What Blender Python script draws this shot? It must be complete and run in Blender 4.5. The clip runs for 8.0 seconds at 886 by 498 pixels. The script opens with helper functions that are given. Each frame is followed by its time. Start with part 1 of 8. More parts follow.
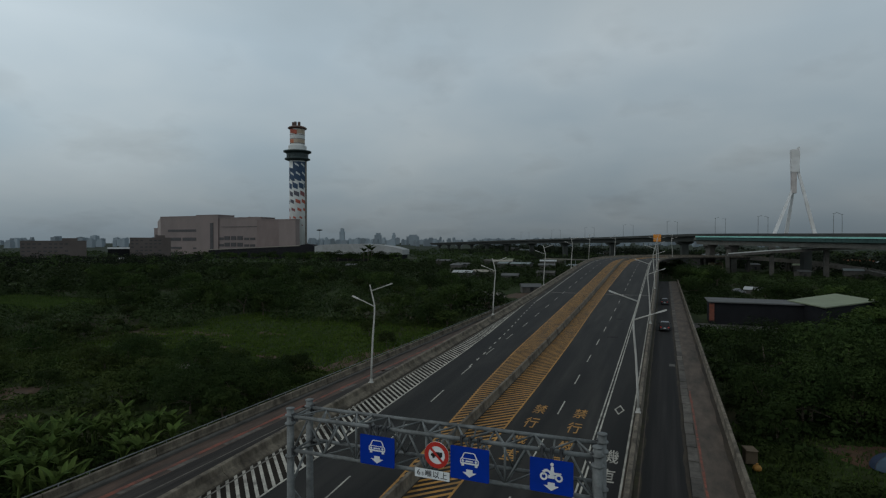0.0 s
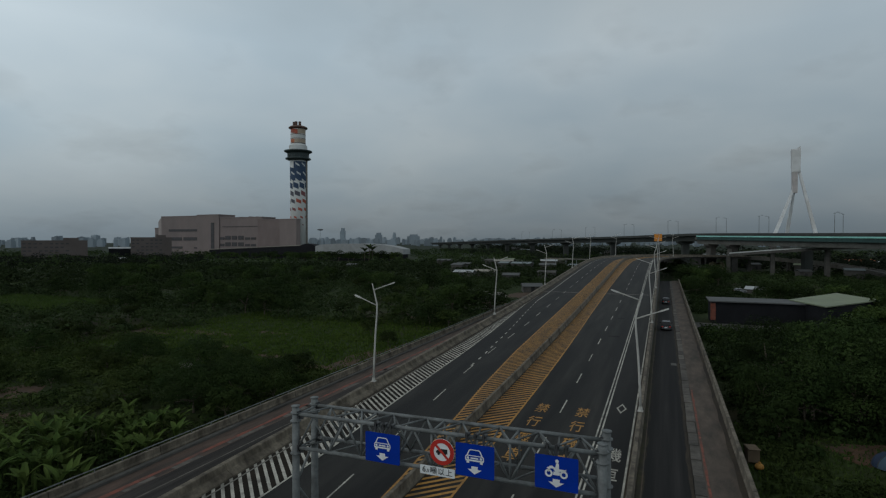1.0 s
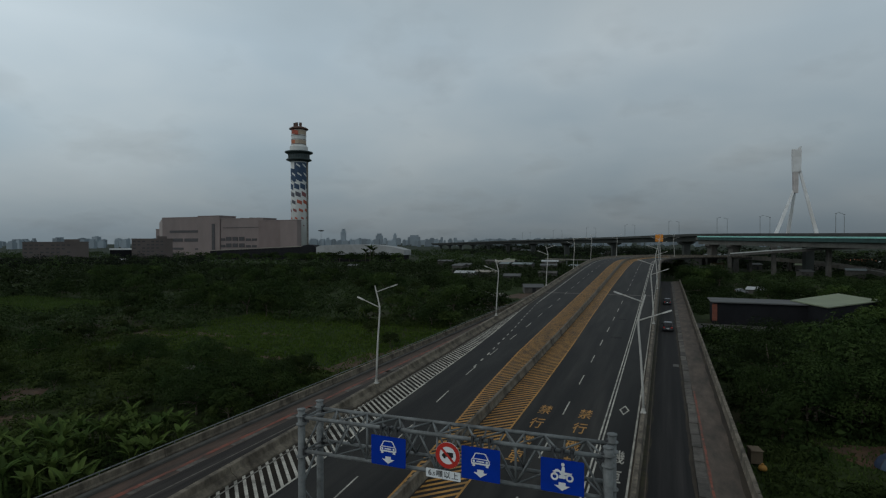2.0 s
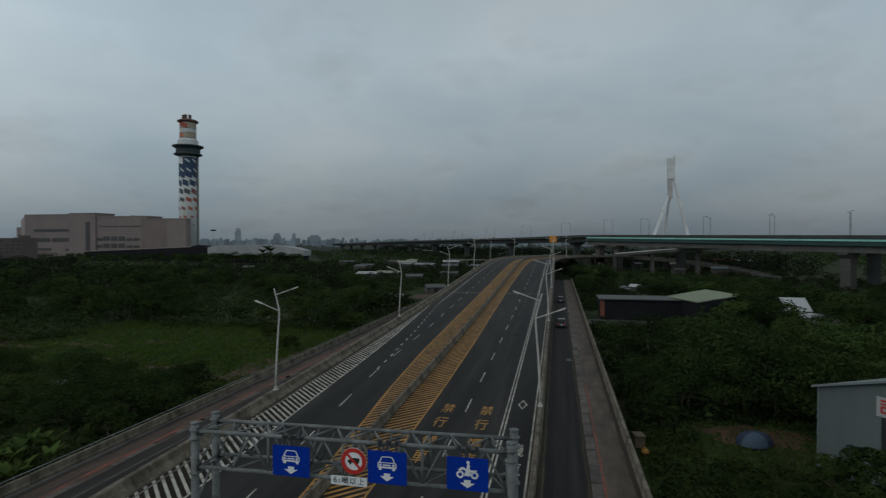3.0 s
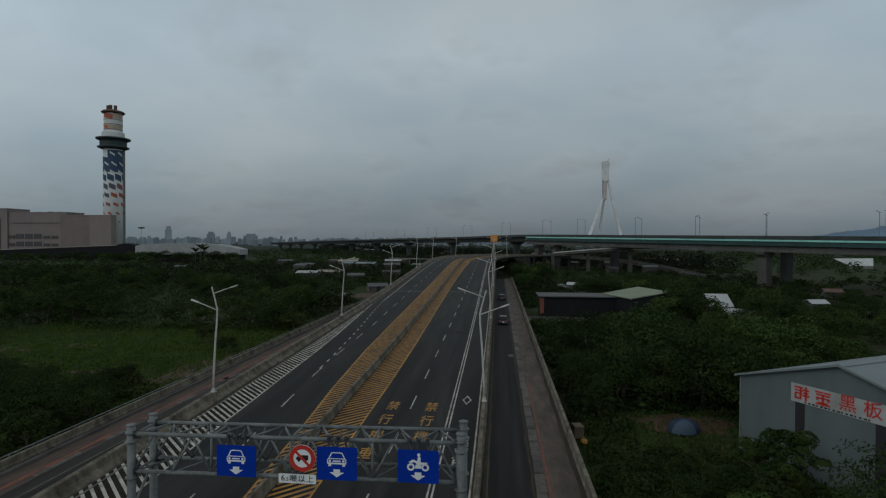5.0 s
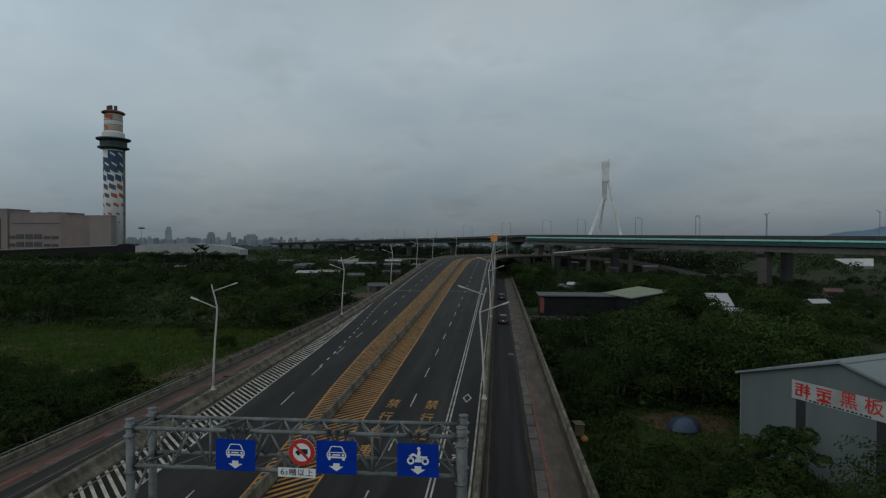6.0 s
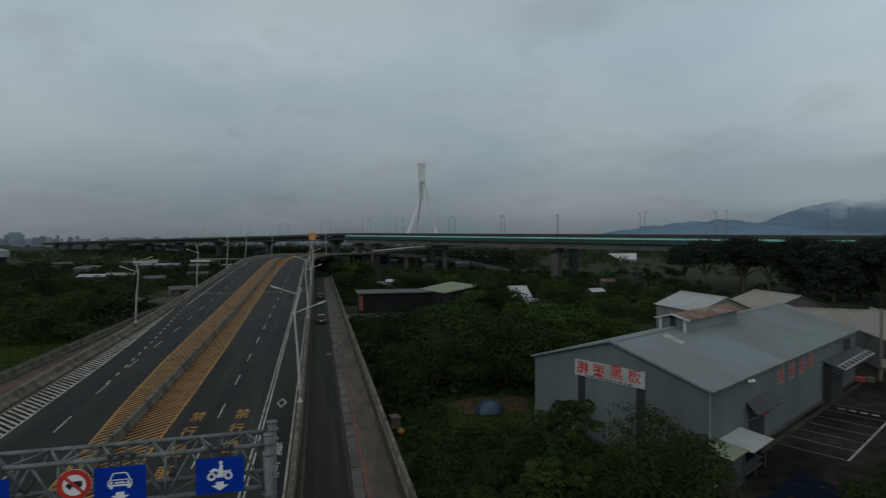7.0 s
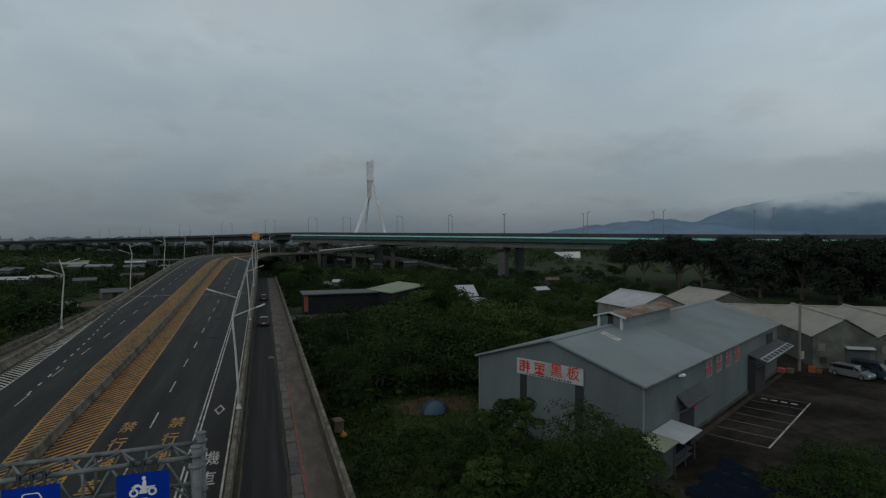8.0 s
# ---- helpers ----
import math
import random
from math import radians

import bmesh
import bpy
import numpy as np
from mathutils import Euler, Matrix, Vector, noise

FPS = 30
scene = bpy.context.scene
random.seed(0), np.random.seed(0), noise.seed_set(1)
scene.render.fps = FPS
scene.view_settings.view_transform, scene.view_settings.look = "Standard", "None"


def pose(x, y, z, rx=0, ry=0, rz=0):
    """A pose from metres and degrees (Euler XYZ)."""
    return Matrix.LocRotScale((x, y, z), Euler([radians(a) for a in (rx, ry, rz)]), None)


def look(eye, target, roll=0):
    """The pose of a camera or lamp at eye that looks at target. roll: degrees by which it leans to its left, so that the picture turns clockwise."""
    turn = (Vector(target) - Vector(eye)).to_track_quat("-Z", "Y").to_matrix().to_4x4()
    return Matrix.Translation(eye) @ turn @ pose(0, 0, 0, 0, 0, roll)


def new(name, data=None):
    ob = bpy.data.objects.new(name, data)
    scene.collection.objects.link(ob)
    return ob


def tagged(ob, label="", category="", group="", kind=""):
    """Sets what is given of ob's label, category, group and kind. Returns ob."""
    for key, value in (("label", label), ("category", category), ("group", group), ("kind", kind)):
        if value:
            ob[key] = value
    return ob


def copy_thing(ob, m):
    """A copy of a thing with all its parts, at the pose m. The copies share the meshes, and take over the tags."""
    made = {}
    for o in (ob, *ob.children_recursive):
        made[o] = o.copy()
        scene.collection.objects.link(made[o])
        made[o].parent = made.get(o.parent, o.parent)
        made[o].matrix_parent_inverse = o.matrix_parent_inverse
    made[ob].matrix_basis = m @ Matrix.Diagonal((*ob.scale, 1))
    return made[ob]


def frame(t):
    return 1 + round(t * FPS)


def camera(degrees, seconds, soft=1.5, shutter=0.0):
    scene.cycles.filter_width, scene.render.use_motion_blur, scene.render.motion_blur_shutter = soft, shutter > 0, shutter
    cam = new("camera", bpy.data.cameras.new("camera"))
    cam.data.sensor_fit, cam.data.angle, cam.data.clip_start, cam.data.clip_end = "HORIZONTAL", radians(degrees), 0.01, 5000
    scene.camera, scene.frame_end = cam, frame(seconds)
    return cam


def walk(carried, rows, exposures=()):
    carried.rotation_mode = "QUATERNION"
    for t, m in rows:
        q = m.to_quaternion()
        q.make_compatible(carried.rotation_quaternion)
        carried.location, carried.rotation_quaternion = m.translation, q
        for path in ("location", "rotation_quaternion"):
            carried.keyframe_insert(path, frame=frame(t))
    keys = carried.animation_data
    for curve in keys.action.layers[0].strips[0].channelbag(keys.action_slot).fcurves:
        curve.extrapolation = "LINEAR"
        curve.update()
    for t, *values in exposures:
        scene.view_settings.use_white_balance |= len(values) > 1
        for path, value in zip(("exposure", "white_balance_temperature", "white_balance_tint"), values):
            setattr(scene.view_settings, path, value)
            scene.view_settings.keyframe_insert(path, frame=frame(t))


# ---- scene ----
cam = camera(78.19, 8.0, soft=1.25, shutter=0.15)
PATH = [
    (0, (0.679, 0.859, 16.107), (-37.27, 93.37, 14.55), -0.02),
    (0.5, (0.629, 0.758, 16.031), (-37.41, 93.23, 14.53), -0.02),
    (1, (0.548, 0.682, 16.044), (-37.49, 93.15, 14.44), -0.02),
    (2.5, (0.320, 0.490, 16.247), (-37.76, 92.95, 14.84), -0.22),
    (2.6, (0.302, 0.489, 16.253), (-36.32, 93.53, 14.84), -0.18),
    (2.7, (0.284, 0.490, 16.259), (-33.08, 94.75, 14.84), -0.14),
    (2.8, (0.266, 0.490, 16.266), (-28.96, 96.11, 14.83), -0.10),
    (3, (0.230, 0.491, 16.278), (-20.83, 98.24, 14.82), -0.02),
    (3.2, (0.171, 0.481, 16.306), (-13.43, 99.54, 14.84), 0.02),
    (3.5, (0.080, 0.467, 16.351), (-9.87, 99.96, 14.85), 0.08),
    (4, (-0.055, 0.355, 16.325), (-10.25, 99.82, 14.57), 0.08),
    (4.5, (-0.110, 0.283, 16.232), (-10.56, 99.72, 14.58), 0.18),
    (6, (-0.112, 0.353, 15.778), (-10.61, 99.79, 14.33), 0.18),
    (6.2, (-0.069, 0.405, 15.750), (-8.43, 100.04, 14.31), 0.14),
    (6.3, (-0.048, 0.432, 15.735), (-6.68, 100.20, 14.31), 0.12),
    (6.5, (-0.006, 0.485, 15.707), (-1.05, 100.47, 14.30), 0.08),
    (6.7, (0.109, 0.454, 15.720), (7.25, 100.19, 14.20), 0.03),
    (7, (0.281, 0.410, 15.741), (22.27, 97.95, 14.04), -0.02),
    (7.1, (0.334, 0.394, 15.761), (27.04, 96.74, 14.03), -0.02),
    (7.2, (0.385, 0.375, 15.782), (31.06, 95.54, 14.02), -0.03),
    (7.3, (0.437, 0.358, 15.801), (31.86, 95.28, 14.01), -0.02),
    (7.5, (0.541, 0.323, 15.842), (32.12, 95.19, 13.99), -0.02),
    (8, (0.789, 0.302, 15.931), (31.77, 95.36, 14.03), -0.12),
]
walk(cam, [(t, look(eye, target, roll)) for t, eye, target, roll in PATH])

# ---------------------------------------------------------------- sky and sun
SUN_TURN, SUN_UP = radians(215), radians(34)
world = bpy.data.worlds.new("overcast_sky")
scene.world = world
world.use_nodes = True


def node_kit(tree):
    """Shortcuts for one node tree: add a node, and join sockets."""
    def add(kind, operation="", data_type=""):
        n = tree.nodes.new(kind)
        if operation:
            n.operation = operation
        if data_type:
            n.data_type = data_type
        return n

    def join(a, b):
        tree.links.new(a, b)
    return add, join


def build_sky():
    t = world.node_tree
    t.nodes.clear()
    add, join = node_kit(t)
    sky = add("ShaderNodeTexSky")
    sky.sky_type, sky.sun_disc = "NISHITA", False
    sky.sun_elevation, sky.sun_rotation = SUN_UP, SUN_TURN
    sky.air_density, sky.dust_density = 1.0, 3.0
    grey = add("ShaderNodeHueSaturation")
    grey.inputs["Saturation"].default_value = 0.25
    join(sky.outputs[0], grey.inputs["Color"])
    flat = add("ShaderNodeMix", data_type="RGBA")
    flat.inputs["Factor"].default_value = 0.94
    join(grey.outputs[0], flat.inputs["A"])
    # cloud deck: one layer overhead
    geo = add("ShaderNodeTexCoord")
    sep = add("ShaderNodeSeparateXYZ")
    join(geo.outputs["Generated"], sep.inputs[0])
    up = add("ShaderNodeMath", operation="ADD")
    up.inputs[1].default_value = 0.30
    join(sep.outputs["Z"], up.inputs[0])
    upc = add("ShaderNodeMath", operation="MAXIMUM")
    upc.inputs[1].default_value = 0.2
    join(up.outputs[0], upc.inputs[0])
    dx = add("ShaderNodeMath", operation="DIVIDE")
    dy = add("ShaderNodeMath", operation="DIVIDE")
    join(sep.outputs["X"], dx.inputs[0]), join(upc.outputs[0], dx.inputs[1])
    join(sep.outputs["Y"], dy.inputs[0]), join(upc.outputs[0], dy.inputs[1])
    com = add("ShaderNodeCombineXYZ")
    join(dx.outputs[0], com.inputs[0]), join(dy.outputs[0], com.inputs[1])
    n1 = add("ShaderNodeTexNoise")
    n1.inputs["Scale"].default_value, n1.inputs["Detail"].default_value, n1.inputs["Roughness"].default_value = 1.25, 4.0, 0.45
    n1.inputs["Distortion"].default_value = 0.1
    join(com.outputs[0], n1.inputs["Vector"])
    n2 = add("ShaderNodeTexNoise")
    n2.inputs["Scale"].default_value, n2.inputs["Detail"].default_value, n2.inputs["Roughness"].default_value = 2.5, 5.0, 0.5
    n2.inputs["Distortion"].default_value = 0.1
    join(com.outputs[0], n2.inputs["Vector"])
    ramp1 = add("ShaderNodeMapRange")
    for k, v in zip(("From Min", "From Max", "To Min", "To Max"), (0.3, 0.7, 0.88, 1.15)):
        ramp1.inputs[k].default_value = v
    join(n1.outputs[0], ramp1.inputs["Value"])
    ramp2 = add("ShaderNodeMapRange")
    for k, v in zip(("From Min", "From Max", "To Min", "To Max"), (0.53, 0.75, 1.0, 0.80)):
        ramp2.inputs[k].default_value = v
    join(n2.outputs[0], ramp2.inputs["Value"])
    mul = add("ShaderNodeMath", operation="MULTIPLY")
    join(ramp1.outputs[0], mul.inputs[0]), join(ramp2.outputs[0], mul.inputs[1])
    # thick dark cloud low down; the unseen zenith is dimmed to darken the ground
    tone = add("ShaderNodeValToRGB")
    join(sep.outputs["Z"], tone.inputs[0])
    e = tone.color_ramp.elements
    e[0].position, e[0].color = 0.0, (1.14, 1.42, 1.60, 1)
    e[1].position, e[1].color = 1.0, (1.5, 1.72, 1.85, 1)
    for pos, col in ((0.06, (1.68, 2.04, 2.24, 1)), (0.16, (2.42, 2.97, 3.28, 1)), (0.32, (3.3, 3.95, 4.34, 1)), (0.5, (2.85, 3.35, 3.6, 1)), (0.7, (1.8, 2.07, 2.22, 1))):
        k = e.new(pos)
        k.color = col
    # a thicker, darker bank of cloud straight down the road
    aim = add("ShaderNodeVectorMath", operation="DOT_PRODUCT")
    aim.inputs[1].default_value = (math.sin(radians(6)), math.cos(radians(6)), 0.0)
    join(geo.outputs["Generated"], aim.inputs[0])
    glow = add("ShaderNodeMapRange")
    for k2, v in zip(("From Min", "From Max", "To Min", "To Max"), (0.2, 1.0, 1.74, 1.08)):
        glow.inputs[k2].default_value = v
    join(aim.outputs["Value"], glow.inputs["Value"])
    mul2 = add("ShaderNodeMath", operation="MULTIPLY")
    join(mul.outputs[0], mul2.inputs[0]), join(glow.outputs[0], mul2.inputs[1])
    mul = mul2
    # thin places in the deck are bluer, thick lit ones whiter
    veil = add("ShaderNodeMapRange")
    for k3, v in zip(("From Min", "From Max", "To Min", "To Max"), (0.36, 0.64, 0.0, 1.0)):
        veil.inputs[k3].default_value = v
    join(n1.outputs[0], veil.inputs["Value"])
    hue = add("ShaderNodeMix", data_type="RGBA")
    hue.inputs["A"].default_value, hue.inputs["B"].default_value = (0.965, 1.0, 1.035, 1), (1.045, 1.0, 0.975, 1)
    join(veil.outputs[0], hue.inputs["Factor"])
    dyed = add("ShaderNodeVectorMath", operation="MULTIPLY")
    join(tone.outputs[0], dyed.inputs[0]), join(hue.outputs["Result"], dyed.inputs[1])
    cloud = add("ShaderNodeVectorMath", operation="SCALE")
    join(dyed.outputs[0], cloud.inputs[0]), join(mul.outputs[0], cloud.inputs["Scale"])
    join(cloud.outputs[0], flat.inputs["B"])
    bg = add("ShaderNodeBackground")
    bg.inputs["Strength"].default_value = 0.10
    join(flat.outputs["Result"], bg.inputs["Color"])
    out = add("ShaderNodeOutputWorld")
    join(bg.outputs[0], out.inputs["Surface"])


build_sky()
sun = new("sun", bpy.data.lights.new("sun", "SUN"))
sun.data.energy, sun.data.angle, sun.data.color = 0.32, radians(25), (1.0, 0.96, 0.9)
sun.matrix_world = look((math.sin(SUN_TURN) * 200, math.cos(SUN_TURN) * 200, math.tan(SUN_UP) * 200), (0, 0, 0))
scene.view_settings.exposure = 0.0

# ---------------------------------------------------------------- materials
def material(name, colour, rough=0.8, metal=0.0, vary=0.25, scale=2.0, stain=None, stain_scale=0.25, stain_amount=0.5,
             bump=0.15, bump_scale=None, stretch=(1, 1, 1), per_object=0.0, spec=0.5):
    """A worn surface: grain at one scale, stains at a larger one, fine relief, all in metres."""
    m = bpy.data.materials.new(name)
    m.use_nodes = True
    t = m.node_tree
    t.nodes.clear()
    add, join = node_kit(t)
    out, bsdf = add("ShaderNodeOutputMaterial"), add("ShaderNodeBsdfPrincipled")
    join(bsdf.outputs[0], out.inputs[0])
    bsdf.inputs["Roughness"].default_value, bsdf.inputs["Metallic"].default_value = rough, metal
    bsdf.inputs["Specular IOR Level"].default_value = spec
    geo, mapping = add("ShaderNodeNewGeometry"), add("ShaderNodeMapping")
    mapping.inputs["Scale"].default_value = stretch
    join(geo.outputs["Position"], mapping.inputs[0])
    grain = add("ShaderNodeTexNoise")
    grain.inputs["Scale"].default_value, grain.inputs["Detail"].default_value, grain.inputs["Roughness"].default_value = scale, 6, 0.65
    join(mapping.outputs[0], grain.inputs["Vector"])
    gain = add("ShaderNodeMapRange")
    for k, v in zip(("From Min", "From Max", "To Min", "To Max"), (0.25, 0.75, 1 - vary, 1 + vary)):
        gain.inputs[k].default_value = v
    join(grain.outputs[0], gain.inputs["Value"])
    value = gain.outputs[0]
    if per_object:
        info, own, both = add("ShaderNodeObjectInfo"), add("ShaderNodeMapRange"), add("ShaderNodeMath", operation="MULTIPLY")
        own.inputs["To Min"].default_value, own.inputs["To Max"].default_value = 1 - per_object, 1 + per_object
        join(info.outputs["Random"], own.inputs["Value"])
        join(value, both.inputs[0]), join(own.outputs[0], both.inputs[1])
        value = both.outputs[0]
    mix = add("ShaderNodeMix", data_type="RGBA")
    mix.inputs["A"].default_value = (*colour, 1)
    mix.inputs["B"].default_value = (*(stain or [c * 0.55 for c in colour]), 1)
    big = add("ShaderNodeTexNoise")
    big.inputs["Scale"].default_value, big.inputs["Detail"].default_value, big.inputs["Distortion"].default_value = stain_scale, 5, 0.4
    join(mapping.outputs[0], big.inputs["Vector"])
    cut = add("ShaderNodeMapRange")
    for k, v in zip(("From Min", "From Max", "To Min", "To Max"), (0.42, 0.7, 0.0, stain_amount)):
        cut.inputs[k].default_value = v
    join(big.outputs[0], cut.inputs["Value"])
    join(cut.outputs[0], mix.inputs["Factor"])
    tint = add("ShaderNodeVectorMath", operation="SCALE")
    join(mix.outputs["Result"], tint.inputs[0]), join(value, tint.inputs["Scale"])
    join(tint.outputs[0], bsdf.inputs["Base Color"])
    if bump:
        fine = add("ShaderNodeTexNoise")
        fine.inputs["Scale"].default_value, fine.inputs["Detail"].default_value = bump_scale or scale * 4, 4
        join(mapping.outputs[0], fine.inputs["Vector"])
        b = add("ShaderNodeBump")
        b.inputs["Strength"].default_value, b.inputs["Distance"].default_value = bump, 0.05
        join(fine.outputs[0], b.inputs["Height"])
        join(b.outputs[0], bsdf.inputs["Normal"])
    return m


def leaf_material(name, colour, second, per_island=0.18, rough=0.8):
    """Leaves: each one a little different, patches of another green over the crown."""
    m = bpy.data.materials.new(name)
    m.use_nodes = True
    t = m.node_tree
    t.nodes.clear()
    add, join = node_kit(t)
    out, bsdf = add("ShaderNodeOutputMaterial"), add("ShaderNodeBsdfPrincipled")
    bsdf.inputs["Roughness"].default_value = rough
    bsdf.inputs["Specular IOR Level"].default_value = 0.1
    geo, info = add("ShaderNodeNewGeometry"), add("ShaderNodeObjectInfo")
    n = add("ShaderNodeTexNoise")
    n.inputs["Scale"].default_value, n.inputs["Detail"].default_value = 0.3, 4
    join(geo.outputs["Position"], n.inputs["Vector"])
    cut = add("ShaderNodeMapRange")
    cut.inputs["From Min"].default_value, cut.inputs["From Max"].default_value = 0.35, 0.65
    join(n.outputs[0], cut.inputs["Value"])
    mix = add("ShaderNodeMix", data_type="RGBA")
    mix.inputs["A"].default_value, mix.inputs["B"].default_value = (*colour, 1), (*second, 1)
    join(cut.outputs[0], mix.inputs["Factor"])
    own = add("ShaderNodeMapRange")
    own.inputs["To Min"].default_value, own.inputs["To Max"].default_value = 1 - per_island, 1 + per_island
    join(geo.outputs["Random Per Island"], own.inputs["Value"])
    whole = add("ShaderNodeMapRange")
    whole.inputs["To Min"].default_value, whole.inputs["To Max"].default_value = 0.6, 1.36
    join(info.outputs["Random"], whole.inputs["Value"])
    mul = add("ShaderNodeMath", operation="MULTIPLY")
    join(own.outputs[0], mul.inputs[0]), join(whole.outputs[0], mul.inputs[1])
    tint = add("ShaderNodeVectorMath", operation="SCALE")
    join(mix.outputs["Result"], tint.inputs[0]), join(mul.outputs[0], tint.inputs["Scale"])
    join(tint.outputs[0], bsdf.inputs["Base Color"])
    through_leaf = add("ShaderNodeBsdfTranslucent")
    join(tint.outputs[0], through_leaf.inputs["Color"])
    blend = add("ShaderNodeMixShader")
    blend.inputs[0].default_value = 0.24
    join(bsdf.outputs[0], blend.inputs[1]), join(through_leaf.outputs[0], blend.inputs[2])
    join(blend.outputs[0], out.inputs[0])
    return m


ASPHALT = material("asphalt", (0.0058, 0.0054, 0.0047), 0.72, vary=0.6, scale=0.7, stain=(0.0240, 0.0222, 0.0190), stain_scale=0.24, stain_amount=0.95, bump=0.25, bump_scale=30, stretch=(1.7, 0.13, 1), spec=0.24)
ASPHALT_OLD = material("worn_asphalt", (0.0085, 0.0080, 0.0078), 0.8, vary=0.5, scale=1.1, stain=(0.030, 0.027, 0.0255), stain_scale=0.35, stain_amount=0.95, bump=0.25, bump_scale=30, stretch=(2.4, 0.05, 1), spec=0.2)
CONCRETE = material("weathered_concrete", (0.150, 0.126, 0.094), 0.9, vary=0.55, scale=2.6, stain=(0.036, 0.028, 0.019), stain_scale=0.7, stain_amount=0.95, bump=0.4, bump_scale=14, stretch=(1, 1, 0.55))
CONCRETE_PALE = material("pale_concrete", (0.185, 0.174, 0.152), 0.9, vary=0.25, scale=1.6, stain=(0.085, 0.076, 0.062), stain_scale=0.3, stain_amount=0.75, bump=0.25, bump_scale=14)
GIRDER_GREY = material("dull_girder_concrete", (0.132, 0.132, 0.120), 0.9, vary=0.25, scale=0.6, stain=(0.07, 0.07, 0.062), stain_scale=0.12, stain_amount=0.8, bump=0.15, bump_scale=8)
CONCRETE_DARK = material("dark_stained_concrete", (0.0756, 0.072, 0.0639), 0.9, vary=0.3, scale=0.8, stain=(0.0324, 0.0306, 0.027), stain_scale=0.15, stain_amount=0.8, bump=0.25, bump_scale=8)
# dark concrete; the shade on the far piers is put into this colour
VIADUCT_CONCRETE = material("dark_viaduct_concrete", (0.046, 0.051, 0.047), 0.9, vary=0.2, scale=0.4, stain=(0.026, 0.029, 0.027), stain_scale=0.1, stain_amount=0.8, bump=0.15, bump_scale=8)
LANE_GREY = material("brownish_grey_asphalt", (0.024, 0.021, 0.019), 0.85, vary=0.5, scale=1.3, stain=(0.050, 0.044, 0.038), stain_scale=0.4, stain_amount=0.9, bump=0.25, bump_scale=20, stretch=(2.0, 0.12, 1), spec=0.2)
PATH_BROWN = material("reddish_brown_path", (0.074, 0.047, 0.034), 0.9, vary=0.5, scale=1.4, stain=(0.030, 0.022, 0.017), stain_scale=0.5, stain_amount=0.95, bump=0.3, bump_scale=12, stretch=(1.6, 0.3, 1))
PATCH_CONCRETE = material("dirty_patch_concrete", (0.105, 0.092, 0.078), 0.9, vary=0.45, scale=2.2, stain=(0.040, 0.034, 0.028), stain_scale=0.9, stain_amount=0.95, bump=0.3)
PATH_CONCRETE = material("brown_grey_path", (0.083, 0.061, 0.045), 0.9, vary=0.45, scale=1.4, stain=(0.034, 0.027, 0.020), stain_scale=0.5, stain_amount=0.95, bump=0.3, bump_scale=12, stretch=(1.2, 0.35, 1))
SLAB = material("kerb_slab", (0.094, 0.083, 0.070), 0.9, vary=0.4, scale=2.4, stain=(0.032, 0.027, 0.022), stain_scale=0.6, stain_amount=0.9, bump=0.4, per_object=0.3)
WHITE_PAINT = material("white_road_paint", (0.44, 0.418, 0.36), 0.7, vary=0.3, scale=3, stain=(0.12, 0.115, 0.10), stain_scale=0.9, stain_amount=0.85, bump=0.1)
YELLOW_PAINT = material("yellow_road_paint", (0.40, 0.195, 0.034), 0.7, vary=0.3, scale=3, stain=(0.15, 0.082, 0.024), stain_scale=0.7, stain_amount=0.8, bump=0.1)
RED_PAINT = material("red_line_paint", (0.185, 0.052, 0.030), 0.85, vary=0.45, scale=2.5, stain=(0.055, 0.038, 0.030), stain_scale=0.9, stain_amount=1.0, bump=0.1)
GALV = material("galvanised_steel", (0.165, 0.176, 0.174), 0.65, metal=0.1, vary=0.3, scale=4, stain=(0.055, 0.057, 0.055), stain_scale=1.2, stain_amount=0.75, bump=0.08, spec=0.35)
LAMP_GREY = material("pale_painted_steel", (0.445, 0.435, 0.40), 0.6, metal=0.0, vary=0.15, scale=3, stain_scale=0.7, stain_amount=0.35, bump=0.05)
DARK_STEEL = material("dark_steel", (0.06, 0.062, 0.065), 0.6, metal=0.3, vary=0.2, scale=5, bump=0.05)
SIGN_BLUE = material("blue_sign_sheet", (0.002, 0.032, 0.31), 0.7, vary=0.1, scale=2, stain=(0.004, 0.028, 0.22), stain_scale=1.0, stain_amount=0.5, bump=0.0, spec=0.08)
SIGN_WHITE = material("white_sign_sheet", (0.74, 0.76, 0.76), 0.45, vary=0.06, scale=3, stain=(0.5, 0.5, 0.48), stain_scale=1.2, stain_amount=0.4, bump=0.0)
SIGN_RED = material("red_sign_sheet", (0.50, 0.028, 0.018), 0.5, vary=0.1, scale=3, stain_scale=1.0, stain_amount=0.3, bump=0.0)
SIGN_BLACK = material("black_sign_sheet", (0.015, 0.015, 0.017), 0.5, vary=0.1, scale=3, bump=0.0)
SIGN_ORANGE = material("orange_sign_sheet", (0.62, 0.22, 0.015), 0.5, vary=0.1, scale=2, stain_scale=0.6, stain_amount=0.3, bump=0.0)
METAL_WALL = material("grey_corrugated_wall", (0.116, 0.138, 0.137), 0.7, vary=0.12, scale=0.5, stain=(0.080, 0.092, 0.090), stain_scale=0.12, stain_amount=0.75, bump=0.05, stretch=(1, 1, 0.25), spec=0.3)
METAL_ROOF = material("pale_grey_metal_roof", (0.182, 0.214, 0.218), 0.6, metal=0.0, vary=0.10, scale=0.25, stain=(0.128, 0.146, 0.145), stain_scale=0.09, stain_amount=0.7, bump=0.05, spec=0.35)
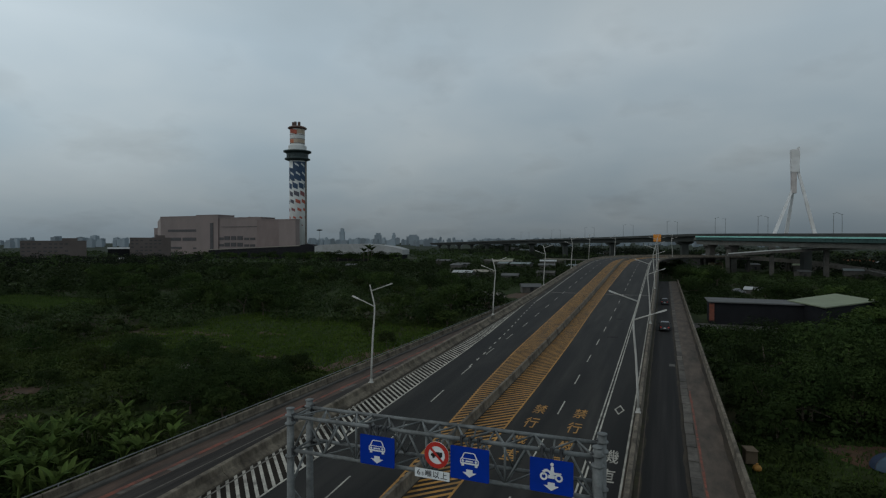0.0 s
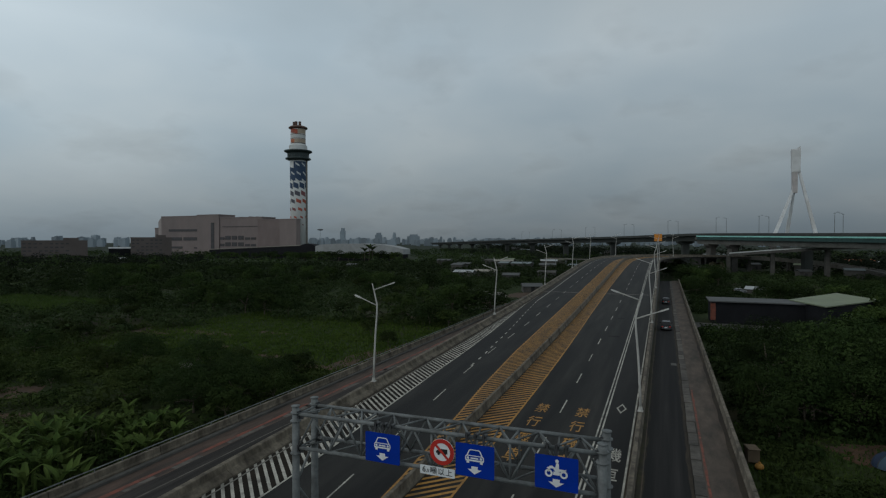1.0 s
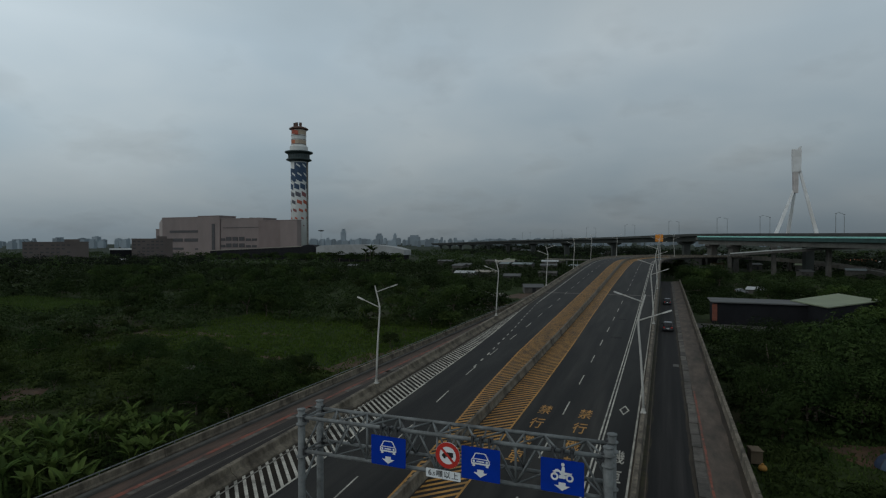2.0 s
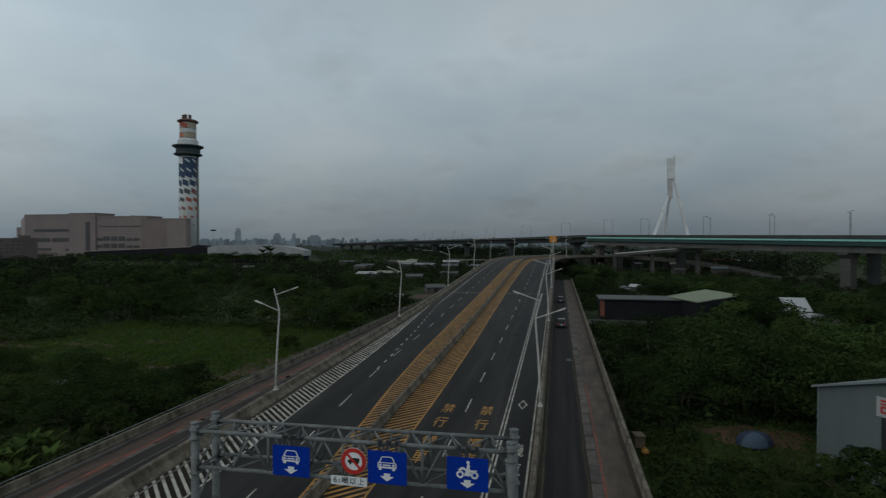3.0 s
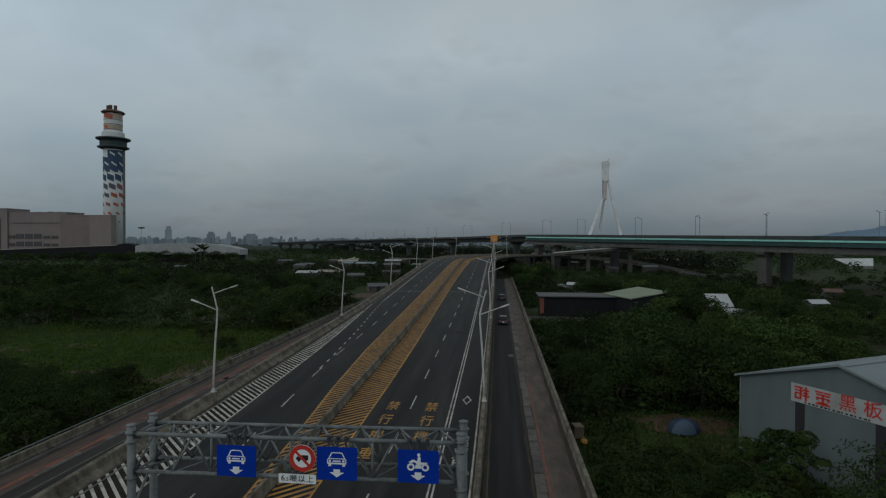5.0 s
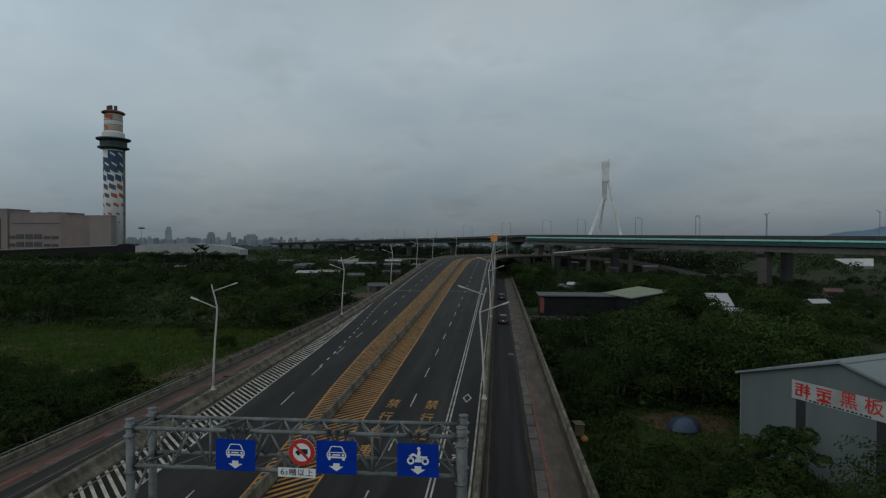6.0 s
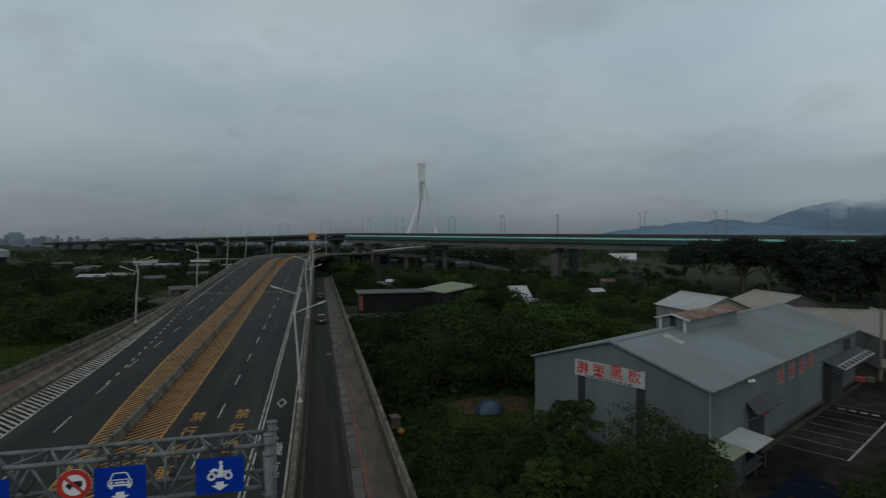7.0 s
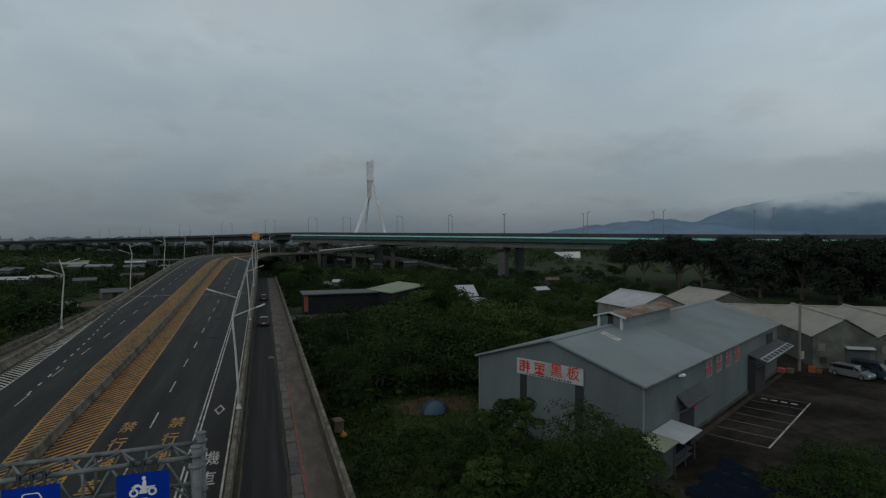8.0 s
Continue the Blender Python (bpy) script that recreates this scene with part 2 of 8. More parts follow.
METAL_ROOF_OLD = material("dull_grey_metal_roof", (0.156, 0.186, 0.188), 0.65, metal=0.0, vary=0.12, scale=0.25, stain=(0.105, 0.108, 0.098), stain_scale=0.09, stain_amount=0.8, bump=0.03, spec=0.3)
CREAM_ROOF = material("cream_metal_roof", (0.2635, 0.2422, 0.204), 0.65, vary=0.15, scale=0.5, stain=(0.17, 0.153, 0.1275), stain_scale=0.14, stain_amount=0.6, bump=0.05)
SIGN_DULL = material("grimy_white_board", (0.36, 0.37, 0.36), 0.7, vary=0.12, scale=0.8, stain=(0.24, 0.24, 0.22), stain_scale=0.5, stain_amount=0.7, bump=0.0)
WHITE_ROOF = material("white_metal_roof", (0.38, 0.395, 0.40), 0.55, vary=0.15, scale=0.5, stain=(0.24, 0.24, 0.23), stain_scale=0.14, stain_amount=0.6, bump=0.05)
RUST = material("rusty_sheet", (0.15, 0.068, 0.036), 0.85, vary=0.45, scale=1.5, stain=(0.22, 0.20, 0.175), stain_scale=0.5, stain_amount=0.8, bump=0.2)
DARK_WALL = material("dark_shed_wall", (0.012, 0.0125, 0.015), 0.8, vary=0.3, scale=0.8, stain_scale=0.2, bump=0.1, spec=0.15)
GREEN_ROOF = material("pale_green_roof", (0.195, 0.225, 0.140), 0.75, vary=0.15, scale=0.4, stain=(0.13, 0.15, 0.1), stain_scale=0.1, stain_amount=0.7, bump=0.05)
GREY_ROOF = material("dull_grey_roof", (0.085, 0.088, 0.088), 0.8, vary=0.15, scale=0.4, stain_scale=0.1, stain_amount=0.7, bump=0.05)
DARK_OPENING = material("dark_interior", (0.02, 0.02, 0.022), 0.9, vary=0.3, scale=1, bump=0.0)
PLANT_WALL = material("pinkish_brown_panel", (0.205, 0.165, 0.155), 0.8, vary=0.10, scale=0.15, stain=(0.15, 0.125, 0.12), stain_scale=0.03, stain_amount=0.6, bump=0.05, stretch=(1, 1, 0.5))
PLANT_EAST = material("brown_panel", (0.178, 0.138, 0.130), 0.8, vary=0.10, scale=0.15, stain=(0.135, 0.108, 0.102), stain_scale=0.03, stain_amount=0.6, bump=0.05, stretch=(1, 1, 0.5))
# brighter light on the end wall is put into this paler panel colour
PLANT_PALE = material("lit_pinkish_panel", (0.30, 0.255, 0.24), 0.8, vary=0.10, scale=0.15, stain=(0.22, 0.19, 0.18), stain_scale=0.03, stain_amount=0.6, bump=0.05)
PLANT_DARK = material("dark_window_band", (0.045, 0.042, 0.045), 0.5, vary=0.2, scale=0.3, bump=0.0)
STACK_WHITE = material("white_stack_shell", (0.53, 0.545, 0.53), 0.75, vary=0.12, scale=0.1, stain=(0.33, 0.33, 0.31), stain_scale=0.05, stain_amount=0.7, bump=0.03, stretch=(1, 1, 0.3))
STACK_BLUE = material("navy_stack_paint", (0.028, 0.060, 0.115), 0.75, vary=0.2, scale=0.2, bump=0.0)
STACK_GREEN = material("dark_green_stack_paint", (0.034, 0.052, 0.052), 0.75, vary=0.2, scale=0.2, bump=0.0)
STACK_BROWN = material("brown_stack_paint", (0.115, 0.065, 0.05), 0.8, vary=0.25, scale=0.2, bump=0.0)
STACK_SLATE = material("slate_stack_paint", (0.085, 0.085, 0.105), 0.75, vary=0.2, scale=0.2, bump=0.0)
STACK_RED = material("red_stack_paint", (0.36, 0.085, 0.05), 0.75, vary=0.25, scale=0.2, bump=0.0)
STACK_RUSTRED = material("dull_red_stack_paint", (0.20, 0.075, 0.075), 0.75, vary=0.2, scale=0.2, bump=0.0)
STACK_CREAM = material("cream_stack_paint", (0.40, 0.33, 0.25), 0.75, vary=0.2, scale=0.15, stain=(0.30, 0.22, 0.16), stain_scale=0.08, bump=0.0)
STACK_RUST = material("rusty_orange_stack_paint", (0.46, 0.15, 0.07), 0.75, vary=0.25, scale=0.2, stain=(0.25, 0.12, 0.08), stain_scale=0.08, bump=0.0)
PYLON_STAIN = material("stained_pylon_concrete", (0.44, 0.41, 0.395), 0.85, vary=0.2, scale=0.15, stain=(0.22, 0.18, 0.17), stain_scale=0.05, stain_amount=0.8, bump=0.0)
RAMP_PALE = material("pale_ramp_parapet", (0.46, 0.47, 0.46), 0.8, vary=0.15, scale=0.4, stain=(0.3, 0.3, 0.28), stain_scale=0.1, stain_amount=0.7, bump=0.0)
PYLON_WHITE = material("white_pylon_paint", (0.68, 0.69, 0.69), 0.75, vary=0.1, scale=0.1, stain=(0.5, 0.49, 0.47), stain_scale=0.035, stain_amount=0.8, bump=0.0)
TEAL = material("teal_painted_steel", (0.27, 0.60, 0.53), 0.55, vary=0.12, scale=0.3, stain=(0.2, 0.46, 0.41), stain_scale=0.06, stain_amount=0.6, bump=0.0)
TEAL_DARK = material("dark_teal_steel", (0.024, 0.062, 0.058), 0.75, vary=0.2, scale=0.4, stain_scale=0.1, bump=0.0)
# haze over the far blocks is put into this pale blue-grey
CITY = material("haze_tinted_city_wall", (0.205, 0.245, 0.275), 0.9, vary=0.1, scale=0.02, stain_scale=0.01, stain_amount=0.3, bump=0.0, per_object=0.25)
CITY_NEAR = material("low_block_wall", (0.120, 0.098, 0.090), 0.9, vary=0.12, scale=0.1, stain_scale=0.03, stain_amount=0.5, bump=0.0, per_object=0.3)
# distance haze on the hills is put into this blue-grey base colour
HILL = material("haze_tinted_forest_hill", (0.150, 0.214, 0.280), 1.0, vary=0.15, scale=0.006, stain=(0.166, 0.228, 0.290), stain_scale=0.002, stain_amount=0.6, bump=0.0, spec=0.0)
CAR_BLACK = material("black_car_paint", (0.012, 0.012, 0.014), 0.25, vary=0.1, scale=1, bump=0.0)
CAR_SILVER = material("silver_car_paint", (0.252, 0.258, 0.264), 0.3, metal=0.5, vary=0.05, scale=1, bump=0.0)
CAR_BLUE = material("dark_blue_van_paint", (0.013, 0.030, 0.048), 0.3, vary=0.1, scale=1, bump=0.0)
GLASS_DARK = material("tinted_glass", (0.012, 0.013, 0.015), 0.08, vary=0.05, scale=1, bump=0.0)
TYRE = material("black_rubber", (0.018, 0.018, 0.018), 0.9, vary=0.2, scale=8, bump=0.1)
HEADLAMP = material("clear_lamp_glass", (0.75, 0.76, 0.76), 0.15, vary=0.05, scale=3, bump=0.0)
TENT_BLUE = material("blue_tent_fabric", (0.0126, 0.0266, 0.0595), 0.8, vary=0.2, scale=2, stain_scale=0.8, bump=0.1)
TENT_PALE = material("pale_tent_fabric", (0.042, 0.072, 0.108), 0.8, vary=0.15, scale=2, stain_scale=0.8, bump=0.1)
BARK = material("grey_brown_bark", (0.10, 0.08, 0.06), 0.95, vary=0.35, scale=6, bump=0.5, stretch=(1, 1, 0.3))
WOOD_POLE = material("weathered_pole", (0.17, 0.14, 0.115), 0.9, vary=0.25, scale=3, bump=0.2, stretch=(1, 1, 0.2))
HATCH_DIRT = material("dirt_stained_asphalt", (0.0125, 0.0098, 0.0072), 0.9, vary=0.5, scale=1.2, stain=(0.026, 0.020, 0.014), stain_scale=0.4, stain_amount=0.8, bump=0.2, stretch=(1, 0.4, 1), spec=0.15)
GUTTER_DIRT = material("brown_gutter_silt", (0.020, 0.014, 0.008), 0.95, vary=0.5, scale=1.5, stain=(0.045, 0.032, 0.018), stain_scale=0.5, stain_amount=0.9, bump=0.3, stretch=(1, 0.3, 1))
MOSS = material("mossy_silt", (0.032, 0.028, 0.010), 0.95, vary=0.5, scale=2, stain=(0.016, 0.013, 0.007), stain_scale=0.6, stain_amount=0.9, bump=0.4)
ARCH_ROOF = material("pale_arched_roof_sheet", (0.29, 0.30, 0.30), 0.7, vary=0.15, scale=0.3, stain=(0.21, 0.215, 0.21), stain_scale=0.08, stain_amount=0.7, bump=0.0)
TANK_CREAM = material("cream_tank_shell", (0.55, 0.47, 0.30), 0.6, vary=0.15, scale=0.8, stain_scale=0.4, stain_amount=0.5, bump=0.05)
# haze over the distant posts is put into this lighter grey
LAMP_FAR = material("haze_pale_lamp_grey", (0.20, 0.22, 0.225), 0.8, vary=0.15, scale=1, stain_scale=0.5, bump=0.0)
EARTH = material("bare_brown_earth", (0.066, 0.034, 0.016), 0.95, vary=0.45, scale=0.8, stain=(0.030, 0.023, 0.011), stain_scale=0.35, stain_amount=0.8, bump=0.5, bump_scale=5)
YARD = material("dark_yard_asphalt", (0.0125, 0.0104, 0.0086), 0.9, vary=0.6, scale=0.9, stain=(0.046, 0.038, 0.031), stain_scale=0.13, stain_amount=0.9, bump=0.25, bump_scale=12, spec=0.05)
WORN_WHITE = material("thin_worn_white_paint", (0.20, 0.19, 0.17), 0.8, vary=0.4, scale=3, stain=(0.06, 0.056, 0.05), stain_scale=0.9, stain_amount=0.9, bump=0.1)
FADED_WHITE = material("worn_white_paint", (0.12, 0.115, 0.105), 0.85, vary=0.5, scale=5, stain=(0.02, 0.02, 0.019), stain_scale=2.5, stain_amount=1.0, bump=0.1)
FADED_LINE = material("faded_edge_line", (0.075, 0.05, 0.035), 0.85, vary=0.3, scale=2, stain=(0.03, 0.026, 0.022), stain_scale=0.5, stain_amount=0.9, bump=0.1)
LEAN_DARK = material("dark_sheet_roof", (0.045, 0.047, 0.05), 0.8, vary=0.25, scale=0.8, stain_scale=0.3, bump=0.1)
TARP_BLUE = material("blue_tarpaulin", (0.0055, 0.0105, 0.022), 0.95, vary=0.2, scale=1.5, stain_scale=0.5, bump=0.1, spec=0.05)
LEAF_DARK = leaf_material("dark_tree_leaf", (0.0172, 0.033, 0.0092), (0.032, 0.052, 0.0140), 0.14)
LEAF_MID = leaf_material("mid_green_leaf", (0.024, 0.045, 0.011), (0.048, 0.074, 0.019), 0.14)
LEAF_BUSH = leaf_material("shrub_leaf", (0.0215, 0.037, 0.0098), (0.041, 0.057, 0.0148), 0.14)
LEAF_VERGE = leaf_material("verge_leaf", (0.031, 0.055, 0.014), (0.050, 0.076, 0.019))
LEAF_BANANA = leaf_material("banana_leaf", (0.040, 0.070, 0.017), (0.076, 0.108, 0.027), 0.5, 0.85)
LEAF_FAR = leaf_material("far_wood_leaf", (0.024, 0.041, 0.0145), (0.040, 0.060, 0.0200), 0.15)
# darker copy of the far leaf, shade put into its colour
LEAF_WOOD = leaf_material("shaded_wood_leaf", (0.016, 0.024, 0.014), (0.026, 0.034, 0.019), 0.15)
LEAF_NIGHT = leaf_material("very_dark_leaf", (0.025, 0.032, 0.024), (0.036, 0.044, 0.031), 0.15)
GRASS_BLADE = leaf_material("grass_blade", (0.050, 0.088, 0.015), (0.070, 0.108, 0.020), 0.14)
GRASS_RANK = leaf_material("rank_grass_blade", (0.030, 0.053, 0.012), (0.044, 0.070, 0.016), 0.14)


def ground_material():
    m = bpy.data.materials.new("scrub_ground")
    m.use_nodes = True
    t = m.node_tree
    t.nodes.clear()
    add, join = node_kit(t)
    out, bsdf = add("ShaderNodeOutputMaterial"), add("ShaderNodeBsdfPrincipled")
    bsdf.inputs["Roughness"].default_value = 0.95
    bsdf.inputs["Specular IOR Level"].default_value = 0.1
    join(bsdf.outputs[0], out.inputs[0])
    geo = add("ShaderNodeNewGeometry")
    big = add("ShaderNodeTexNoise")
    big.inputs["Scale"].default_value, big.inputs["Detail"].default_value, big.inputs["Roughness"].default_value = 0.022, 6, 0.6
    fine = add("ShaderNodeTexNoise")
    fine.inputs["Scale"].default_value, fine.inputs["Detail"].default_value = 0.9, 6
    join(geo.outputs["Position"], big.inputs["Vector"]), join(geo.outputs["Position"], fine.inputs["Vector"])
    ramp = add("ShaderNodeValToRGB")
    e = ramp.color_ramp.elements
    e[0].position, e[0].color = 0.36, (0.024, 0.036, 0.011, 1)
    e[1].position, e[1].color = 0.68, (0.038, 0.030, 0.017, 1)
    k = e.new(0.50)
    k.color = (0.029, 0.044, 0.013, 1)
    k = e.new(0.60)
    k.color = (0.029, 0.031, 0.014, 1)
    join(big.outputs[0], ramp.inputs[0])
    gain = add("ShaderNodeMapRange")
    for key, v in zip(("From Min", "From Max", "To Min", "To Max"), (0.3, 0.7, 0.6, 1.3)):
        gain.inputs[key].default_value = v
    join(fine.outputs[0], gain.inputs["Value"])
    # the ground colour blends to an even dull grey-green further out
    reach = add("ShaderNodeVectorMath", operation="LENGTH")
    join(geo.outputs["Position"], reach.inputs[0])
    far_mix = add("ShaderNodeMapRange")
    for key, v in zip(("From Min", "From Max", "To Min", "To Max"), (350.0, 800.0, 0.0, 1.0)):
        far_mix.inputs[key].default_value = v
    join(reach.outputs["Value"], far_mix.inputs["Value"])
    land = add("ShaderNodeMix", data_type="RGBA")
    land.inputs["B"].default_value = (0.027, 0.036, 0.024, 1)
    join(far_mix.outputs[0], land.inputs["Factor"]), join(ramp.outputs[0], land.inputs["A"])
    tint = add("ShaderNodeVectorMath", operation="SCALE")
    join(land.outputs["Result"], tint.inputs[0]), join(gain.outputs[0], tint.inputs["Scale"])
    join(tint.outputs[0], bsdf.inputs["Base Color"])
    b = add("ShaderNodeBump")
    b.inputs["Strength"].default_value, b.inputs["Distance"].default_value = 0.5, 0.2
    join(fine.outputs[0], b.inputs["Height"]), join(b.outputs[0], bsdf.inputs["Normal"])
    return m


GROUND = ground_material()
HALL_WALL = material("pale_green_grey_plaster", (0.0944, 0.0976, 0.0800), 0.85, vary=0.35, scale=0.8, stain=(0.036, 0.036, 0.0304), stain_scale=0.3, stain_amount=0.9, bump=0.1)
FADED_RED = material("faded_red_wall_paint", (0.36, 0.05, 0.045), 0.8, vary=0.3, scale=3, stain=(0.24, 0.11, 0.105), stain_scale=0.9, stain_amount=0.6, bump=0.0)
CRATE_ORANGE = material("dull_orange_plastic", (0.26, 0.07, 0.022), 0.7, vary=0.2, scale=3, bump=0.0)
CARDBOARD = material("brown_cardboard", (0.13, 0.095, 0.06), 0.9, vary=0.2, scale=3, bump=0.1)

# ---------------------------------------------------------------- mesh kit
class Mesh:
    """Collects the corners and faces of one part."""
    def __init__(self):
        self.v, self.f = [], []

    def add(self, verts, faces):
        n = len(self.v)
        self.v.extend([tuple(p) for p in verts])
        self.f.extend([tuple(i + n for i in f) for f in faces])
        return self

    def box(self, lo, hi, m=None, inset=0.0):
        """A box, its upper edges drawn in a little when inset is given."""
        (x0, y0, z0), (x1, y1, z1) = lo, hi
        i = inset
        vs = [(x0, y0, z0), (x1, y0, z0), (x1, y1, z0), (x0, y1, z0)]
        if i:
            vs += [(x0, y0, z1 - i), (x1, y0, z1 - i), (x1, y1, z1 - i), (x0, y1, z1 - i)]
            vs += [(x0 + i, y0 + i, z1), (x1 - i, y0 + i, z1), (x1 - i, y1 - i, z1), (x0 + i, y1 - i, z1)]
        else:
            vs += [(x0, y0, z1), (x1, y0, z1), (x1, y1, z1), (x0, y1, z1)]
        fs = [(3, 2, 1, 0)]
        for a in range(0, len(vs) - 4, 4):
            fs += [(a + k, a + (k + 1) % 4, a + 4 + (k + 1) % 4, a + 4 + k) for k in range(4)]
        n = len(vs) - 4
        fs.append((n, n + 1, n + 2, n + 3))
        if m is not None:
            vs = [m @ Vector(p) for p in vs]
        return self.add(vs, fs)

    def tube(self, a, b, r0, r1=None, sides=8, caps=True):
        a, b = Vector(a), Vector(b)
        r1 = r0 if r1 is None else r1
        d = (b - a).normalized()
        s = d.orthogonal().normalized()
        t = d.cross(s)
        vs = []
        for p, r in ((a, r0), (b, r1)):
            vs += [p + r * (math.cos(k * math.tau / sides) * s + math.sin(k * math.tau / sides) * t) for k in range(sides)]
        fs = [(k, (k + 1) % sides, sides + (k + 1) % sides, sides + k) for k in range(sides)]
        if caps:
            fs += [tuple(range(sides - 1, -1, -1)), tuple(range(sides, 2 * sides))]
        return self.add(vs, fs)

    def path(self, points, radii, sides=8):
        """A tube through several points, its radius changing along it."""
        pts = [Vector(p) for p in points]
        vs, n = [], len(pts)
        side = (pts[-1] - pts[0]).normalized().orthogonal().normalized()
        for i, p in enumerate(pts):
            d = (pts[min(i + 1, n - 1)] - pts[max(i - 1, 0)]).normalized()
            s = (side - d * side.dot(d)).normalized()
            t = d.cross(s)
            vs += [p + radii[i] * (math.cos(k * math.tau / sides) * s + math.sin(k * math.tau / sides) * t) for k in range(sides)]
        fs = [(i * sides + k, i * sides + (k + 1) % sides, (i + 1) * sides + (k + 1) % sides, (i + 1) * sides + k) for i in range(n - 1) for k in range(sides)]
        fs += [tuple(range(sides - 1, -1, -1)), tuple(range((n - 1) * sides, n * sides))]
        return self.add(vs, fs)

    def lathe(self, profile, sides=24, centre=(0, 0, 0)):
        """A round body from (radius, height) pairs, bottom to top."""
        cx, cy, cz = centre
        vs = [(cx + r * math.cos(k * math.tau / sides), cy + r * math.sin(k * math.tau / sides), cz + h) for r, h in profile for k in range(sides)]
        fs = [(i * sides + k, i * sides + (k + 1) % sides, (i + 1) * sides + (k + 1) % sides, (i + 1) * sides + k) for i in range(len(profile) - 1) for k in range(sides)]
        fs += [tuple(range(sides - 1, -1, -1)), tuple(range((len(profile) - 1) * sides, len(profile) * sides))]
        return self.add(vs, fs)

    def plate(self, outline, thick, m):
        """A flat shape with thickness: outline in the plane x, z of m, facing -y."""
        n = len(outline)
        vs = [m @ Vector((x, 0, z)) for x, z in outline] + [m @ Vector((x, thick, z)) for x, z in outline]
        fs = [tuple(range(n)), tuple(range(2 * n - 1, n - 1, -1))]
        fs += [(k + n, (k + 1) % n + n, (k + 1) % n, k) for k in range(n)]
        return self.add(vs, fs)

    def prism(self, outline, z0, z1):
        """A flat shape on the ground with thickness."""
        n = len(outline)
        vs = [(x, y, z0) for x, y in outline] + [(x, y, z1) for x, y in outline]
        fs = [tuple(range(n - 1, -1, -1)), tuple(range(n, 2 * n))]
        fs += [(k, (k + 1) % n, (k + 1) % n + n, k + n) for k in range(n)]
        return self.add(vs, fs)

    def sweep(self, sections, closed=True, caps=True):
        """A skin over sections with the same number of corners."""
        n, vs, fs = len(sections[0]), [p for s in sections for p in s], []
        for i in range(len(sections) - 1):
            for k in range(n if closed else n - 1):
                a, b = i * n + k, i * n + (k + 1) % n
                fs.append((a, b, b + n, a + n))
        if caps and closed:
            fs += [tuple(range(n - 1, -1, -1)), tuple(range((len(sections) - 1) * n, len(sections) * n))]
        return self.add(vs, fs)

    def data(self, name, mat, smooth=False):
        me = bpy.data.meshes.new(name)
        me.from_pydata(self.v, [], self.f)
        bm = bmesh.new()
        bm.from_mesh(me)
        bmesh.ops.recalc_face_normals(bm, faces=bm.faces)
        bm.to_mesh(me)
        bm.free()
        me.materials.append(mat)
        if smooth:
            for p in me.polygons:
                p.use_smooth = True
        return me


def part(name, mesh, mat, parent=None, label="", at=None, smooth=False):
    """One mesh object, under a thing or a part when parent is given; at: its pose below the parent."""
    ob = new(name, mesh.data(name, mat, smooth) if isinstance(mesh, Mesh) else mesh)
    if parent is not None:
        ob.parent = parent
    if at is not None:
        ob.matrix_basis = at
    if label:
        tagged(ob, label)
    return ob


def thing(name, label, category, at=None, group="", kind=""):
    """An Empty at the base of a thing, which carries its parts."""
    ob = new(name)
    ob.empty_display_size = 0.2
    if at is not None:
        ob.matrix_basis = at
    return tagged(ob, label, category, group, kind)


def joined_arrays(name, verts, faces, mat):
    """A mesh object out of many small pieces given as arrays."""
    me = bpy.data.meshes.new(name)
    n, k = faces.shape
    me.vertices.add(len(verts))
    me.vertices.foreach_set("co", verts.astype(np.float32).ravel())
    me.loops.add(n * k)
    me.loops.foreach_set("vertex_index", faces.astype(np.int32).ravel())
    me.polygons.add(n)
    me.polygons.foreach_set("loop_start", np.arange(0, n * k, k, dtype=np.int32))
    me.update(calc_edges=True)
    me.materials.append(mat)
    return me


def letters(text, size, mat, parent, m, name="lettering", thick=0.004, bold=0.0):
    """Writing in the built-in font as a mesh, its middle at m, reading along m's x, upright along m's y."""
    cu = bpy.data.curves.new(name, "FONT")
    cu.body, cu.size, cu.align_x, cu.align_y, cu.extrude, cu.resolution_u = text, size, "CENTER", "CENTER", thick, 2
    cu.offset = bold
    tmp = new("writing", cu)
    deps = bpy.context.evaluated_depsgraph_get()
    me = bpy.data.meshes.new_from_object(tmp.evaluated_get(deps))
    bpy.data.objects.remove(tmp)
    me.materials.clear()
    me.materials.append(mat)
    ob = new(name, me)
    ob.parent = parent
    ob.matrix_basis = m
    return ob

# ---------------------------------------------------------------- ground and far distance
GZ = -2.0


def hills(x, y):
    """The lie of the land: small swells, flat under the roads and the yard."""
    n = noise.noise(Vector((x * 0.018, y * 0.018, 3.1))) * 0.9 + noise.noise(Vector((x * 0.07, y * 0.07, 8.4))) * 0.3
    flat = min(1.0, max(0.0, (abs(x + 15) - 26) / 25)) * (0.25 if x > 0 else 1.0)
    return GZ - 0.25 + n * flat


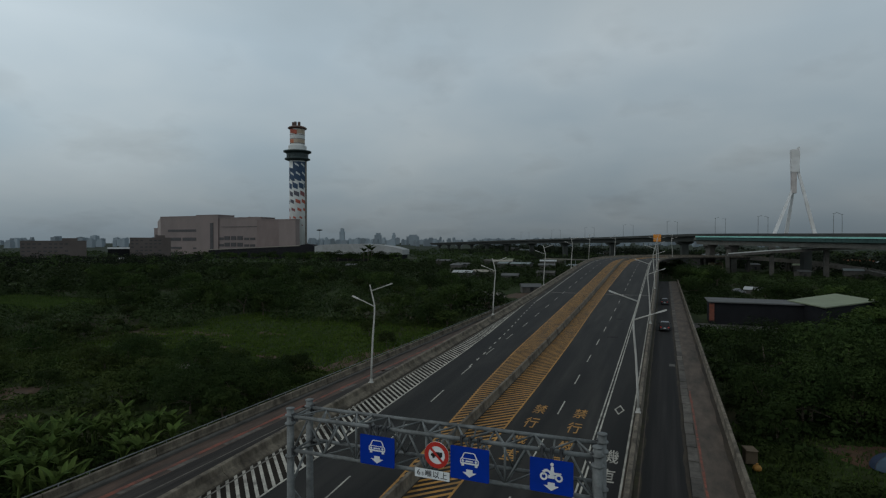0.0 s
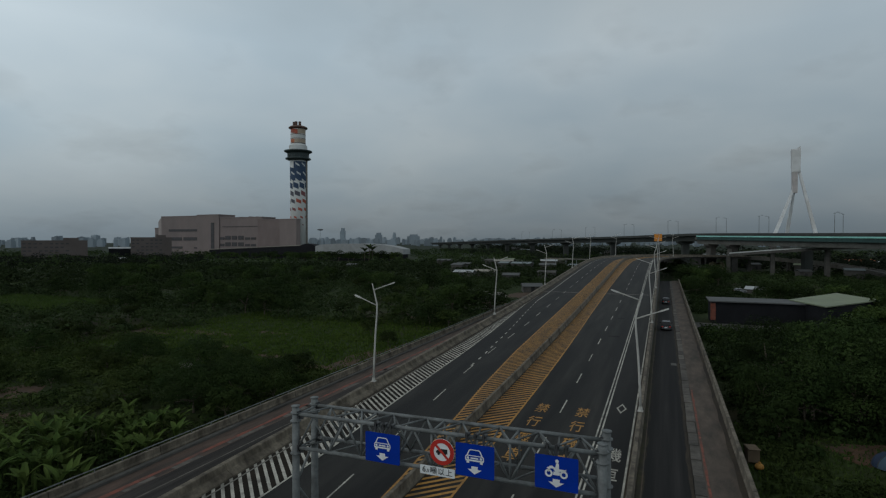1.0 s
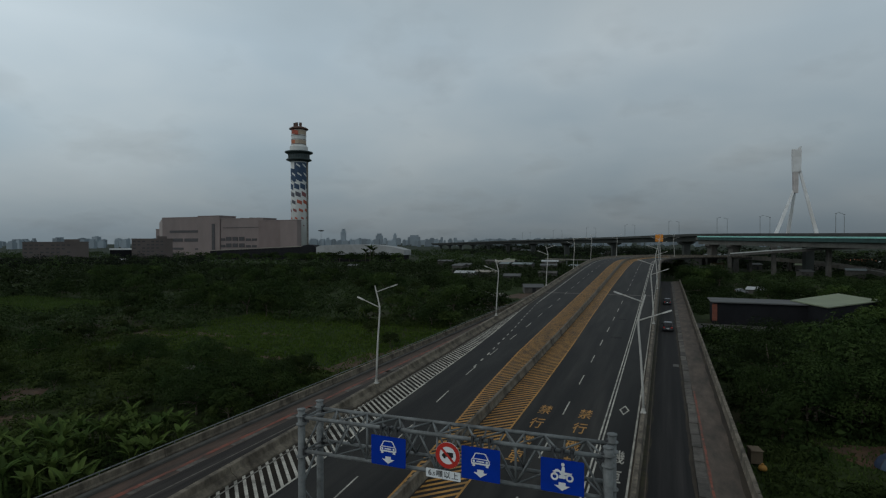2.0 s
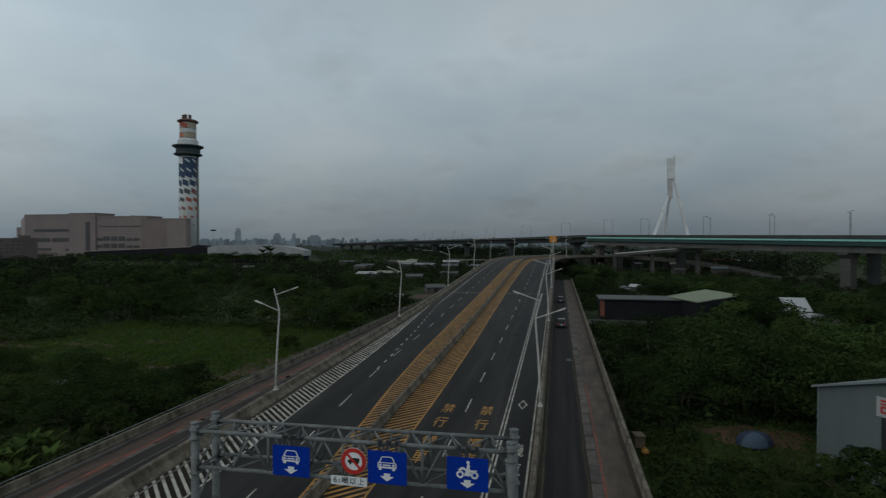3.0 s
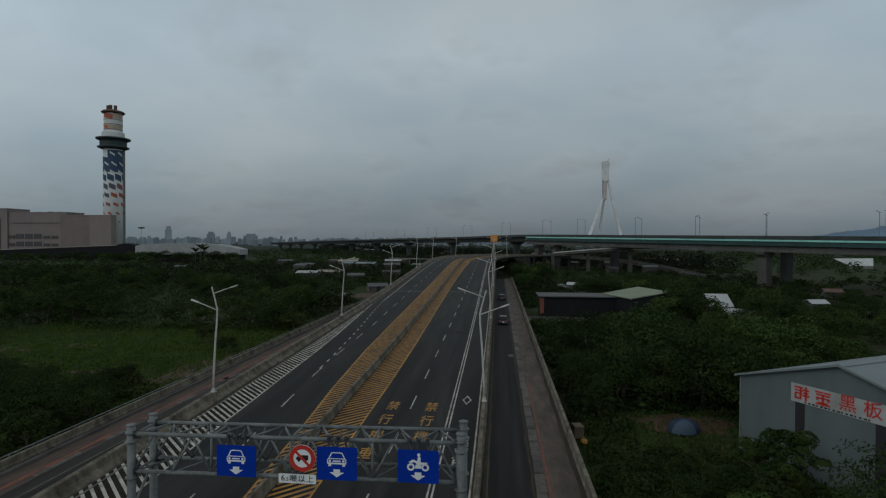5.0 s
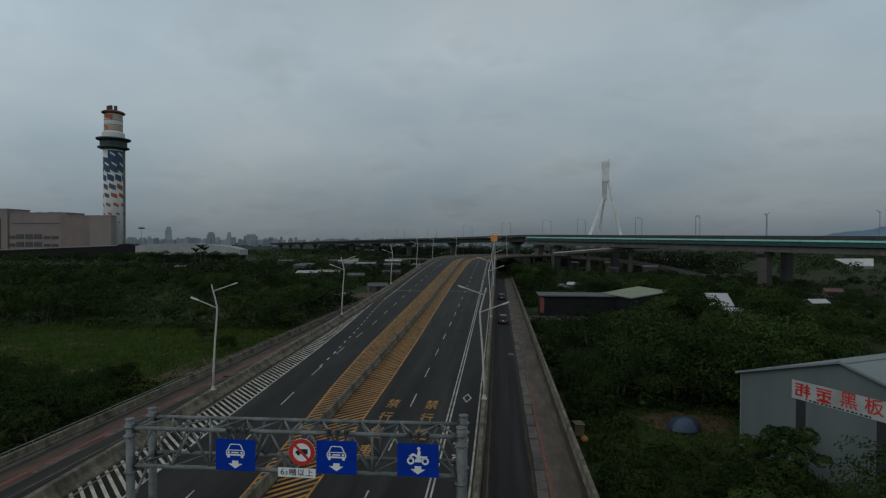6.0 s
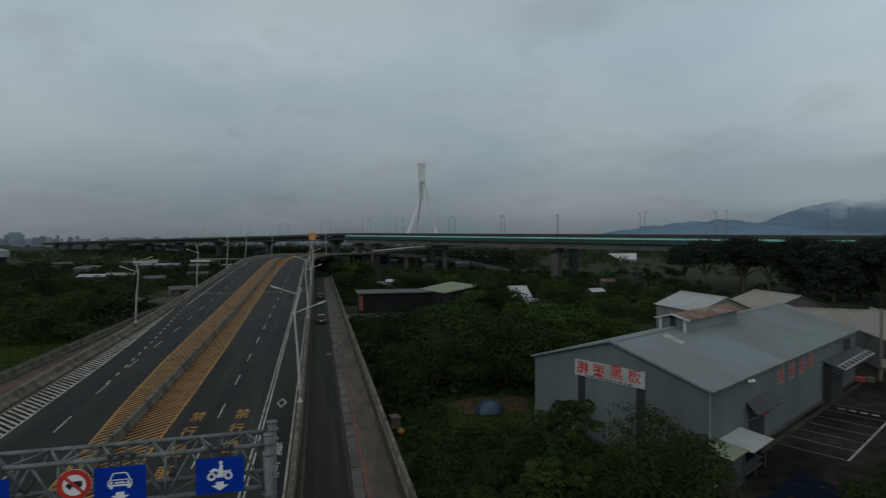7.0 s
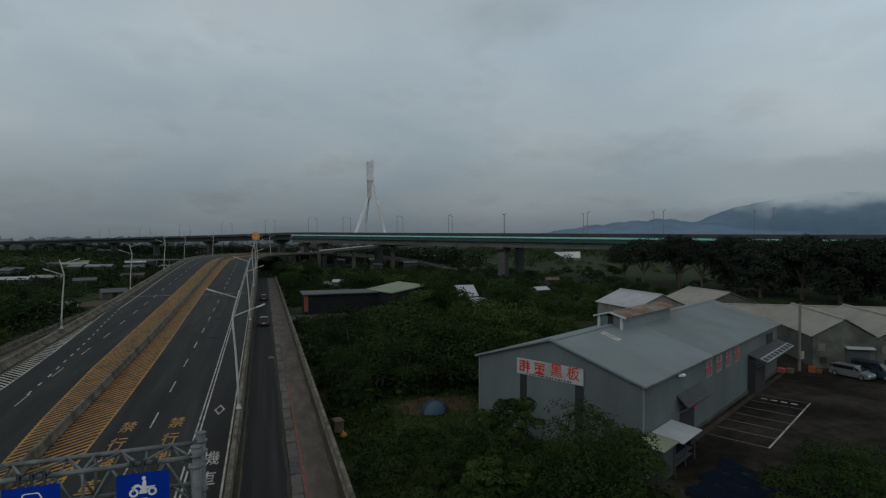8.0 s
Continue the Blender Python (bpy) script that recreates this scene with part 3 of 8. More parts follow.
def build_ground():
    rings = [0, 12, 20, 28, 36, 44, 52, 60, 70, 80, 92, 105, 120, 140, 165, 195, 230, 275, 330, 400, 500, 650, 900, 1300, 2000, 3000, 4400]
    spokes = 144
    verts, faces = [], []
    for r in rings:
        for k in range(spokes):
            a = k * math.tau / spokes
            x, y = r * math.sin(a), 20 + r * math.cos(a)
            verts.append((x, y, hills(x, y) if r < 600 else GZ - 0.25))
    for i in range(len(rings) - 1):
        for k in range(spokes):
            a, b = i * spokes + k, i * spokes + (k + 1) % spokes
            faces.append((a, a + spokes, b + spokes, b))
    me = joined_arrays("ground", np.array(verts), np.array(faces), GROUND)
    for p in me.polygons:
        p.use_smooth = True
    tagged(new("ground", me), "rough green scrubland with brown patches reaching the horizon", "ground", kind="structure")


build_ground()


def build_hills():
    """The far range: ridges of uneven height along an arc, haze put into their colour."""
    for name, dist, a0, a1, tall in (("hill_range", 4300, 27, 80, 1.0), ("low_hill_range", 3800, 25, 62, 0.55)):
        verts, faces, n = [], [], 120
        for i in range(n + 1):
            f = i / n
            a = radians(a0 + (a1 - a0) * f)
            d = math.degrees(a)
            if tall == 1.0:
                h = np.interp(d, [35, 38, 41, 43.3, 45, 46.6, 48.5, 50.3, 54.3, 57.1, 66, 80], [0, 40, 92, 142, 200, 240, 268, 292, 311, 300, 250, 150])
            else:
                h = np.interp(d, [25, 29, 33, 36, 39, 41, 43, 46, 52, 62], [22, 59, 104, 125, 142, 134, 118, 96, 50, 10])
            h += 14 * noise.noise(Vector((d * 0.9, 1.0, tall))) + 6 * noise.noise(Vector((d * 3.1, 2.0, tall)))
            for depth, k in ((0, 0.0), (120, 0.45), (300, 0.8), (450, 1.0), (700, 0.5)):
                verts.append(((dist + depth - 450) * math.sin(a), (dist + depth - 450) * math.cos(a), GZ + max(0.0, h) * k))
        for i in range(n):
            for k in range(4):
                a = i * 5 + k
                faces.append((a, a + 5, a + 6, a + 1))
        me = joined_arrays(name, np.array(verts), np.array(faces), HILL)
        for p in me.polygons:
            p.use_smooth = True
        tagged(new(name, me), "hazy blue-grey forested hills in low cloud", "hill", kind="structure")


build_hills()


def cloud_material():
    """Low cloud: its density grows with height, frays, and thins out again above."""
    m = bpy.data.materials.new("low_cloud")
    m.use_nodes = True
    t = m.node_tree
    t.nodes.clear()
    add, join = node_kit(t)
    geo, sep, n = add("ShaderNodeNewGeometry"), add("ShaderNodeSeparateXYZ"), add("ShaderNodeTexNoise")
    join(geo.outputs["Position"], sep.inputs[0])
    stretch = add("ShaderNodeMapping")
    stretch.inputs["Scale"].default_value = (1, 1, 2.2)
    join(geo.outputs["Position"], stretch.inputs[0]), join(stretch.outputs[0], n.inputs["Vector"])
    n.inputs["Scale"].default_value, n.inputs["Detail"].default_value = 0.0035, 5
    shift = add("ShaderNodeMath", operation="MULTIPLY_ADD")
    shift.inputs[1].default_value = 260.0
    join(n.outputs[0], shift.inputs[0]), join(sep.outputs["Z"], shift.inputs[2])
    rise_in, fall_off, both = add("ShaderNodeMapRange"), add("ShaderNodeMapRange"), add("ShaderNodeMath", operation="MULTIPLY")
    for k, v in zip(("From Min", "From Max", "To Min", "To Max"), (265.0, 390.0, 0.0, 1.0)):
        rise_in.inputs[k].default_value = v
    for k, v in zip(("From Min", "From Max", "To Min", "To Max"), (500.0, 635.0, 1.0, 0.0)):
        fall_off.inputs[k].default_value = v
    rise_in.interpolation_type = fall_off.interpolation_type = "SMOOTHSTEP"
    join(shift.outputs[0], rise_in.inputs["Value"]), join(shift.outputs[0], fall_off.inputs["Value"])
    join(rise_in.outputs[0], both.inputs[0]), join(fall_off.outputs[0], both.inputs[1])
    side, side_in, dense = add("ShaderNodeMath", operation="DIVIDE"), add("ShaderNodeMapRange"), add("ShaderNodeMath", operation="MULTIPLY")
    join(sep.outputs["X"], side.inputs[0]), join(sep.outputs["Y"], side.inputs[1])
    for k, v in zip(("From Min", "From Max", "To Min", "To Max"), (0.72, 1.08, 0.0, 0.92)):
        side_in.inputs[k].default_value = v
    side_in.interpolation_type = "SMOOTHSTEP"
    join(side.outputs[0], side_in.inputs["Value"]), join(side_in.outputs[0], dense.inputs[0]), join(both.outputs[0], dense.inputs[1])
    clear, white, mix, out = add("ShaderNodeBsdfTransparent"), add("ShaderNodeEmission"), add("ShaderNodeMixShader"), add("ShaderNodeOutputMaterial")
    # the sheet glows in the low sky's tone, its light put into the colour
    white.inputs["Color"].default_value = (0.262, 0.315, 0.340, 1)
    join(dense.outputs[0], mix.inputs[0]), join(clear.outputs[0], mix.inputs[1]), join(white.outputs[0], mix.inputs[2]), join(mix.outputs[0], out.inputs[0])
    return m


def build_cloud():
    verts, faces, n = [], [], 40
    for i in range(n + 1):
        a = radians(36 + 50 * i / n)
        for z in (90, 250, 420, 560):
            verts.append((3550 * math.sin(a), 3550 * math.cos(a), z))
    for i in range(n):
        for k in range(3):
            a = i * 4 + k
            faces.append((a, a + 4, a + 5, a + 1))
    tagged(new("low_cloud_backdrop", joined_arrays("low_cloud_backdrop", np.array(verts), np.array(faces), cloud_material())), "low grey cloud hanging on the far hills", "cloud", kind="structure")


build_cloud()

# ---------------------------------------------------------------- the main road and its side lanes
BEND_Y, BEND_R, DRIFT = 232.0, 210.0, -0.0042


def rise(y):
    """Height of the main carriageway: it climbs to a crest."""
    knots = [(-40, 0.02), (40, 0.02), (140, 0.05), (190, 0.05), (270, 0.0), (330, -0.02), (600, -0.02)]
    z, step = 0.0, 1.0
    s = 52.0
    sign = 1 if y > s else -1
    while (y - s) * sign > 1e-6:
        d = min(step, abs(y - s))
        mid = s + sign * d / 2
        g = np.interp(mid, [k for k, _ in knots], [v for _, v in knots])
        z += sign * g * d
        s += sign * d
    return float(z)


RISE = {y: rise(y) for y in range(-40, 421, 2)}


def deck(y):
    a = 2 * math.floor(y / 2)
    f = (y - a) / 2
    a = max(-40, min(418, a))
    return RISE[a] * (1 - f) + RISE[a + 2] * f


def at_road(u, s, dz=0.0, level=None):
    """A place on the road: u metres across, s metres along. Past the crest the road bends to the right."""
    z = (deck(s) if level is None else level) + dz
    if s <= BEND_Y:
        return Vector((u + DRIFT * (s - 34), s, z))
    th = (s - BEND_Y) / BEND_R
    x0 = -15 + DRIFT * (BEND_Y - 34)
    return Vector((x0 + BEND_R * (1 - math.cos(th)) + (u + 15) * math.cos(th), BEND_Y + BEND_R * math.sin(th) - (u + 15) * math.sin(th), z))


def stations(a, b, step):
    n = max(1, round((b - a) / step))
    return [a + (b - a) * k / n for k in range(n + 1)]


def strip(profile, ss, level=None):
    """A body along the road: profile of (u, height) corners, which may be a function of s."""
    m = Mesh()
    m.sweep([[at_road(u, s, h, level) for u, h in (profile(s) if callable(profile) else profile)] for s in ss])
    return m


LEFT_EDGE, RIGHT_EDGE, MEDIAN = -29.2, -1.5, -15.3
main_road = tagged(part("main_road", strip([(LEFT_EDGE, 0), (RIGHT_EDGE, 0), (RIGHT_EDGE, -0.6), (LEFT_EDGE, -0.6)], stations(-30, 400, 5)), ASPHALT),
                   "dark asphalt dual carriageway climbing to a crest", "road", kind="structure")
part("side_wall", strip(lambda s: [(LEFT_EDGE - 0.25, -0.05), (LEFT_EDGE + 0.25, -0.05), (LEFT_EDGE + 0.25, GZ - 1 - deck(s)), (LEFT_EDGE - 0.25, GZ - 1 - deck(s))], stations(-30, 228, 6)), CONCRETE_DARK, main_road, "dark stained concrete retaining wall")
part("side_wall", strip(lambda s: [(RIGHT_EDGE - 0.25, -0.05), (RIGHT_EDGE + 0.25, -0.05), (RIGHT_EDGE + 0.25, GZ - 1 - deck(s)), (RIGHT_EDGE - 0.25, GZ - 1 - deck(s))], stations(-30, 228, 6)), CONCRETE_DARK, main_road, "dark stained concrete retaining wall")


def barrier_profile(u, h, w):
    """A concrete barrier, wide at the foot, with chamfered top edges."""
    return [(u - w, 0), (u - w, 0.12), (u - w * 0.62, 0.35), (u - w * 0.5, h - 0.04), (u - w * 0.42, h), (u + w * 0.42, h), (u + w * 0.5, h - 0.04), (u + w * 0.62, 0.35), (u + w, 0.12), (u + w, 0)]


def barrier(name, label, u, h, w, a, b, level=None, length=10.0, mat=CONCRETE):
    """A barrier of cast lengths with open joints between them."""
    top = thing(name, label, "barrier", kind="structure")
    s = a
    while s < b:
        e = min(b, s + length)
        part("barrier_length", strip(barrier_profile(u, h, w), stations(s + 0.02, e - 0.02, 5), level), mat, top)
        s = e
    return top


barrier("median_barrier", "weathered concrete barrier between the two carriageways", MEDIAN, 0.85, 0.28, -10, 396)


def left_foot(s):
    """Middle of the left barrier, which closes in on the road towards the near end."""
    return -28.85 + 0.024 * max(0.0, 57 - s)


def left_barrier():
    """A barrier with a broad sloping skirt towards the road, in cast lengths."""
    top = thing("left_barrier", "stained concrete barrier with a broad skirt carrying the street lamps", "barrier", kind="structure")

    def prof(s):
        u = left_foot(s)
        return [(u - 0.34, -0.3), (u - 0.30, 0.3), (u - 0.27, 0.81), (u - 0.22, 0.85), (u + 0.14, 0.85), (u + 0.19, 0.80), (u + 0.30, 0.42), (u + 0.74, 0.20), (u + 0.84, 0.13), (u + 0.86, -0.02)]
    s = -10.0
    while s < 396:
        e = min(396.0, s + 10.0)
        part("barrier_length", strip(prof, stations(s + 0.02, e - 0.02, 5)), CONCRETE, top)
        s = e
    part("gutter_lip", strip(lambda s: [(left_foot(s) + 1.24, 0), (left_foot(s) + 1.25, 0.05), (left_foot(s) + 1.33, 0.05), (left_foot(s) + 1.34, 0)], stations(-10, 130, 5)), CONCRETE_PALE, top, "thin pale gutter lip")


left_barrier()
barrier("right_barrier", "weathered concrete barrier beside the scooter lane", RIGHT_EDGE, 0.85, 0.30, -10, 396)

# slip lane on the left, level, with a walkway and an outer parapet
left_lane = tagged(part("left_slip_lane", strip(lambda s: [(-34.6, 0), (left_foot(s) - 0.36, 0), (left_foot(s) - 0.36, -2.6), (-34.6, -2.6)], stations(-30, 190, 10), 0.0), PATH_BROWN),
                   "reddish-brown worn concrete slip lane along the main road", "road", kind="structure")
part("asphalt_strip", strip(lambda s: [(-31.2, 0), (left_foot(s) - 0.4, 0), (left_foot(s) - 0.4, 0.012), (-31.2, 0.012)], stations(-30, 190, 10), 0.0), LANE_GREY, left_lane, "dark asphalt strip")
part("red_line", strip(lambda s: [(-32.16 + 0.05 * math.sin(s * 0.7), 0), (-31.80 + 0.04 * math.sin(s * 1.1), 0), (-31.80 + 0.04 * math.sin(s * 1.1), 0.014), (-32.16 + 0.05 * math.sin(s * 0.7), 0.014)], stations(-30, 150, 2), 0.0), RED_PAINT, left_lane, "worn red line")
part("edge_line", strip([(-30.02, 0.012), (-29.90, 0.012), (-29.90, 0.022), (-30.02, 0.022)], stations(-30, 150, 10), 0.0), SLAB, left_lane, "faded pale line")
for k in range(30):
    a = -8 + 5.3 * k + 1.1 * math.sin(k * 2.3)
    w = 0.46 + 0.14 * math.sin(k * 3.1)
    ln = 3.2 + 1.2 * math.sin(k * 1.7)
    part("concrete_patch", strip([(-31.74, 0), (-31.74 + w, 0), (-31.74 + w, 0.02), (-31.74, 0.02)], [a, a + ln], 0.0), PATCH_CONCRETE, left_lane, "dirty pale concrete patch")
part("kerb", strip([(-33.9, 0), (-33.55, 0), (-33.55, 0.16), (-33.6, 0.2), (-33.9, 0.2)], stations(-30, 190, 10), 0.0), CONCRETE_DARK, left_lane, "dark kerb")


def parapet(name, label, u, a, b, h, rail):
    top = thing(name, label, "parapet", kind="structure")
    s = a
    while s < b:
        e = min(b, s + 8)
        part("parapet_panel", strip([(u - 0.14, -2.4), (u - 0.14, h - 0.03), (u - 0.11, h), (u + 0.11, h), (u + 0.14, h - 0.03), (u + 0.14, 0.3), (u + 0.22, 0.18), (u + 0.22, -2.4)] if u < 0 else
             [(u + 0.14, -2.4), (u + 0.14, h - 0.03), (u + 0.11, h), (u - 0.11, h), (u - 0.14, h - 0.03), (u - 0.14, 0.3), (u - 0.22, 0.18), (u - 0.22, -2.4)], [s + 0.03, e - 0.03], 0.0), CONCRETE, top)
        if rail:
            part("rail", Mesh().tube(at_road(u, s, h + 0.22, 0), at_road(u, e, h + 0.22, 0), 0.045, sides=8), GALV, top, "galvanised handrail")
            for q in (s + 1, s + 3, s + 5, s + 7):
                if q < b:
                    part("rail_post", Mesh().tube(at_road(u, q, h - 0.02, 0), at_road(u, q, h + 0.21, 0), 0.03, sides=6), GALV, top)
        s = e
    return top


parapet("left_parapet", "stained concrete parapet with a galvanised handrail", -34.4, -10, 186, 0.72, True)

# service lane on the right: asphalt, kerb slabs, walkway, outer parapet
right_lane = tagged(part("right_service_lane", strip([(-1.24, 0), (5.75, 0), (5.75, -2.6), (-1.24, -2.6)], stations(-30, 232, 10), 0.0), ASPHALT_OLD),
                    "worn dark asphalt service lane beside the main road", "road", kind="structure")
part("walkway", strip([(2.98, 0), (5.45, 0), (5.45, 0.15), (2.98, 0.15)], stations(-30, 232, 10), 0.0), PATH_CONCRETE, right_lane, "brown-grey concrete walkway")
part("red_line", strip(lambda s: [(3.06 + 0.02 * math.sin(s), 0.15), (3.22 + 0.03 * math.sin(s * 1.7), 0.15), (3.22 + 0.03 * math.sin(s * 1.7), 0.162), (3.06 + 0.02 * math.sin(s), 0.162)], stations(-30, 64, 2), 0.0), RED_PAINT, right_lane, "worn red line")
part("edge_line", strip([(-0.93, 0), (-0.85, 0), (-0.85, 0.012), (-0.93, 0.012)], stations(-30, 120, 10), 0.0), FADED_LINE, right_lane, "faded edge line")
parapet("right_parapet", "stained concrete parapet beside the service lane", 5.55, -10, 232, 0.9, False)
SLAB_MESH = Mesh().box((0, 0, 0), (0.70, 2.9, 0.16), inset=0.02).data("kerb_slab", SLAB)
for k in range(78):
    y = -4 + 3.0 * k
    skew = pose(0.02 * math.sin(k * 5.1), 0, -0.02 + 0.012 * math.sin(k * 3.7), ry=0.7 * math.sin(k * 2.9), rz=0.5 * math.sin(k * 4.3))
    part("kerb_slab", SLAB_MESH, SLAB, right_lane, at=Matrix.Translation(at_road(2.27, y, 0.0, 0.0)) @ skew)


def silt(owner, u0, u1, a, b, mat, label, level=None, seed=0):
    """A ragged strip of silt along a barrier foot, its outer edge wandering."""
    def prof(q):
        w = (u1 - u0) * (0.75 + 0.5 * noise.noise(Vector((q * 0.35, seed, 0))) + 0.3 * noise.noise(Vector((q * 1.3, seed, 2))))
        return [(u0, 0), (u0, 0.012), (u0 + w, 0.006), (u0 + w, 0)]
    part("silt_strip", strip(prof, stations(a, b, 1.2), level), mat, owner, label)


silt(main_road, LEFT_EDGE + 1.1, LEFT_EDGE + 2.3, -10, 200, GUTTER_DIRT, "brown silt along the barrier", seed=1)
silt(main_road, MEDIAN - 0.27, MEDIAN - 0.55, -10, 200, GUTTER_DIRT, "brown silt along the barrier", seed=2)
silt(main_road, MEDIAN + 0.27, MEDIAN + 0.55, -10, 200, GUTTER_DIRT, "brown silt along the barrier", seed=3)
silt(main_road, RIGHT_EDGE - 0.29, RIGHT_EDGE - 0.5, -10, 200, GUTTER_DIRT, "brown silt along the barrier", seed=4)
silt(right_lane, RIGHT_EDGE + 0.27, RIGHT_EDGE + 0.85, -10, 200, MOSS, "mossy silt along the barrier", 0.0, 5)
silt(right_lane, 2.26, 1.92, -10, 200, GUTTER_DIRT, "brown silt along the kerb", 0.0, 6)

part("gutter", strip(lambda s: [(4.98 + 0.06 * math.sin(s * 0.9), 0.15), (5.33, 0.15), (5.33, 0.165), (4.98 + 0.06 * math.sin(s * 0.9), 0.162)], stations(-10, 200, 2), 0.0), GUTTER_DIRT, right_lane, "dark gutter strip along the parapet")
part("worn_mark", strip([(1.25, 0), (1.92, 0), (1.92, 0.012), (1.25, 0.012)], [76.2, 77.6], 0.0), FADED_WHITE, right_lane, "worn pale road mark")

# ---------------------------------------------------------------- road markings
def mark(name, outline, mat, label="", lift=0.006, thick=0.006, parent=main_road):
    """A painted patch on the main road from (u, s) corners."""
    m = Mesh()
    n = len(outline)
    m.add([at_road(u, s, lift) for u, s in outline] + [at_road(u, s, lift + thick) for u, s in outline],
          [tuple(range(n - 1, -1, -1)), tuple(range(n, 2 * n))] + [(k, (k + 1) % n, (k + 1) % n + n, k + n) for k in range(n)])
    return part(name, m, mat, parent, label)


def line(name, points, w, mat, label=""):
    """A painted line through (u, s) points."""
    m = Mesh()
    out = []
    for (u0, s0), (u1, s1) in zip(points, points[1:]):
        for q in stations(s0, s1, 6)[:-1]:
            out.append((u0 + (u1 - u0) * (q - s0) / (s1 - s0), q))
    out.append(points[-1])
    m.sweep([[at_road(u - w / 2, s, 0.006), at_road(u + w / 2, s, 0.006), at_road(u + w / 2, s, 0.012), at_road(u - w / 2, s, 0.012)] for u, s in out])
    return part(name, m, mat, main_road, label)


def cut_at(points, s):
    return float(np.interp(s, [p[1] for p in points], [p[0] for p in points]))


Y_LEFT = [(-15.9, 22), (-16.35, 34), (-17.2, 47.5), (-17.95, 58), (-18.7, 75), (-18.95, 95), (-19.1, 120), (-19.0, 160), (-19.0, 210), (-19.0, 392)]
Y_RIGHT = [(-12.2, -10), (-12.15, 60), (-12.3, 80), (-12.7, 110), (-12.85, 150), (-12.4, 200), (-11.6, 250), (-11.4, 392)]
HATCH_R = [(-23.3, 10), (-23.7, 34), (-24.4, 47), (-24.95, 60), (-25.3, 72), (-25.9, 86), (-27.0, 105), (-27.6, 118)]
LANE_L = [(-18.9, 20), (-19.7, 33), (-21.1, 52), (-21.75, 63), (-22.0, 75), (-22.0, 95), (-22.3, 108), (-22.6, 140), (-22.7, 392)]

line("double_white_line", [(-4.72, -10), (-4.8, 392)], 0.13, WHITE_PAINT)
line("double_white_line", [(-4.42, -10), (-4.5, 392)], 0.13, WHITE_PAINT)
line("edge_line", [(-2.02, -10), (-1.98, 392)], 0.14, WHITE_PAINT)
line("yellow_edge_line", Y_LEFT, 0.16, YELLOW_PAINT)
line("yellow_edge_line", Y_RIGHT, 0.16, YELLOW_PAINT)
line("hatch_edge_line", HATCH_R, 0.15, WHITE_PAINT)
line("edge_line", [(-26.1, 122), (-26.2, 137), (-26.5, 170), (-26.6, 392)], 0.18, WHITE_PAINT)
s = -0.5
while s < 385:                                   # lane dashes, four metres on, six off
    mark("lane_dash", [(-8.52 - 0.06, s), (-8.52 + 0.06, s), (-8.52 + 0.06, s + 4), (-8.52 - 0.06, s + 4)], WHITE_PAINT)
    s += 10.4
s = 18.9
while s < 385:
    a, b = cut_at(LANE_L, s), cut_at(LANE_L, s + 4)
    mark("lane_dash", [(a - 0.06, s), (a + 0.06, s), (b + 0.06, s + 4), (b - 0.06, s + 4)], WHITE_PAINT)
    s += 10.6
DOTS = [(-21.9, 64), (-22.3, 72), (-22.85, 79), (-23.3, 86), (-24.0, 95), (-25.0, 106), (-26.0, 120)]
s = 65.0
while s < 120:                                   # short dots of the merging line
    a, b = cut_at(DOTS, s), cut_at(DOTS, s + 1.3)
    mark("lane_dot", [(a - 0.09, s), (a + 0.09, s), (b + 0.09, s + 1.3), (b - 0.09, s + 1.3)], WHITE_PAINT)
    s += 3.4
part("hatch_ground", strip(lambda q: [(-27.5 - 0.008 * max(0, 57 - q), 0.001), (cut_at(HATCH_R, q) - 0.05, 0.001), (cut_at(HATCH_R, q) - 0.05, 0.005), (-27.5 - 0.008 * max(0, 57 - q), 0.005)], stations(10, 112, 3)), HATCH_DIRT, main_road, "brown dirt between the white stripes")
s = 20.24
while s < 116:                                   # white hatching along the left barrier
    u0, u1 = -27.45 - 0.008 * max(0, 57 - s), cut_at(HATCH_R, s)
    if u1 - u0 > 0.35:
        d = (u1 - u0) * 0.97
        mark("hatch_stripe", [(u0, s + d), (u1, s), (u1, s + 0.31), (u0, s + d + 0.31)], WHITE_PAINT)
    s += 0.82
def stripe(s, right):
    """Corners of one yellow stripe beside the median, slanting back along the road."""
    u0, u1 = (MEDIAN + 0.36, cut_at(Y_RIGHT, s)) if right else (cut_at(Y_LEFT, s), MEDIAN - 0.36)
    d = (u1 - u0) * 0.95
    return [(u0, s - d), (u1, s), (u1, s + 0.36), (u0, s + 0.36 - d)]


s = 20.0
far_stripes = Mesh()
while s < 390:                                   # yellow hatching on both sides of the median
    for right in (True, False):
        if s < 118:
            mark("yellow_stripe", stripe(s, right), YELLOW_PAINT)
        else:
            far_stripes.add([at_road(u, q, h) for h in (0.006, 0.012) for u, q in stripe(s, right)], [(3, 2, 1, 0), (4, 5, 6, 7), (0, 1, 5, 4), (1, 2, 6, 5), (2, 3, 7, 6), (3, 0, 4, 7)])
    s += 0.85
tagged(part("far_yellow_stripes", far_stripes, YELLOW_PAINT, main_road), kind="stuff")
# diamond in the scooter lane
c = (-3.28, 54.7)
for k in range(4):
    o = [(0, 1.45), (0.46, 0), (0, -1.45), (-0.46, 0)]
    i = [(x * 0.68, y * 0.72) for x, y in o]
    j = (k + 1) % 4
    mark("diamond_side", [(c[0] + x, c[1] + y) for x, y in (i[k], i[j], o[j], o[k])], WHITE_PAINT)
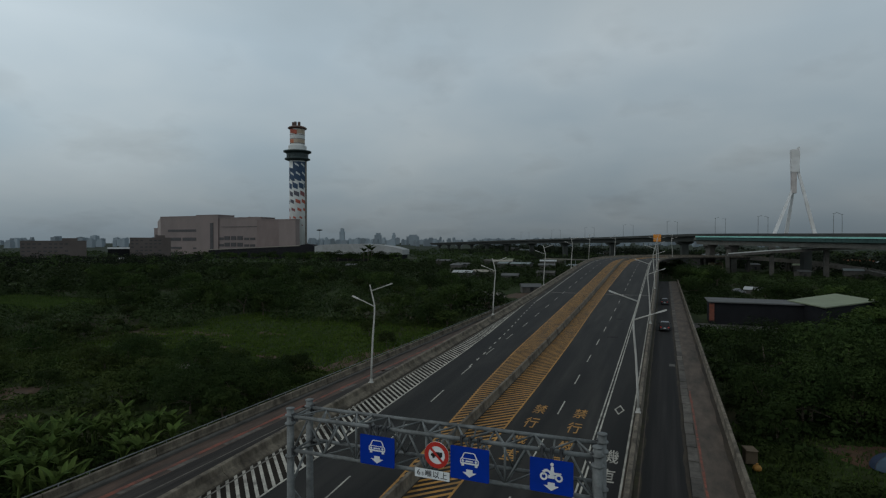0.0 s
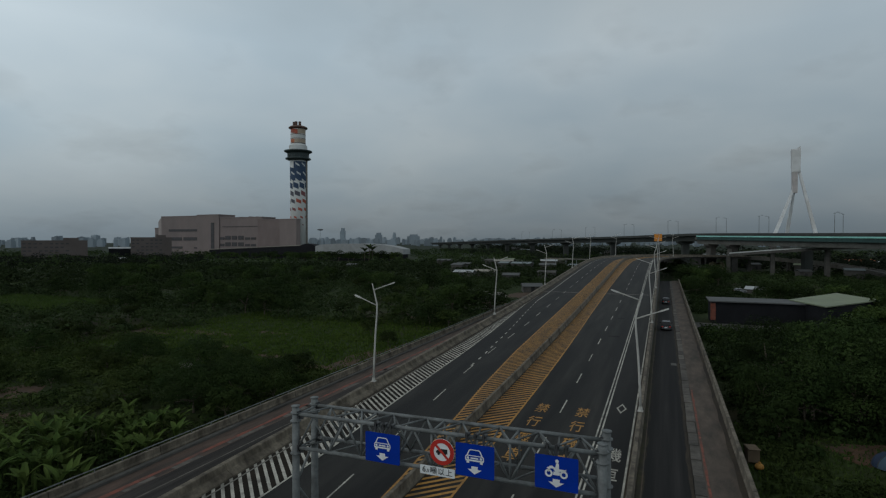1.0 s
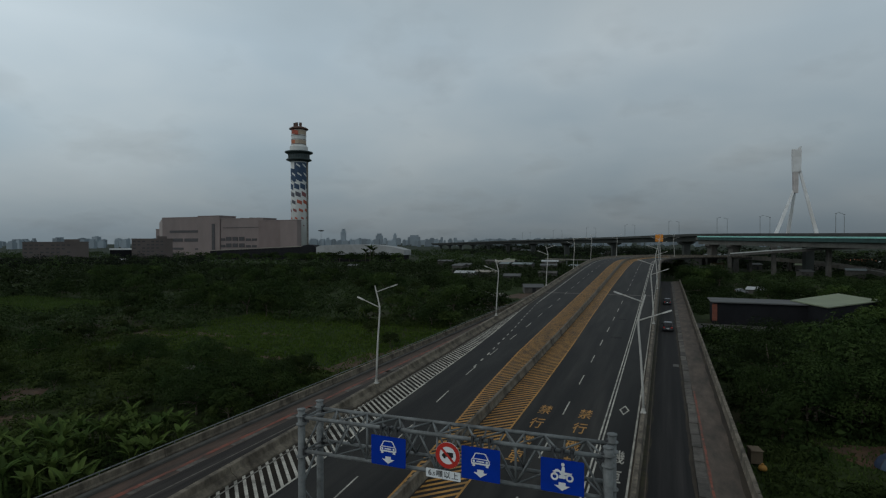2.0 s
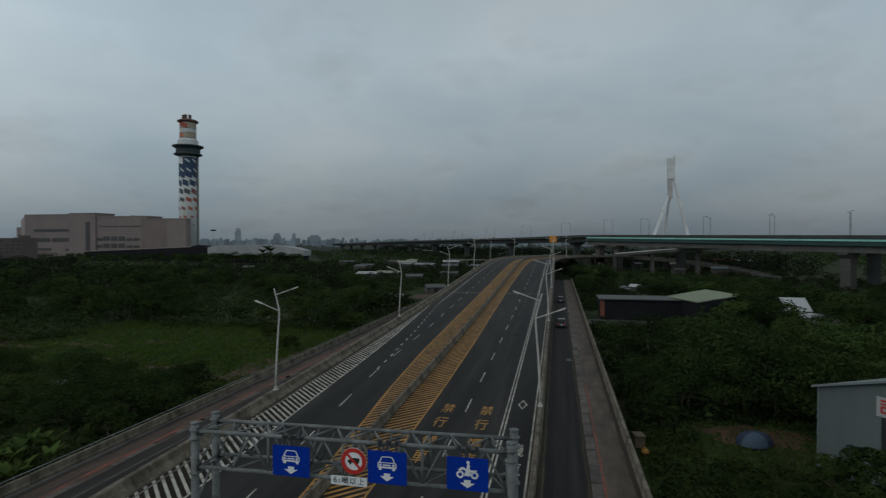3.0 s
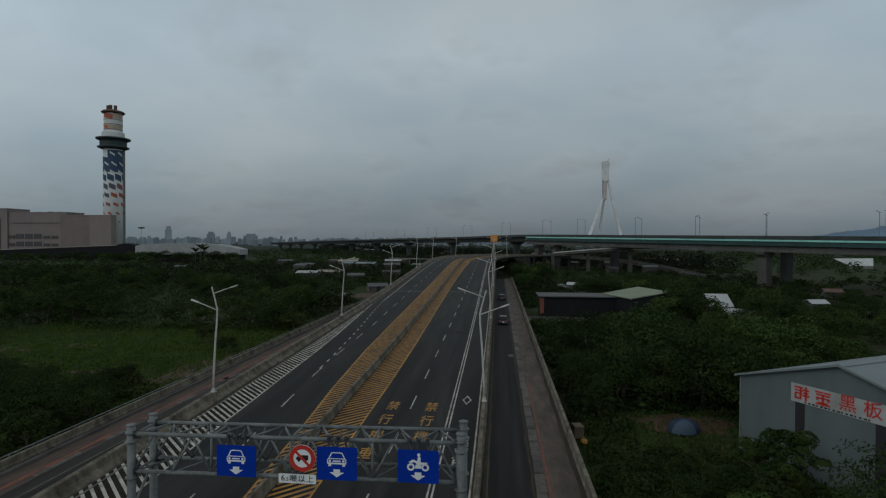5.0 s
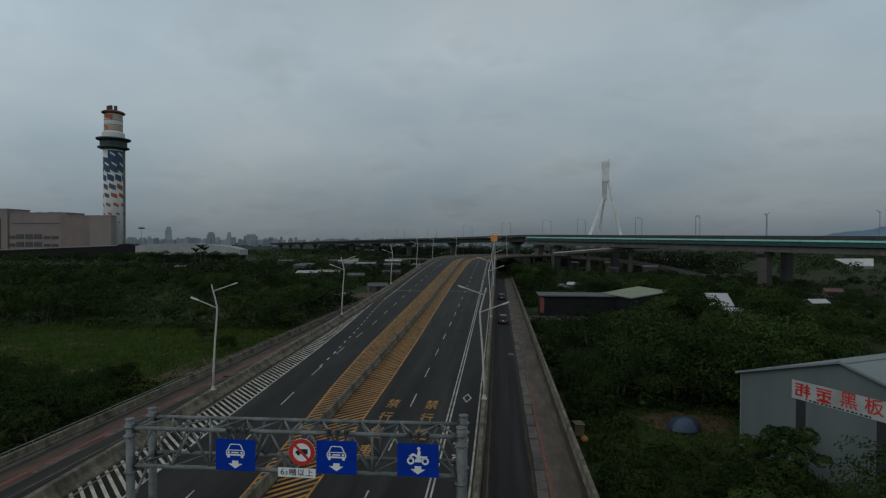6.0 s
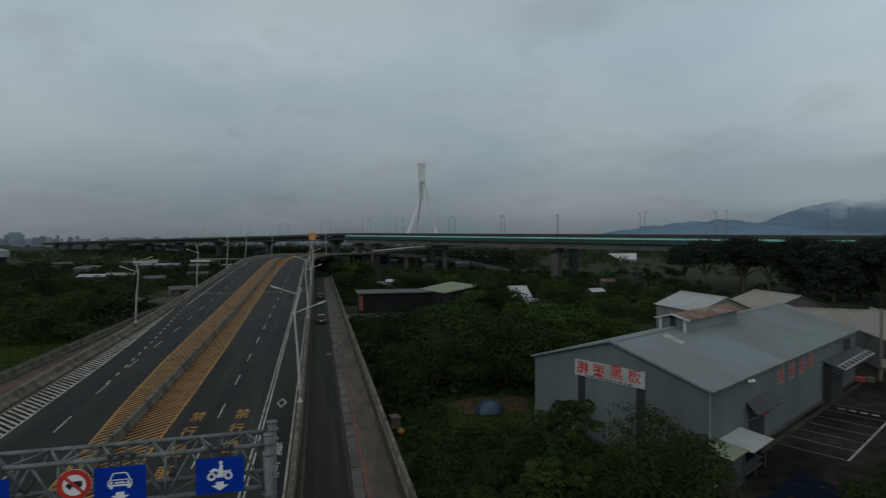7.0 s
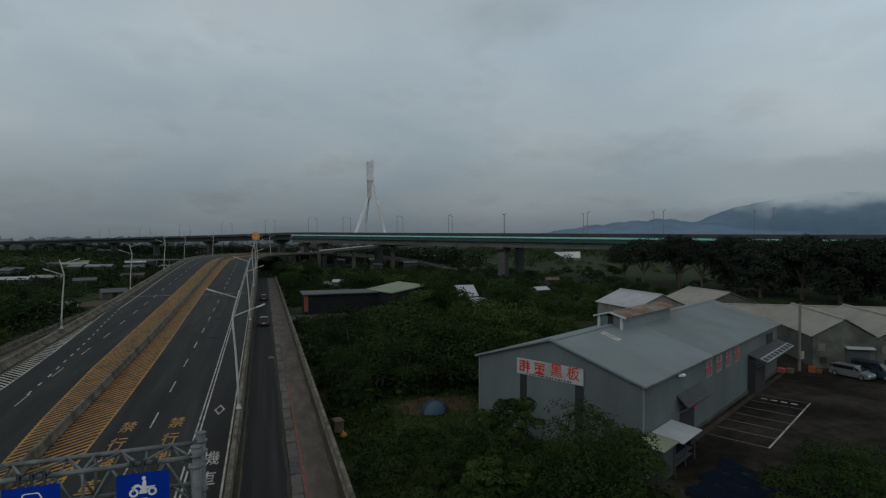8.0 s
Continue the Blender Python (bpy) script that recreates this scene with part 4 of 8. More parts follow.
# expansion joint across the deck
mark("expansion_joint", [(LEFT_EDGE + 0.4, 137.3), (RIGHT_EDGE - 0.4, 137.3), (RIGHT_EDGE - 0.4, 137.75), (LEFT_EDGE + 0.4, 137.75)], CONCRETE_PALE, "pale concrete expansion joint", lift=0.004)
for u, s, w, d in ((-6.8, 88.5, 1.7, 0.9), (-6.9, 105, 1.2, 0.6)):
    mark("patch", [(u - w / 2, s), (u + w / 2, s), (u + w / 2, s + d), (u - w / 2, s + d)], ASPHALT_OLD, "dull repair patch")


def road_letter(text, u, s, width, length, mat):
    """One painted character, stretched along the road."""
    m = Matrix.Translation(at_road(u, s, 0.012)) @ Matrix.Rotation(math.atan2(deck(s + 1) - deck(s - 1), 2), 4, "X") @ Matrix.Diagonal((width, length, 1, 1))
    return letters(text, 1.0, mat, main_road, m, "road_character", 0.003, 0.004)


for u in (-10.3, -6.55):
    for k, ch in enumerate("禁行機車"):
        road_letter(ch, u, 52.1 - 3.82 * k, 1.25, 2.75, YELLOW_PAINT)
for k, ch in enumerate("機車"):
    road_letter(ch, -3.1, 43.25 - 3.6 * k, 1.28, 2.75, WHITE_PAINT)

# ---------------------------------------------------------------- sign gantry over the right carriageway
GX0, GX1, GY0, GY1 = -15.15, -1.75, 21.3, 22.75
GTOP0, GTOP1, GLOW0, GLOW1 = 8.02, 8.2, 6.47, 6.66


def chord_z(x, low):
    f = (x - GX0) / (GX1 - GX0)
    return (GLOW0 + (GLOW1 - GLOW0) * f) if low else (GTOP0 + (GTOP1 - GTOP0) * f)


def build_gantry():
    g = thing("sign_gantry", "grey galvanised steel truss gantry spanning the carriageway", "gantry", pose(GX0, GY0, deck(GY0)))
    back = g.matrix_basis.inverted()

    def p(name, mesh, mat=GALV, parent=g, label="", smooth=True):
        mesh.v = [tuple(back @ Vector(q)) for q in mesh.v]
        return part(name, mesh, mat, parent, label, smooth=smooth)

    for x in (GX0 - 0.15, GX1 + 0.15):
        for y in (GY0, GY1):
            top = chord_z(x, False) + 0.35
            base = deck(y) + 0.86
            m = Mesh().tube((x, y, base), (x, y, top), 0.18, 0.165, 16)
            m.tube((x, y, top), (x, y, top + 0.04), 0.2, sides=16).tube((x, y, top - 0.3), (x, y, top - 0.26), 0.24, sides=16)
            m.tube((x, y, chord_z(x, False) - 0.34), (x, y, chord_z(x, False) - 0.29), 0.25, sides=16)
            m.tube((x, y, chord_z(x, True) - 0.28), (x, y, chord_z(x, True) - 0.23), 0.25, sides=16)
            p("post", m)
            inward = 1 if x < (GX0 + GX1) / 2 else -1
            for low in (True, False):
                z = chord_z(x, low)
                p("bracket", Mesh().box((x + inward * 0.15, y - 0.13, z - 0.16), (x + inward * 0.2, y + 0.13, z + 0.16)).box((x + inward * 0.2, y - 0.02, z - 0.2), (x + inward * 0.42, y + 0.02, z - 0.06)), DARK_STEEL, g, "dark bolted bracket", False)
                for e in (-0.1, 0.1):
                    for h in (-0.12, 0.12):
                        p("bolt", Mesh().tube((x + inward * 0.19, y + e, z + h), (x + inward * 0.25, y + e, z + h), 0.03, sides=6), DARK_STEEL, g, "", False)
            f = Mesh().box((x - 0.36, y - 0.36, base - 0.02), (x + 0.36, y + 0.36, base + 0.05))
            p("base_plate", f, GALV, g, smooth=False)
        for z0, z1, flip in ((1.2, 3.0, 0), (3.0, 4.8, 1), (4.8, 6.4, 0)):
            a, b = (GY0, GY1) if not flip else (GY1, GY0)
            p("post_brace", Mesh().tube((x, a, deck(21) + z0 + 0.6), (x, b, deck(21) + z1 + 0.6), 0.06, sides=8))
    for y in (GY0, GY1):
        for low in (True, False):
            p("chord", Mesh().tube((GX0, y, chord_z(GX0, low)), (GX1, y, chord_z(GX1, low)), 0.085, sides=12))
    bays = 16
    xs = [GX0 + (GX1 - GX0) * k / bays for k in range(bays + 1)]
    for k in range(bays):
        a, b = (xs[k], xs[k + 1]) if k % 2 == 0 else (xs[k + 1], xs[k])
        for low in (True, False):                                     # lacing on top and below
            p("brace", Mesh().tube((a, GY0, chord_z(a, low)), (b, GY1, chord_z(b, low)), 0.042, sides=7))
        if k % 2 == 0:                                                # lacing on the two faces
            for y in (GY0, GY1):
                p("brace", Mesh().tube((xs[k], y, chord_z(xs[k], True)), (xs[k + 1], y, chord_z(xs[k + 1], False)), 0.045, sides=7))
                p("brace", Mesh().tube((xs[k + 1], y, chord_z(xs[k + 1], False)), (xs[k + 2], y, chord_z(xs[k + 2], True)), 0.045, sides=7))
    for x in xs[::4]:
        for low in (True, False):
            p("cross_tie", Mesh().tube((x, GY0, chord_z(x, low)), (x, GY1, chord_z(x, low)), 0.05, sides=8))
        for y in (GY0, GY1):
            p("upright", Mesh().tube((x, y, chord_z(x, True)), (x, y, chord_z(x, False)), 0.05, sides=8))
    for x in xs[2::4]:
        p("cross_brace", Mesh().tube((x, GY0, chord_z(x, True)), (x, GY1, chord_z(x, False)), 0.04, sides=7))
        p("cross_brace", Mesh().tube((x, GY1, chord_z(x, True)), (x, GY0, chord_z(x, False)), 0.04, sides=7))
    return g


build_gantry()


def circle(cx, cz, r, n=20, rz=None):
    rz = rz or r
    return [(cx + r * math.cos(k * math.tau / n), cz + rz * math.sin(k * math.tau / n)) for k in range(n)]


def ring_mesh(cx, cz, r0, r1, m, n=28, thick=0.006):
    rows = []
    for k in range(n + 1):
        c, q = math.cos(k * math.tau / n), math.sin(k * math.tau / n)
        rows.append([m @ Vector((cx + r * c, y, cz + r * q)) for r, y in ((r0, 0), (r1, 0), (r1, thick), (r0, thick))])
    return Mesh().sweep(rows, caps=False)


FACE = Matrix.Translation((0, -0.012, 0))
FACE2 = Matrix.Translation((0, -0.020, 0))
FACE3 = Matrix.Translation((0, -0.028, 0))


def rounded(w, h, r):
    out = []
    for cx, cz, a in ((w / 2 - r, h / 2 - r, 0), (-w / 2 + r, h / 2 - r, 90), (-w / 2 + r, -h / 2 + r, 180), (w / 2 - r, -h / 2 + r, 270)):
        out += [(cx + r * math.cos(radians(a + d)), cz + r * math.sin(radians(a + d))) for d in (0, 30, 60, 90)]
    return out


def hangers(top, w, h, up):
    """Clamps and brackets that hold a panel to the truss."""
    for x in (-w * 0.22, 0.0, w * 0.22):
        part("bracket", Mesh().box((x - 0.035, 0.02, -h / 2 + 0.05), (x + 0.035, 0.09, h / 2 + up)), DARK_STEEL, top, "dark steel bracket")
        part("clamp", Mesh().box((x - 0.06, 0.03, h / 2 + up - 0.16), (x + 0.06, 0.42, h / 2 + up - 0.08)).box((x - 0.06, 0.03, h / 2 + up - 0.26), (x + 0.06, 0.1, h / 2 + up)), DARK_STEEL, top)


def lane_sign(x0, x1, z0, z1, scooter):
    w, h = x1 - x0, z1 - z0
    what = "scooter" if scooter else "car"
    top = thing("lane_sign", "blue lane sign with white %s symbol and arrow" % what, "road sign", pose((x0 + x1) / 2, 20.93, (z0 + z1) / 2), "lane signs on the gantry")
    part("panel", Mesh().plate(rounded(w, h, 0.05), 0.02, Matrix()), SIGN_BLUE, top)
    part("panel_stiffener", Mesh().box((-w / 2 + 0.05, 0.02, h * 0.22), (w / 2 - 0.05, 0.06, h * 0.3)).box((-w / 2 + 0.05, 0.02, -h * 0.3), (w / 2 - 0.05, 0.06, -h * 0.22)), GALV, top)
    arrow = [(-0.13, -0.22), (0.13, -0.22), (0.13, -0.34), (0.29, -0.34), (0.0, -0.53), (-0.29, -0.34), (-0.13, -0.34)]
    part("arrow", Mesh().plate(arrow, 0.006, FACE), SIGN_WHITE, top, "white down arrow")
    if scooter:
        s = ring_mesh(-0.28, -0.02, 0.075, 0.145, FACE)
        for q in (ring_mesh(0.28, -0.02, 0.075, 0.145, FACE),):
            s.add(q.v, q.f)
        s.plate([(-0.30, 0.0), (-0.22, 0.16), (-0.12, 0.17), (-0.02, 0.04), (0.12, 0.08), (0.36, 0.13), (0.38, 0.17), (0.14, 0.17), (0.06, 0.19), (-0.02, 0.19), (-0.16, 0.27), (-0.26, 0.25), (-0.28, 0.21), (-0.36, 0.17), (-0.30, 0.13)][::-1], 0.006, FACE)
        s.plate([(-0.12, -0.07), (0.12, -0.07), (0.14, 0.06), (-0.1, 0.06)], 0.006, FACE)
        part("scooter_symbol", s, SIGN_WHITE, top, "white scooter shape")
        r = Mesh().plate([(-0.04, 0.19), (0.10, 0.19), (0.10, 0.36), (0.05, 0.40), (0.0, 0.38)], 0.006, FACE2).plate(circle(0.03, 0.46, 0.065), 0.006, FACE2)
        part("upright_symbol", r, SIGN_WHITE, top, "plain white block and dot")
    else:
        c = Mesh().plate([(-0.37, -0.02), (0.37, -0.02), (0.39, 0.06), (0.38, 0.17), (0.33, 0.215), (-0.33, 0.215), (-0.38, 0.17), (-0.39, 0.06)], 0.006, FACE)
        for x in (-0.28, 0.28):
            c.plate([(x - 0.055, -0.10), (x + 0.055, -0.10), (x + 0.055, -0.02), (x - 0.055, -0.02)], 0.006, FACE)
        roof = [(-0.335, 0.215), (-0.235, 0.42), (-0.17, 0.45), (0.17, 0.45), (0.235, 0.42), (0.335, 0.215)]
        inner = [(-0.285, 0.215), (-0.20, 0.395), (-0.15, 0.415), (0.15, 0.415), (0.20, 0.395), (0.285, 0.215)]
        for k in range(5):
            c.plate([roof[k], roof[k + 1], inner[k + 1], inner[k]], 0.006, FACE)
        part("car_symbol", c, SIGN_WHITE, top, "white car front")
        part("front_symbol", Mesh().plate([(-0.345, 0.05), (0.345, 0.05), (0.345, 0.15), (0.31, 0.185), (-0.31, 0.185), (-0.345, 0.15)], 0.006, FACE2), SIGN_BLUE, top, "blue car front outline")
        part("grille_symbol", Mesh().plate([(-0.17, 0.085), (0.17, 0.085), (0.15, 0.135), (-0.15, 0.135)], 0.006, FACE3), SIGN_WHITE, top)
        for x in (-0.27, 0.27):
            part("lamp_symbol", Mesh().plate(circle(x, 0.112, 0.05, 12), 0.006, FACE3), SIGN_WHITE, top)
    hangers(top, w, h, 0.42)
    return top


lane_sign(-11.38, -9.74, 6.62, 7.87, False)
lane_sign(-7.24, -5.63, 6.68, 7.98, False)
lane_sign(-4.03, -2.42, 6.73, 8.0, True)


def ban_sign():
    top = thing("lorry_ban_sign", "round red and white sign banning lorries", "road sign", pose(-7.82, 20.9, 7.49))
    part("disc", Mesh().plate(circle(0, 0, 0.535, 32), 0.02, Matrix()), SIGN_WHITE, top)
    part("ring", ring_mesh(0, 0, 0.36, 0.53, FACE), SIGN_RED, top, "red ring")
    t = Mesh().plate([(-0.24, -0.06), (0.24, -0.06), (0.24, 0.13), (-0.04, 0.13), (-0.04, 0.07), (-0.2, 0.07), (-0.26, 0.0)], 0.006, FACE)
    t.plate(circle(-0.14, -0.08, 0.055, 12), 0.006, FACE).plate(circle(0.13, -0.08, 0.055, 12), 0.006, FACE)
    part("lorry_symbol", t, SIGN_BLACK, top, "black lorry shape")
    a = Matrix.Translation((0, -0.020, 0)) @ Matrix.Rotation(radians(45), 4, "Y")
    part("slash", Mesh().plate([(-0.4, -0.05), (0.4, -0.05), (0.4, 0.05), (-0.4, 0.05)], 0.006, a), SIGN_RED, top, "red slash")
    part("bracket", Mesh().box((-0.04, 0.02, -0.9), (0.04, 0.08, 0.62)), DARK_STEEL, top)
    return top


ban_sign()


def weight_board():
    top = thing("weight_board", "white board with black weight limit writing under the ban sign", "road sign", pose(-8.03, 20.9, 6.67))
    part("panel", Mesh().plate(rounded(1.52, 0.36, 0.03), 0.02, Matrix()), SIGN_WHITE, top)
    turn = Matrix.Rotation(radians(90), 4, "X")
    letters("6", 0.34, SIGN_BLACK, top, Matrix.Translation((-0.58, -0.012, 0.01)) @ turn)
    letters(".5", 0.2, SIGN_BLACK, top, Matrix.Translation((-0.42, -0.012, -0.03)) @ turn)
    for k, ch in enumerate("噸以上"):
        letters(ch, 0.31, SIGN_BLACK, top, Matrix.Translation((-0.16 + 0.34 * k, -0.012, 0.0)) @ turn)
    part("bracket", Mesh().box((-0.04, 0.02, -0.12), (0.04, 0.4, 0.12)), DARK_STEEL, top)
    return top


weight_board()


# ---------------------------------------------------------------- street lamps on the barriers
def street_lamp(at, label):
    """Tapered pole with a kink and two arms at unequal heights."""
    top = thing("street_lamp", label, "street lamp", at, "street lamps along the road")
    part("pole", Mesh().path([(0, 0, 0), (0.05, 0, 2), (0.22, 0, 5), (0.42, 0, 7.4), (0.44, 0, 8.3), (0.2, 0, 9.3), (-0.05, 0, 10.2), (-0.14, 0, 10.55)], [0.115, 0.105, 0.095, 0.088, 0.084, 0.075, 0.065, 0.055], 12), LAMP_GREY, top, smooth=True)
    part("foot", Mesh().box((-0.24, -0.24, 0), (0.24, 0.24, 0.06)).tube((0, 0, 0.06), (0, 0, 0.4), 0.2, 0.16, 12), LAMP_GREY, top)
    for a, b in (((0.42, 0, 8.22), (-2.3, 0, 9.25)), ((0.0, 0, 9.85), (2.55, 0, 10.75))):
        a, b = Vector(a), Vector(b)
        part("arm", Mesh().path([a, a + (b - a) * 0.5, a + (b - a) * 0.72], [0.066, 0.052, 0.045], 8), LAMP_GREY, top, smooth=True)
        d = (b - a).normalized()
        c = a + (b - a) * 0.70
        m = Matrix.Translation(c) @ d.to_track_quat("X", "Z").to_matrix().to_4x4()
        n = (b - c).length
        head = Mesh().sweep([[m @ Vector((x, -w, -0.05)), m @ Vector((x, w, -0.05)), m @ Vector((x, w * 0.8, 0.05)), m @ Vector((x, -w * 0.8, 0.05))] for x, w in ((0, 0.07), (n * 0.25, 0.16), (n * 0.85, 0.17), (n, 0.09))])
        lamp_head = part("lamp_head", head, LAMP_GREY, top)
        glass = Mesh().box((n * 0.3, -0.11, -0.066), (n * 0.85, 0.11, -0.05), m)
        part("diffuser", glass, SIGN_WHITE, lamp_head, "pale diffuser")
    return top


FIRST = street_lamp(Matrix.Translation(at_road(-28.58, 52.0, 0.83)), "pale grey twin-arm street lamp standing on the concrete barrier")
for s in (4.0, 98.0, 144.0, 190.0, 236.0, 282.0):
    copy_thing(FIRST, Matrix.Translation(at_road(left_foot(s), s, 0.83)) @ (Matrix.Rotation(-(s - BEND_Y) / BEND_R, 4, "Z") if s > BEND_Y else Matrix()))
for s in (52.0, 98.0, 144.0, 190.0, 236.0, 282.0):
    copy_thing(FIRST, Matrix.Translation(at_road(RIGHT_EDGE, s, 0.83)) @ Matrix.Rotation(math.pi - (max(0, s - BEND_Y) / BEND_R), 4, "Z"))


def orange_sign():
    top = thing("orange_road_sign", "orange road sign on a grey post at the bend", "road sign", Matrix.Translation(at_road(-2.6, 246, 0.0)))
    part("post", Mesh().tube((0, 0, 0), (0, 0, 11.2), 0.16, 0.12, 10), GALV, top)
    part("panel", Mesh().plate(rounded(3.0, 3.0, 0.15), 0.06, pose(0, -0.2, 9.6)), SIGN_ORANGE, top, "orange panel")
    part("bracket", Mesh().box((-0.6, -0.14, 9.0), (0.6, -0.08, 9.12)).box((-0.6, -0.14, 10.1), (0.6, -0.08, 10.22)), GALV, top)


orange_sign()

# ---------------------------------------------------------------- viaducts, plant, stack, pylon, skyline
VA, VD = Vector((131, 212, 0)), Vector((-0.553, 0.833, 0)).normalized()
VN = Vector((-VD.y, VD.x, 0))                     # towards the main road's side
if VN.dot(Vector((0, 0, 0)) - VA) < 0:
    VN = -VN


def along(t, off, z):
    p = VA + VD * t + VN * off
    return Vector((p.x, p.y, z))


def top_far(t):
    return float(np.interp(t, [-260, -63, -10, 112, 211, 307, 604, 1232], [15.6, 17.3, 18.0, 19.4, 20.6, 19.3, 16.6, 10.0]))


def top_near(t):
    return 15.3 + 0.0121 * (t + 16.8)


def girder(name, label, t0, t1, off, width, top, deep, wall, mat, piers, pier_w, pier_l, step=40):
    """An elevated road: haunched deck, side walls and piers, each span a part."""
    g = thing(name, label, "viaduct", Matrix.Translation(along((t0 + t1) / 2, off, GZ)), kind="structure")
    back = g.matrix_basis.inverted()

    def p(pname, mesh, m, lab=""):
        mesh.v = [tuple(back @ Vector(q)) for q in mesh.v]
        return part(pname, mesh, m, g, lab)

    w = width / 2
    t = t0
    while t < t1 - 0.1:
        e = min(t1, t + step)
        prof = [(-w, 0), (w, 0), (w, -0.5), (w * 0.72, -1.0), (w * 0.6, -deep), (-w * 0.6, -deep), (-w * 0.72, -1.0), (-w, -0.5)]
        p("span", Mesh().sweep([[along(q, off + u, top(q) - wall + h) for u, h in prof] for q in (t + 0.05, e - 0.05)]), mat)
        for s in (-w + 0.12, w - 0.12):
            p("side_wall", Mesh().sweep([[along(q, off + s + u, top(q) - wall + h) for u, h in ((-0.12, 0), (0.12, 0), (0.12, wall), (-0.12, wall))] for q in (t + 0.05, e - 0.05)]), mat)
        t = e
    for t in piers:
        c = along(t, off, 0)
        turn = Matrix.Translation(c) @ Matrix.Rotation(math.atan2(VD.y, VD.x), 4, "Z")
        zt = top(t) - wall - deep
        h = pier_l / 2
        m = Mesh().box((-h, -pier_w / 2, GZ - 1), (h, pier_w / 2, zt - 2.2), turn)
        m.sweep([[turn @ Vector((x, y, z)) for x, y in ((-h, -q), (h, -q), (h, q), (-h, q))] for z, q in ((zt - 2.4, pier_w / 2), (zt - 0.9, w * 0.8), (zt + 0.05, w * 0.8))])
        p("pier", m, mat if mat is VIADUCT_CONCRETE else CONCRETE_DARK)
    return g


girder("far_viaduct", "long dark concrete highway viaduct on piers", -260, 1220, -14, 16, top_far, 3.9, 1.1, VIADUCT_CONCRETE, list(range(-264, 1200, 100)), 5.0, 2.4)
ramp = girder("teal_viaduct", "concrete viaduct with a teal steel side barrier", -260, 196, 3, 9, top_near, 3.2, 0.9, GIRDER_GREY, [187, 169, 35, -100, -220], 3.8, 3.8)


def teal_side():
    back = ramp.matrix_basis.inverted()
    for k in range(56):
        t0 = -254 + 8 * k
        for name, mat, z0, z1, o, d in (("teal_rail", TEAL, 0.25, 0.95, 7.75, 0.4), ("teal_panel", TEAL_DARK, -1.5, 0.25, 7.62, 0.12)):
            m = Mesh().sweep([[along(q, o, top_near(q) + z0), along(q, o + d, top_near(q) + z0), along(q, o + d, top_near(q) + z1), along(q, o, top_near(q) + z1)] for q in (t0 + 0.04, t0 + 7.96)])
            m.v = [tuple(back @ Vector(q)) for q in m.v]
            part(name, m, mat, ramp, "pale teal top rail" if name == "teal_rail" else "dark teal mesh panel")
        for j in range(2):
            a = t0 + 2 + 4 * j
            m = Mesh().sweep([[along(a, 7.74, z), along(a + 0.16, 7.74, z), along(a + 0.16, 7.88, z), along(a, 7.88, z)] for z in (top_near(a) - 1.6, top_near(a) + 0.25)])
            m.v = [tuple(back @ Vector(q)) for q in m.v]
            part("teal_post", m, TEAL_DARK, ramp)


teal_side()


def slip_ramp():
    """A low pale ramp that swings down behind the piers."""
    r = thing("slip_ramp", "pale concrete slip ramp curving down behind the viaduct", "viaduct", pose(70, 300, GZ), kind="structure")
    back = r.matrix_basis.inverted()
    pts = [(31, 330, 9.4), (50, 320, 11.4), (71, 310, 13.3), (96, 300, 14.5)]
    for (x0, y0, z0), (x1, y1, z1) in zip(pts, pts[1:]):
        # lit parapet and shaded underside are put into two concrete colours
        m = Mesh().sweep([[(x, y - 4, z - 1.8), (x, y - 4, z - 0.55), (x, y - 3.7, z - 0.55), (x, y - 3.7, z - 0.9), (x, y + 4, z - 0.9), (x, y + 4, z - 1.8)] for x, y, z in ((x0, y0, z0), (x1, y1, z1))])
        m.v = [tuple(back @ Vector(q)) for q in m.v]
        part("span", m, CONCRETE_DARK, r)
        m = Mesh().sweep([[(x, y - 4.05, z - 0.5), (x, y - 4.05, z), (x, y - 3.65, z), (x, y - 3.65, z - 0.5)] for x, y, z in ((x0, y0, z0), (x1, y1, z1))])
        m.v = [tuple(back @ Vector(q)) for q in m.v]
        part("parapet", m, RAMP_PALE, r, "pale parapet")
        m = Mesh().box((x0 - 0.8, y0 - 2, GZ - 1), (x0 + 0.8, y0 + 2, z0 - 1.7))
        m.v = [tuple(back @ Vector(q)) for q in m.v]
        part("pier", m, CONCRETE_DARK, r)


slip_ramp()


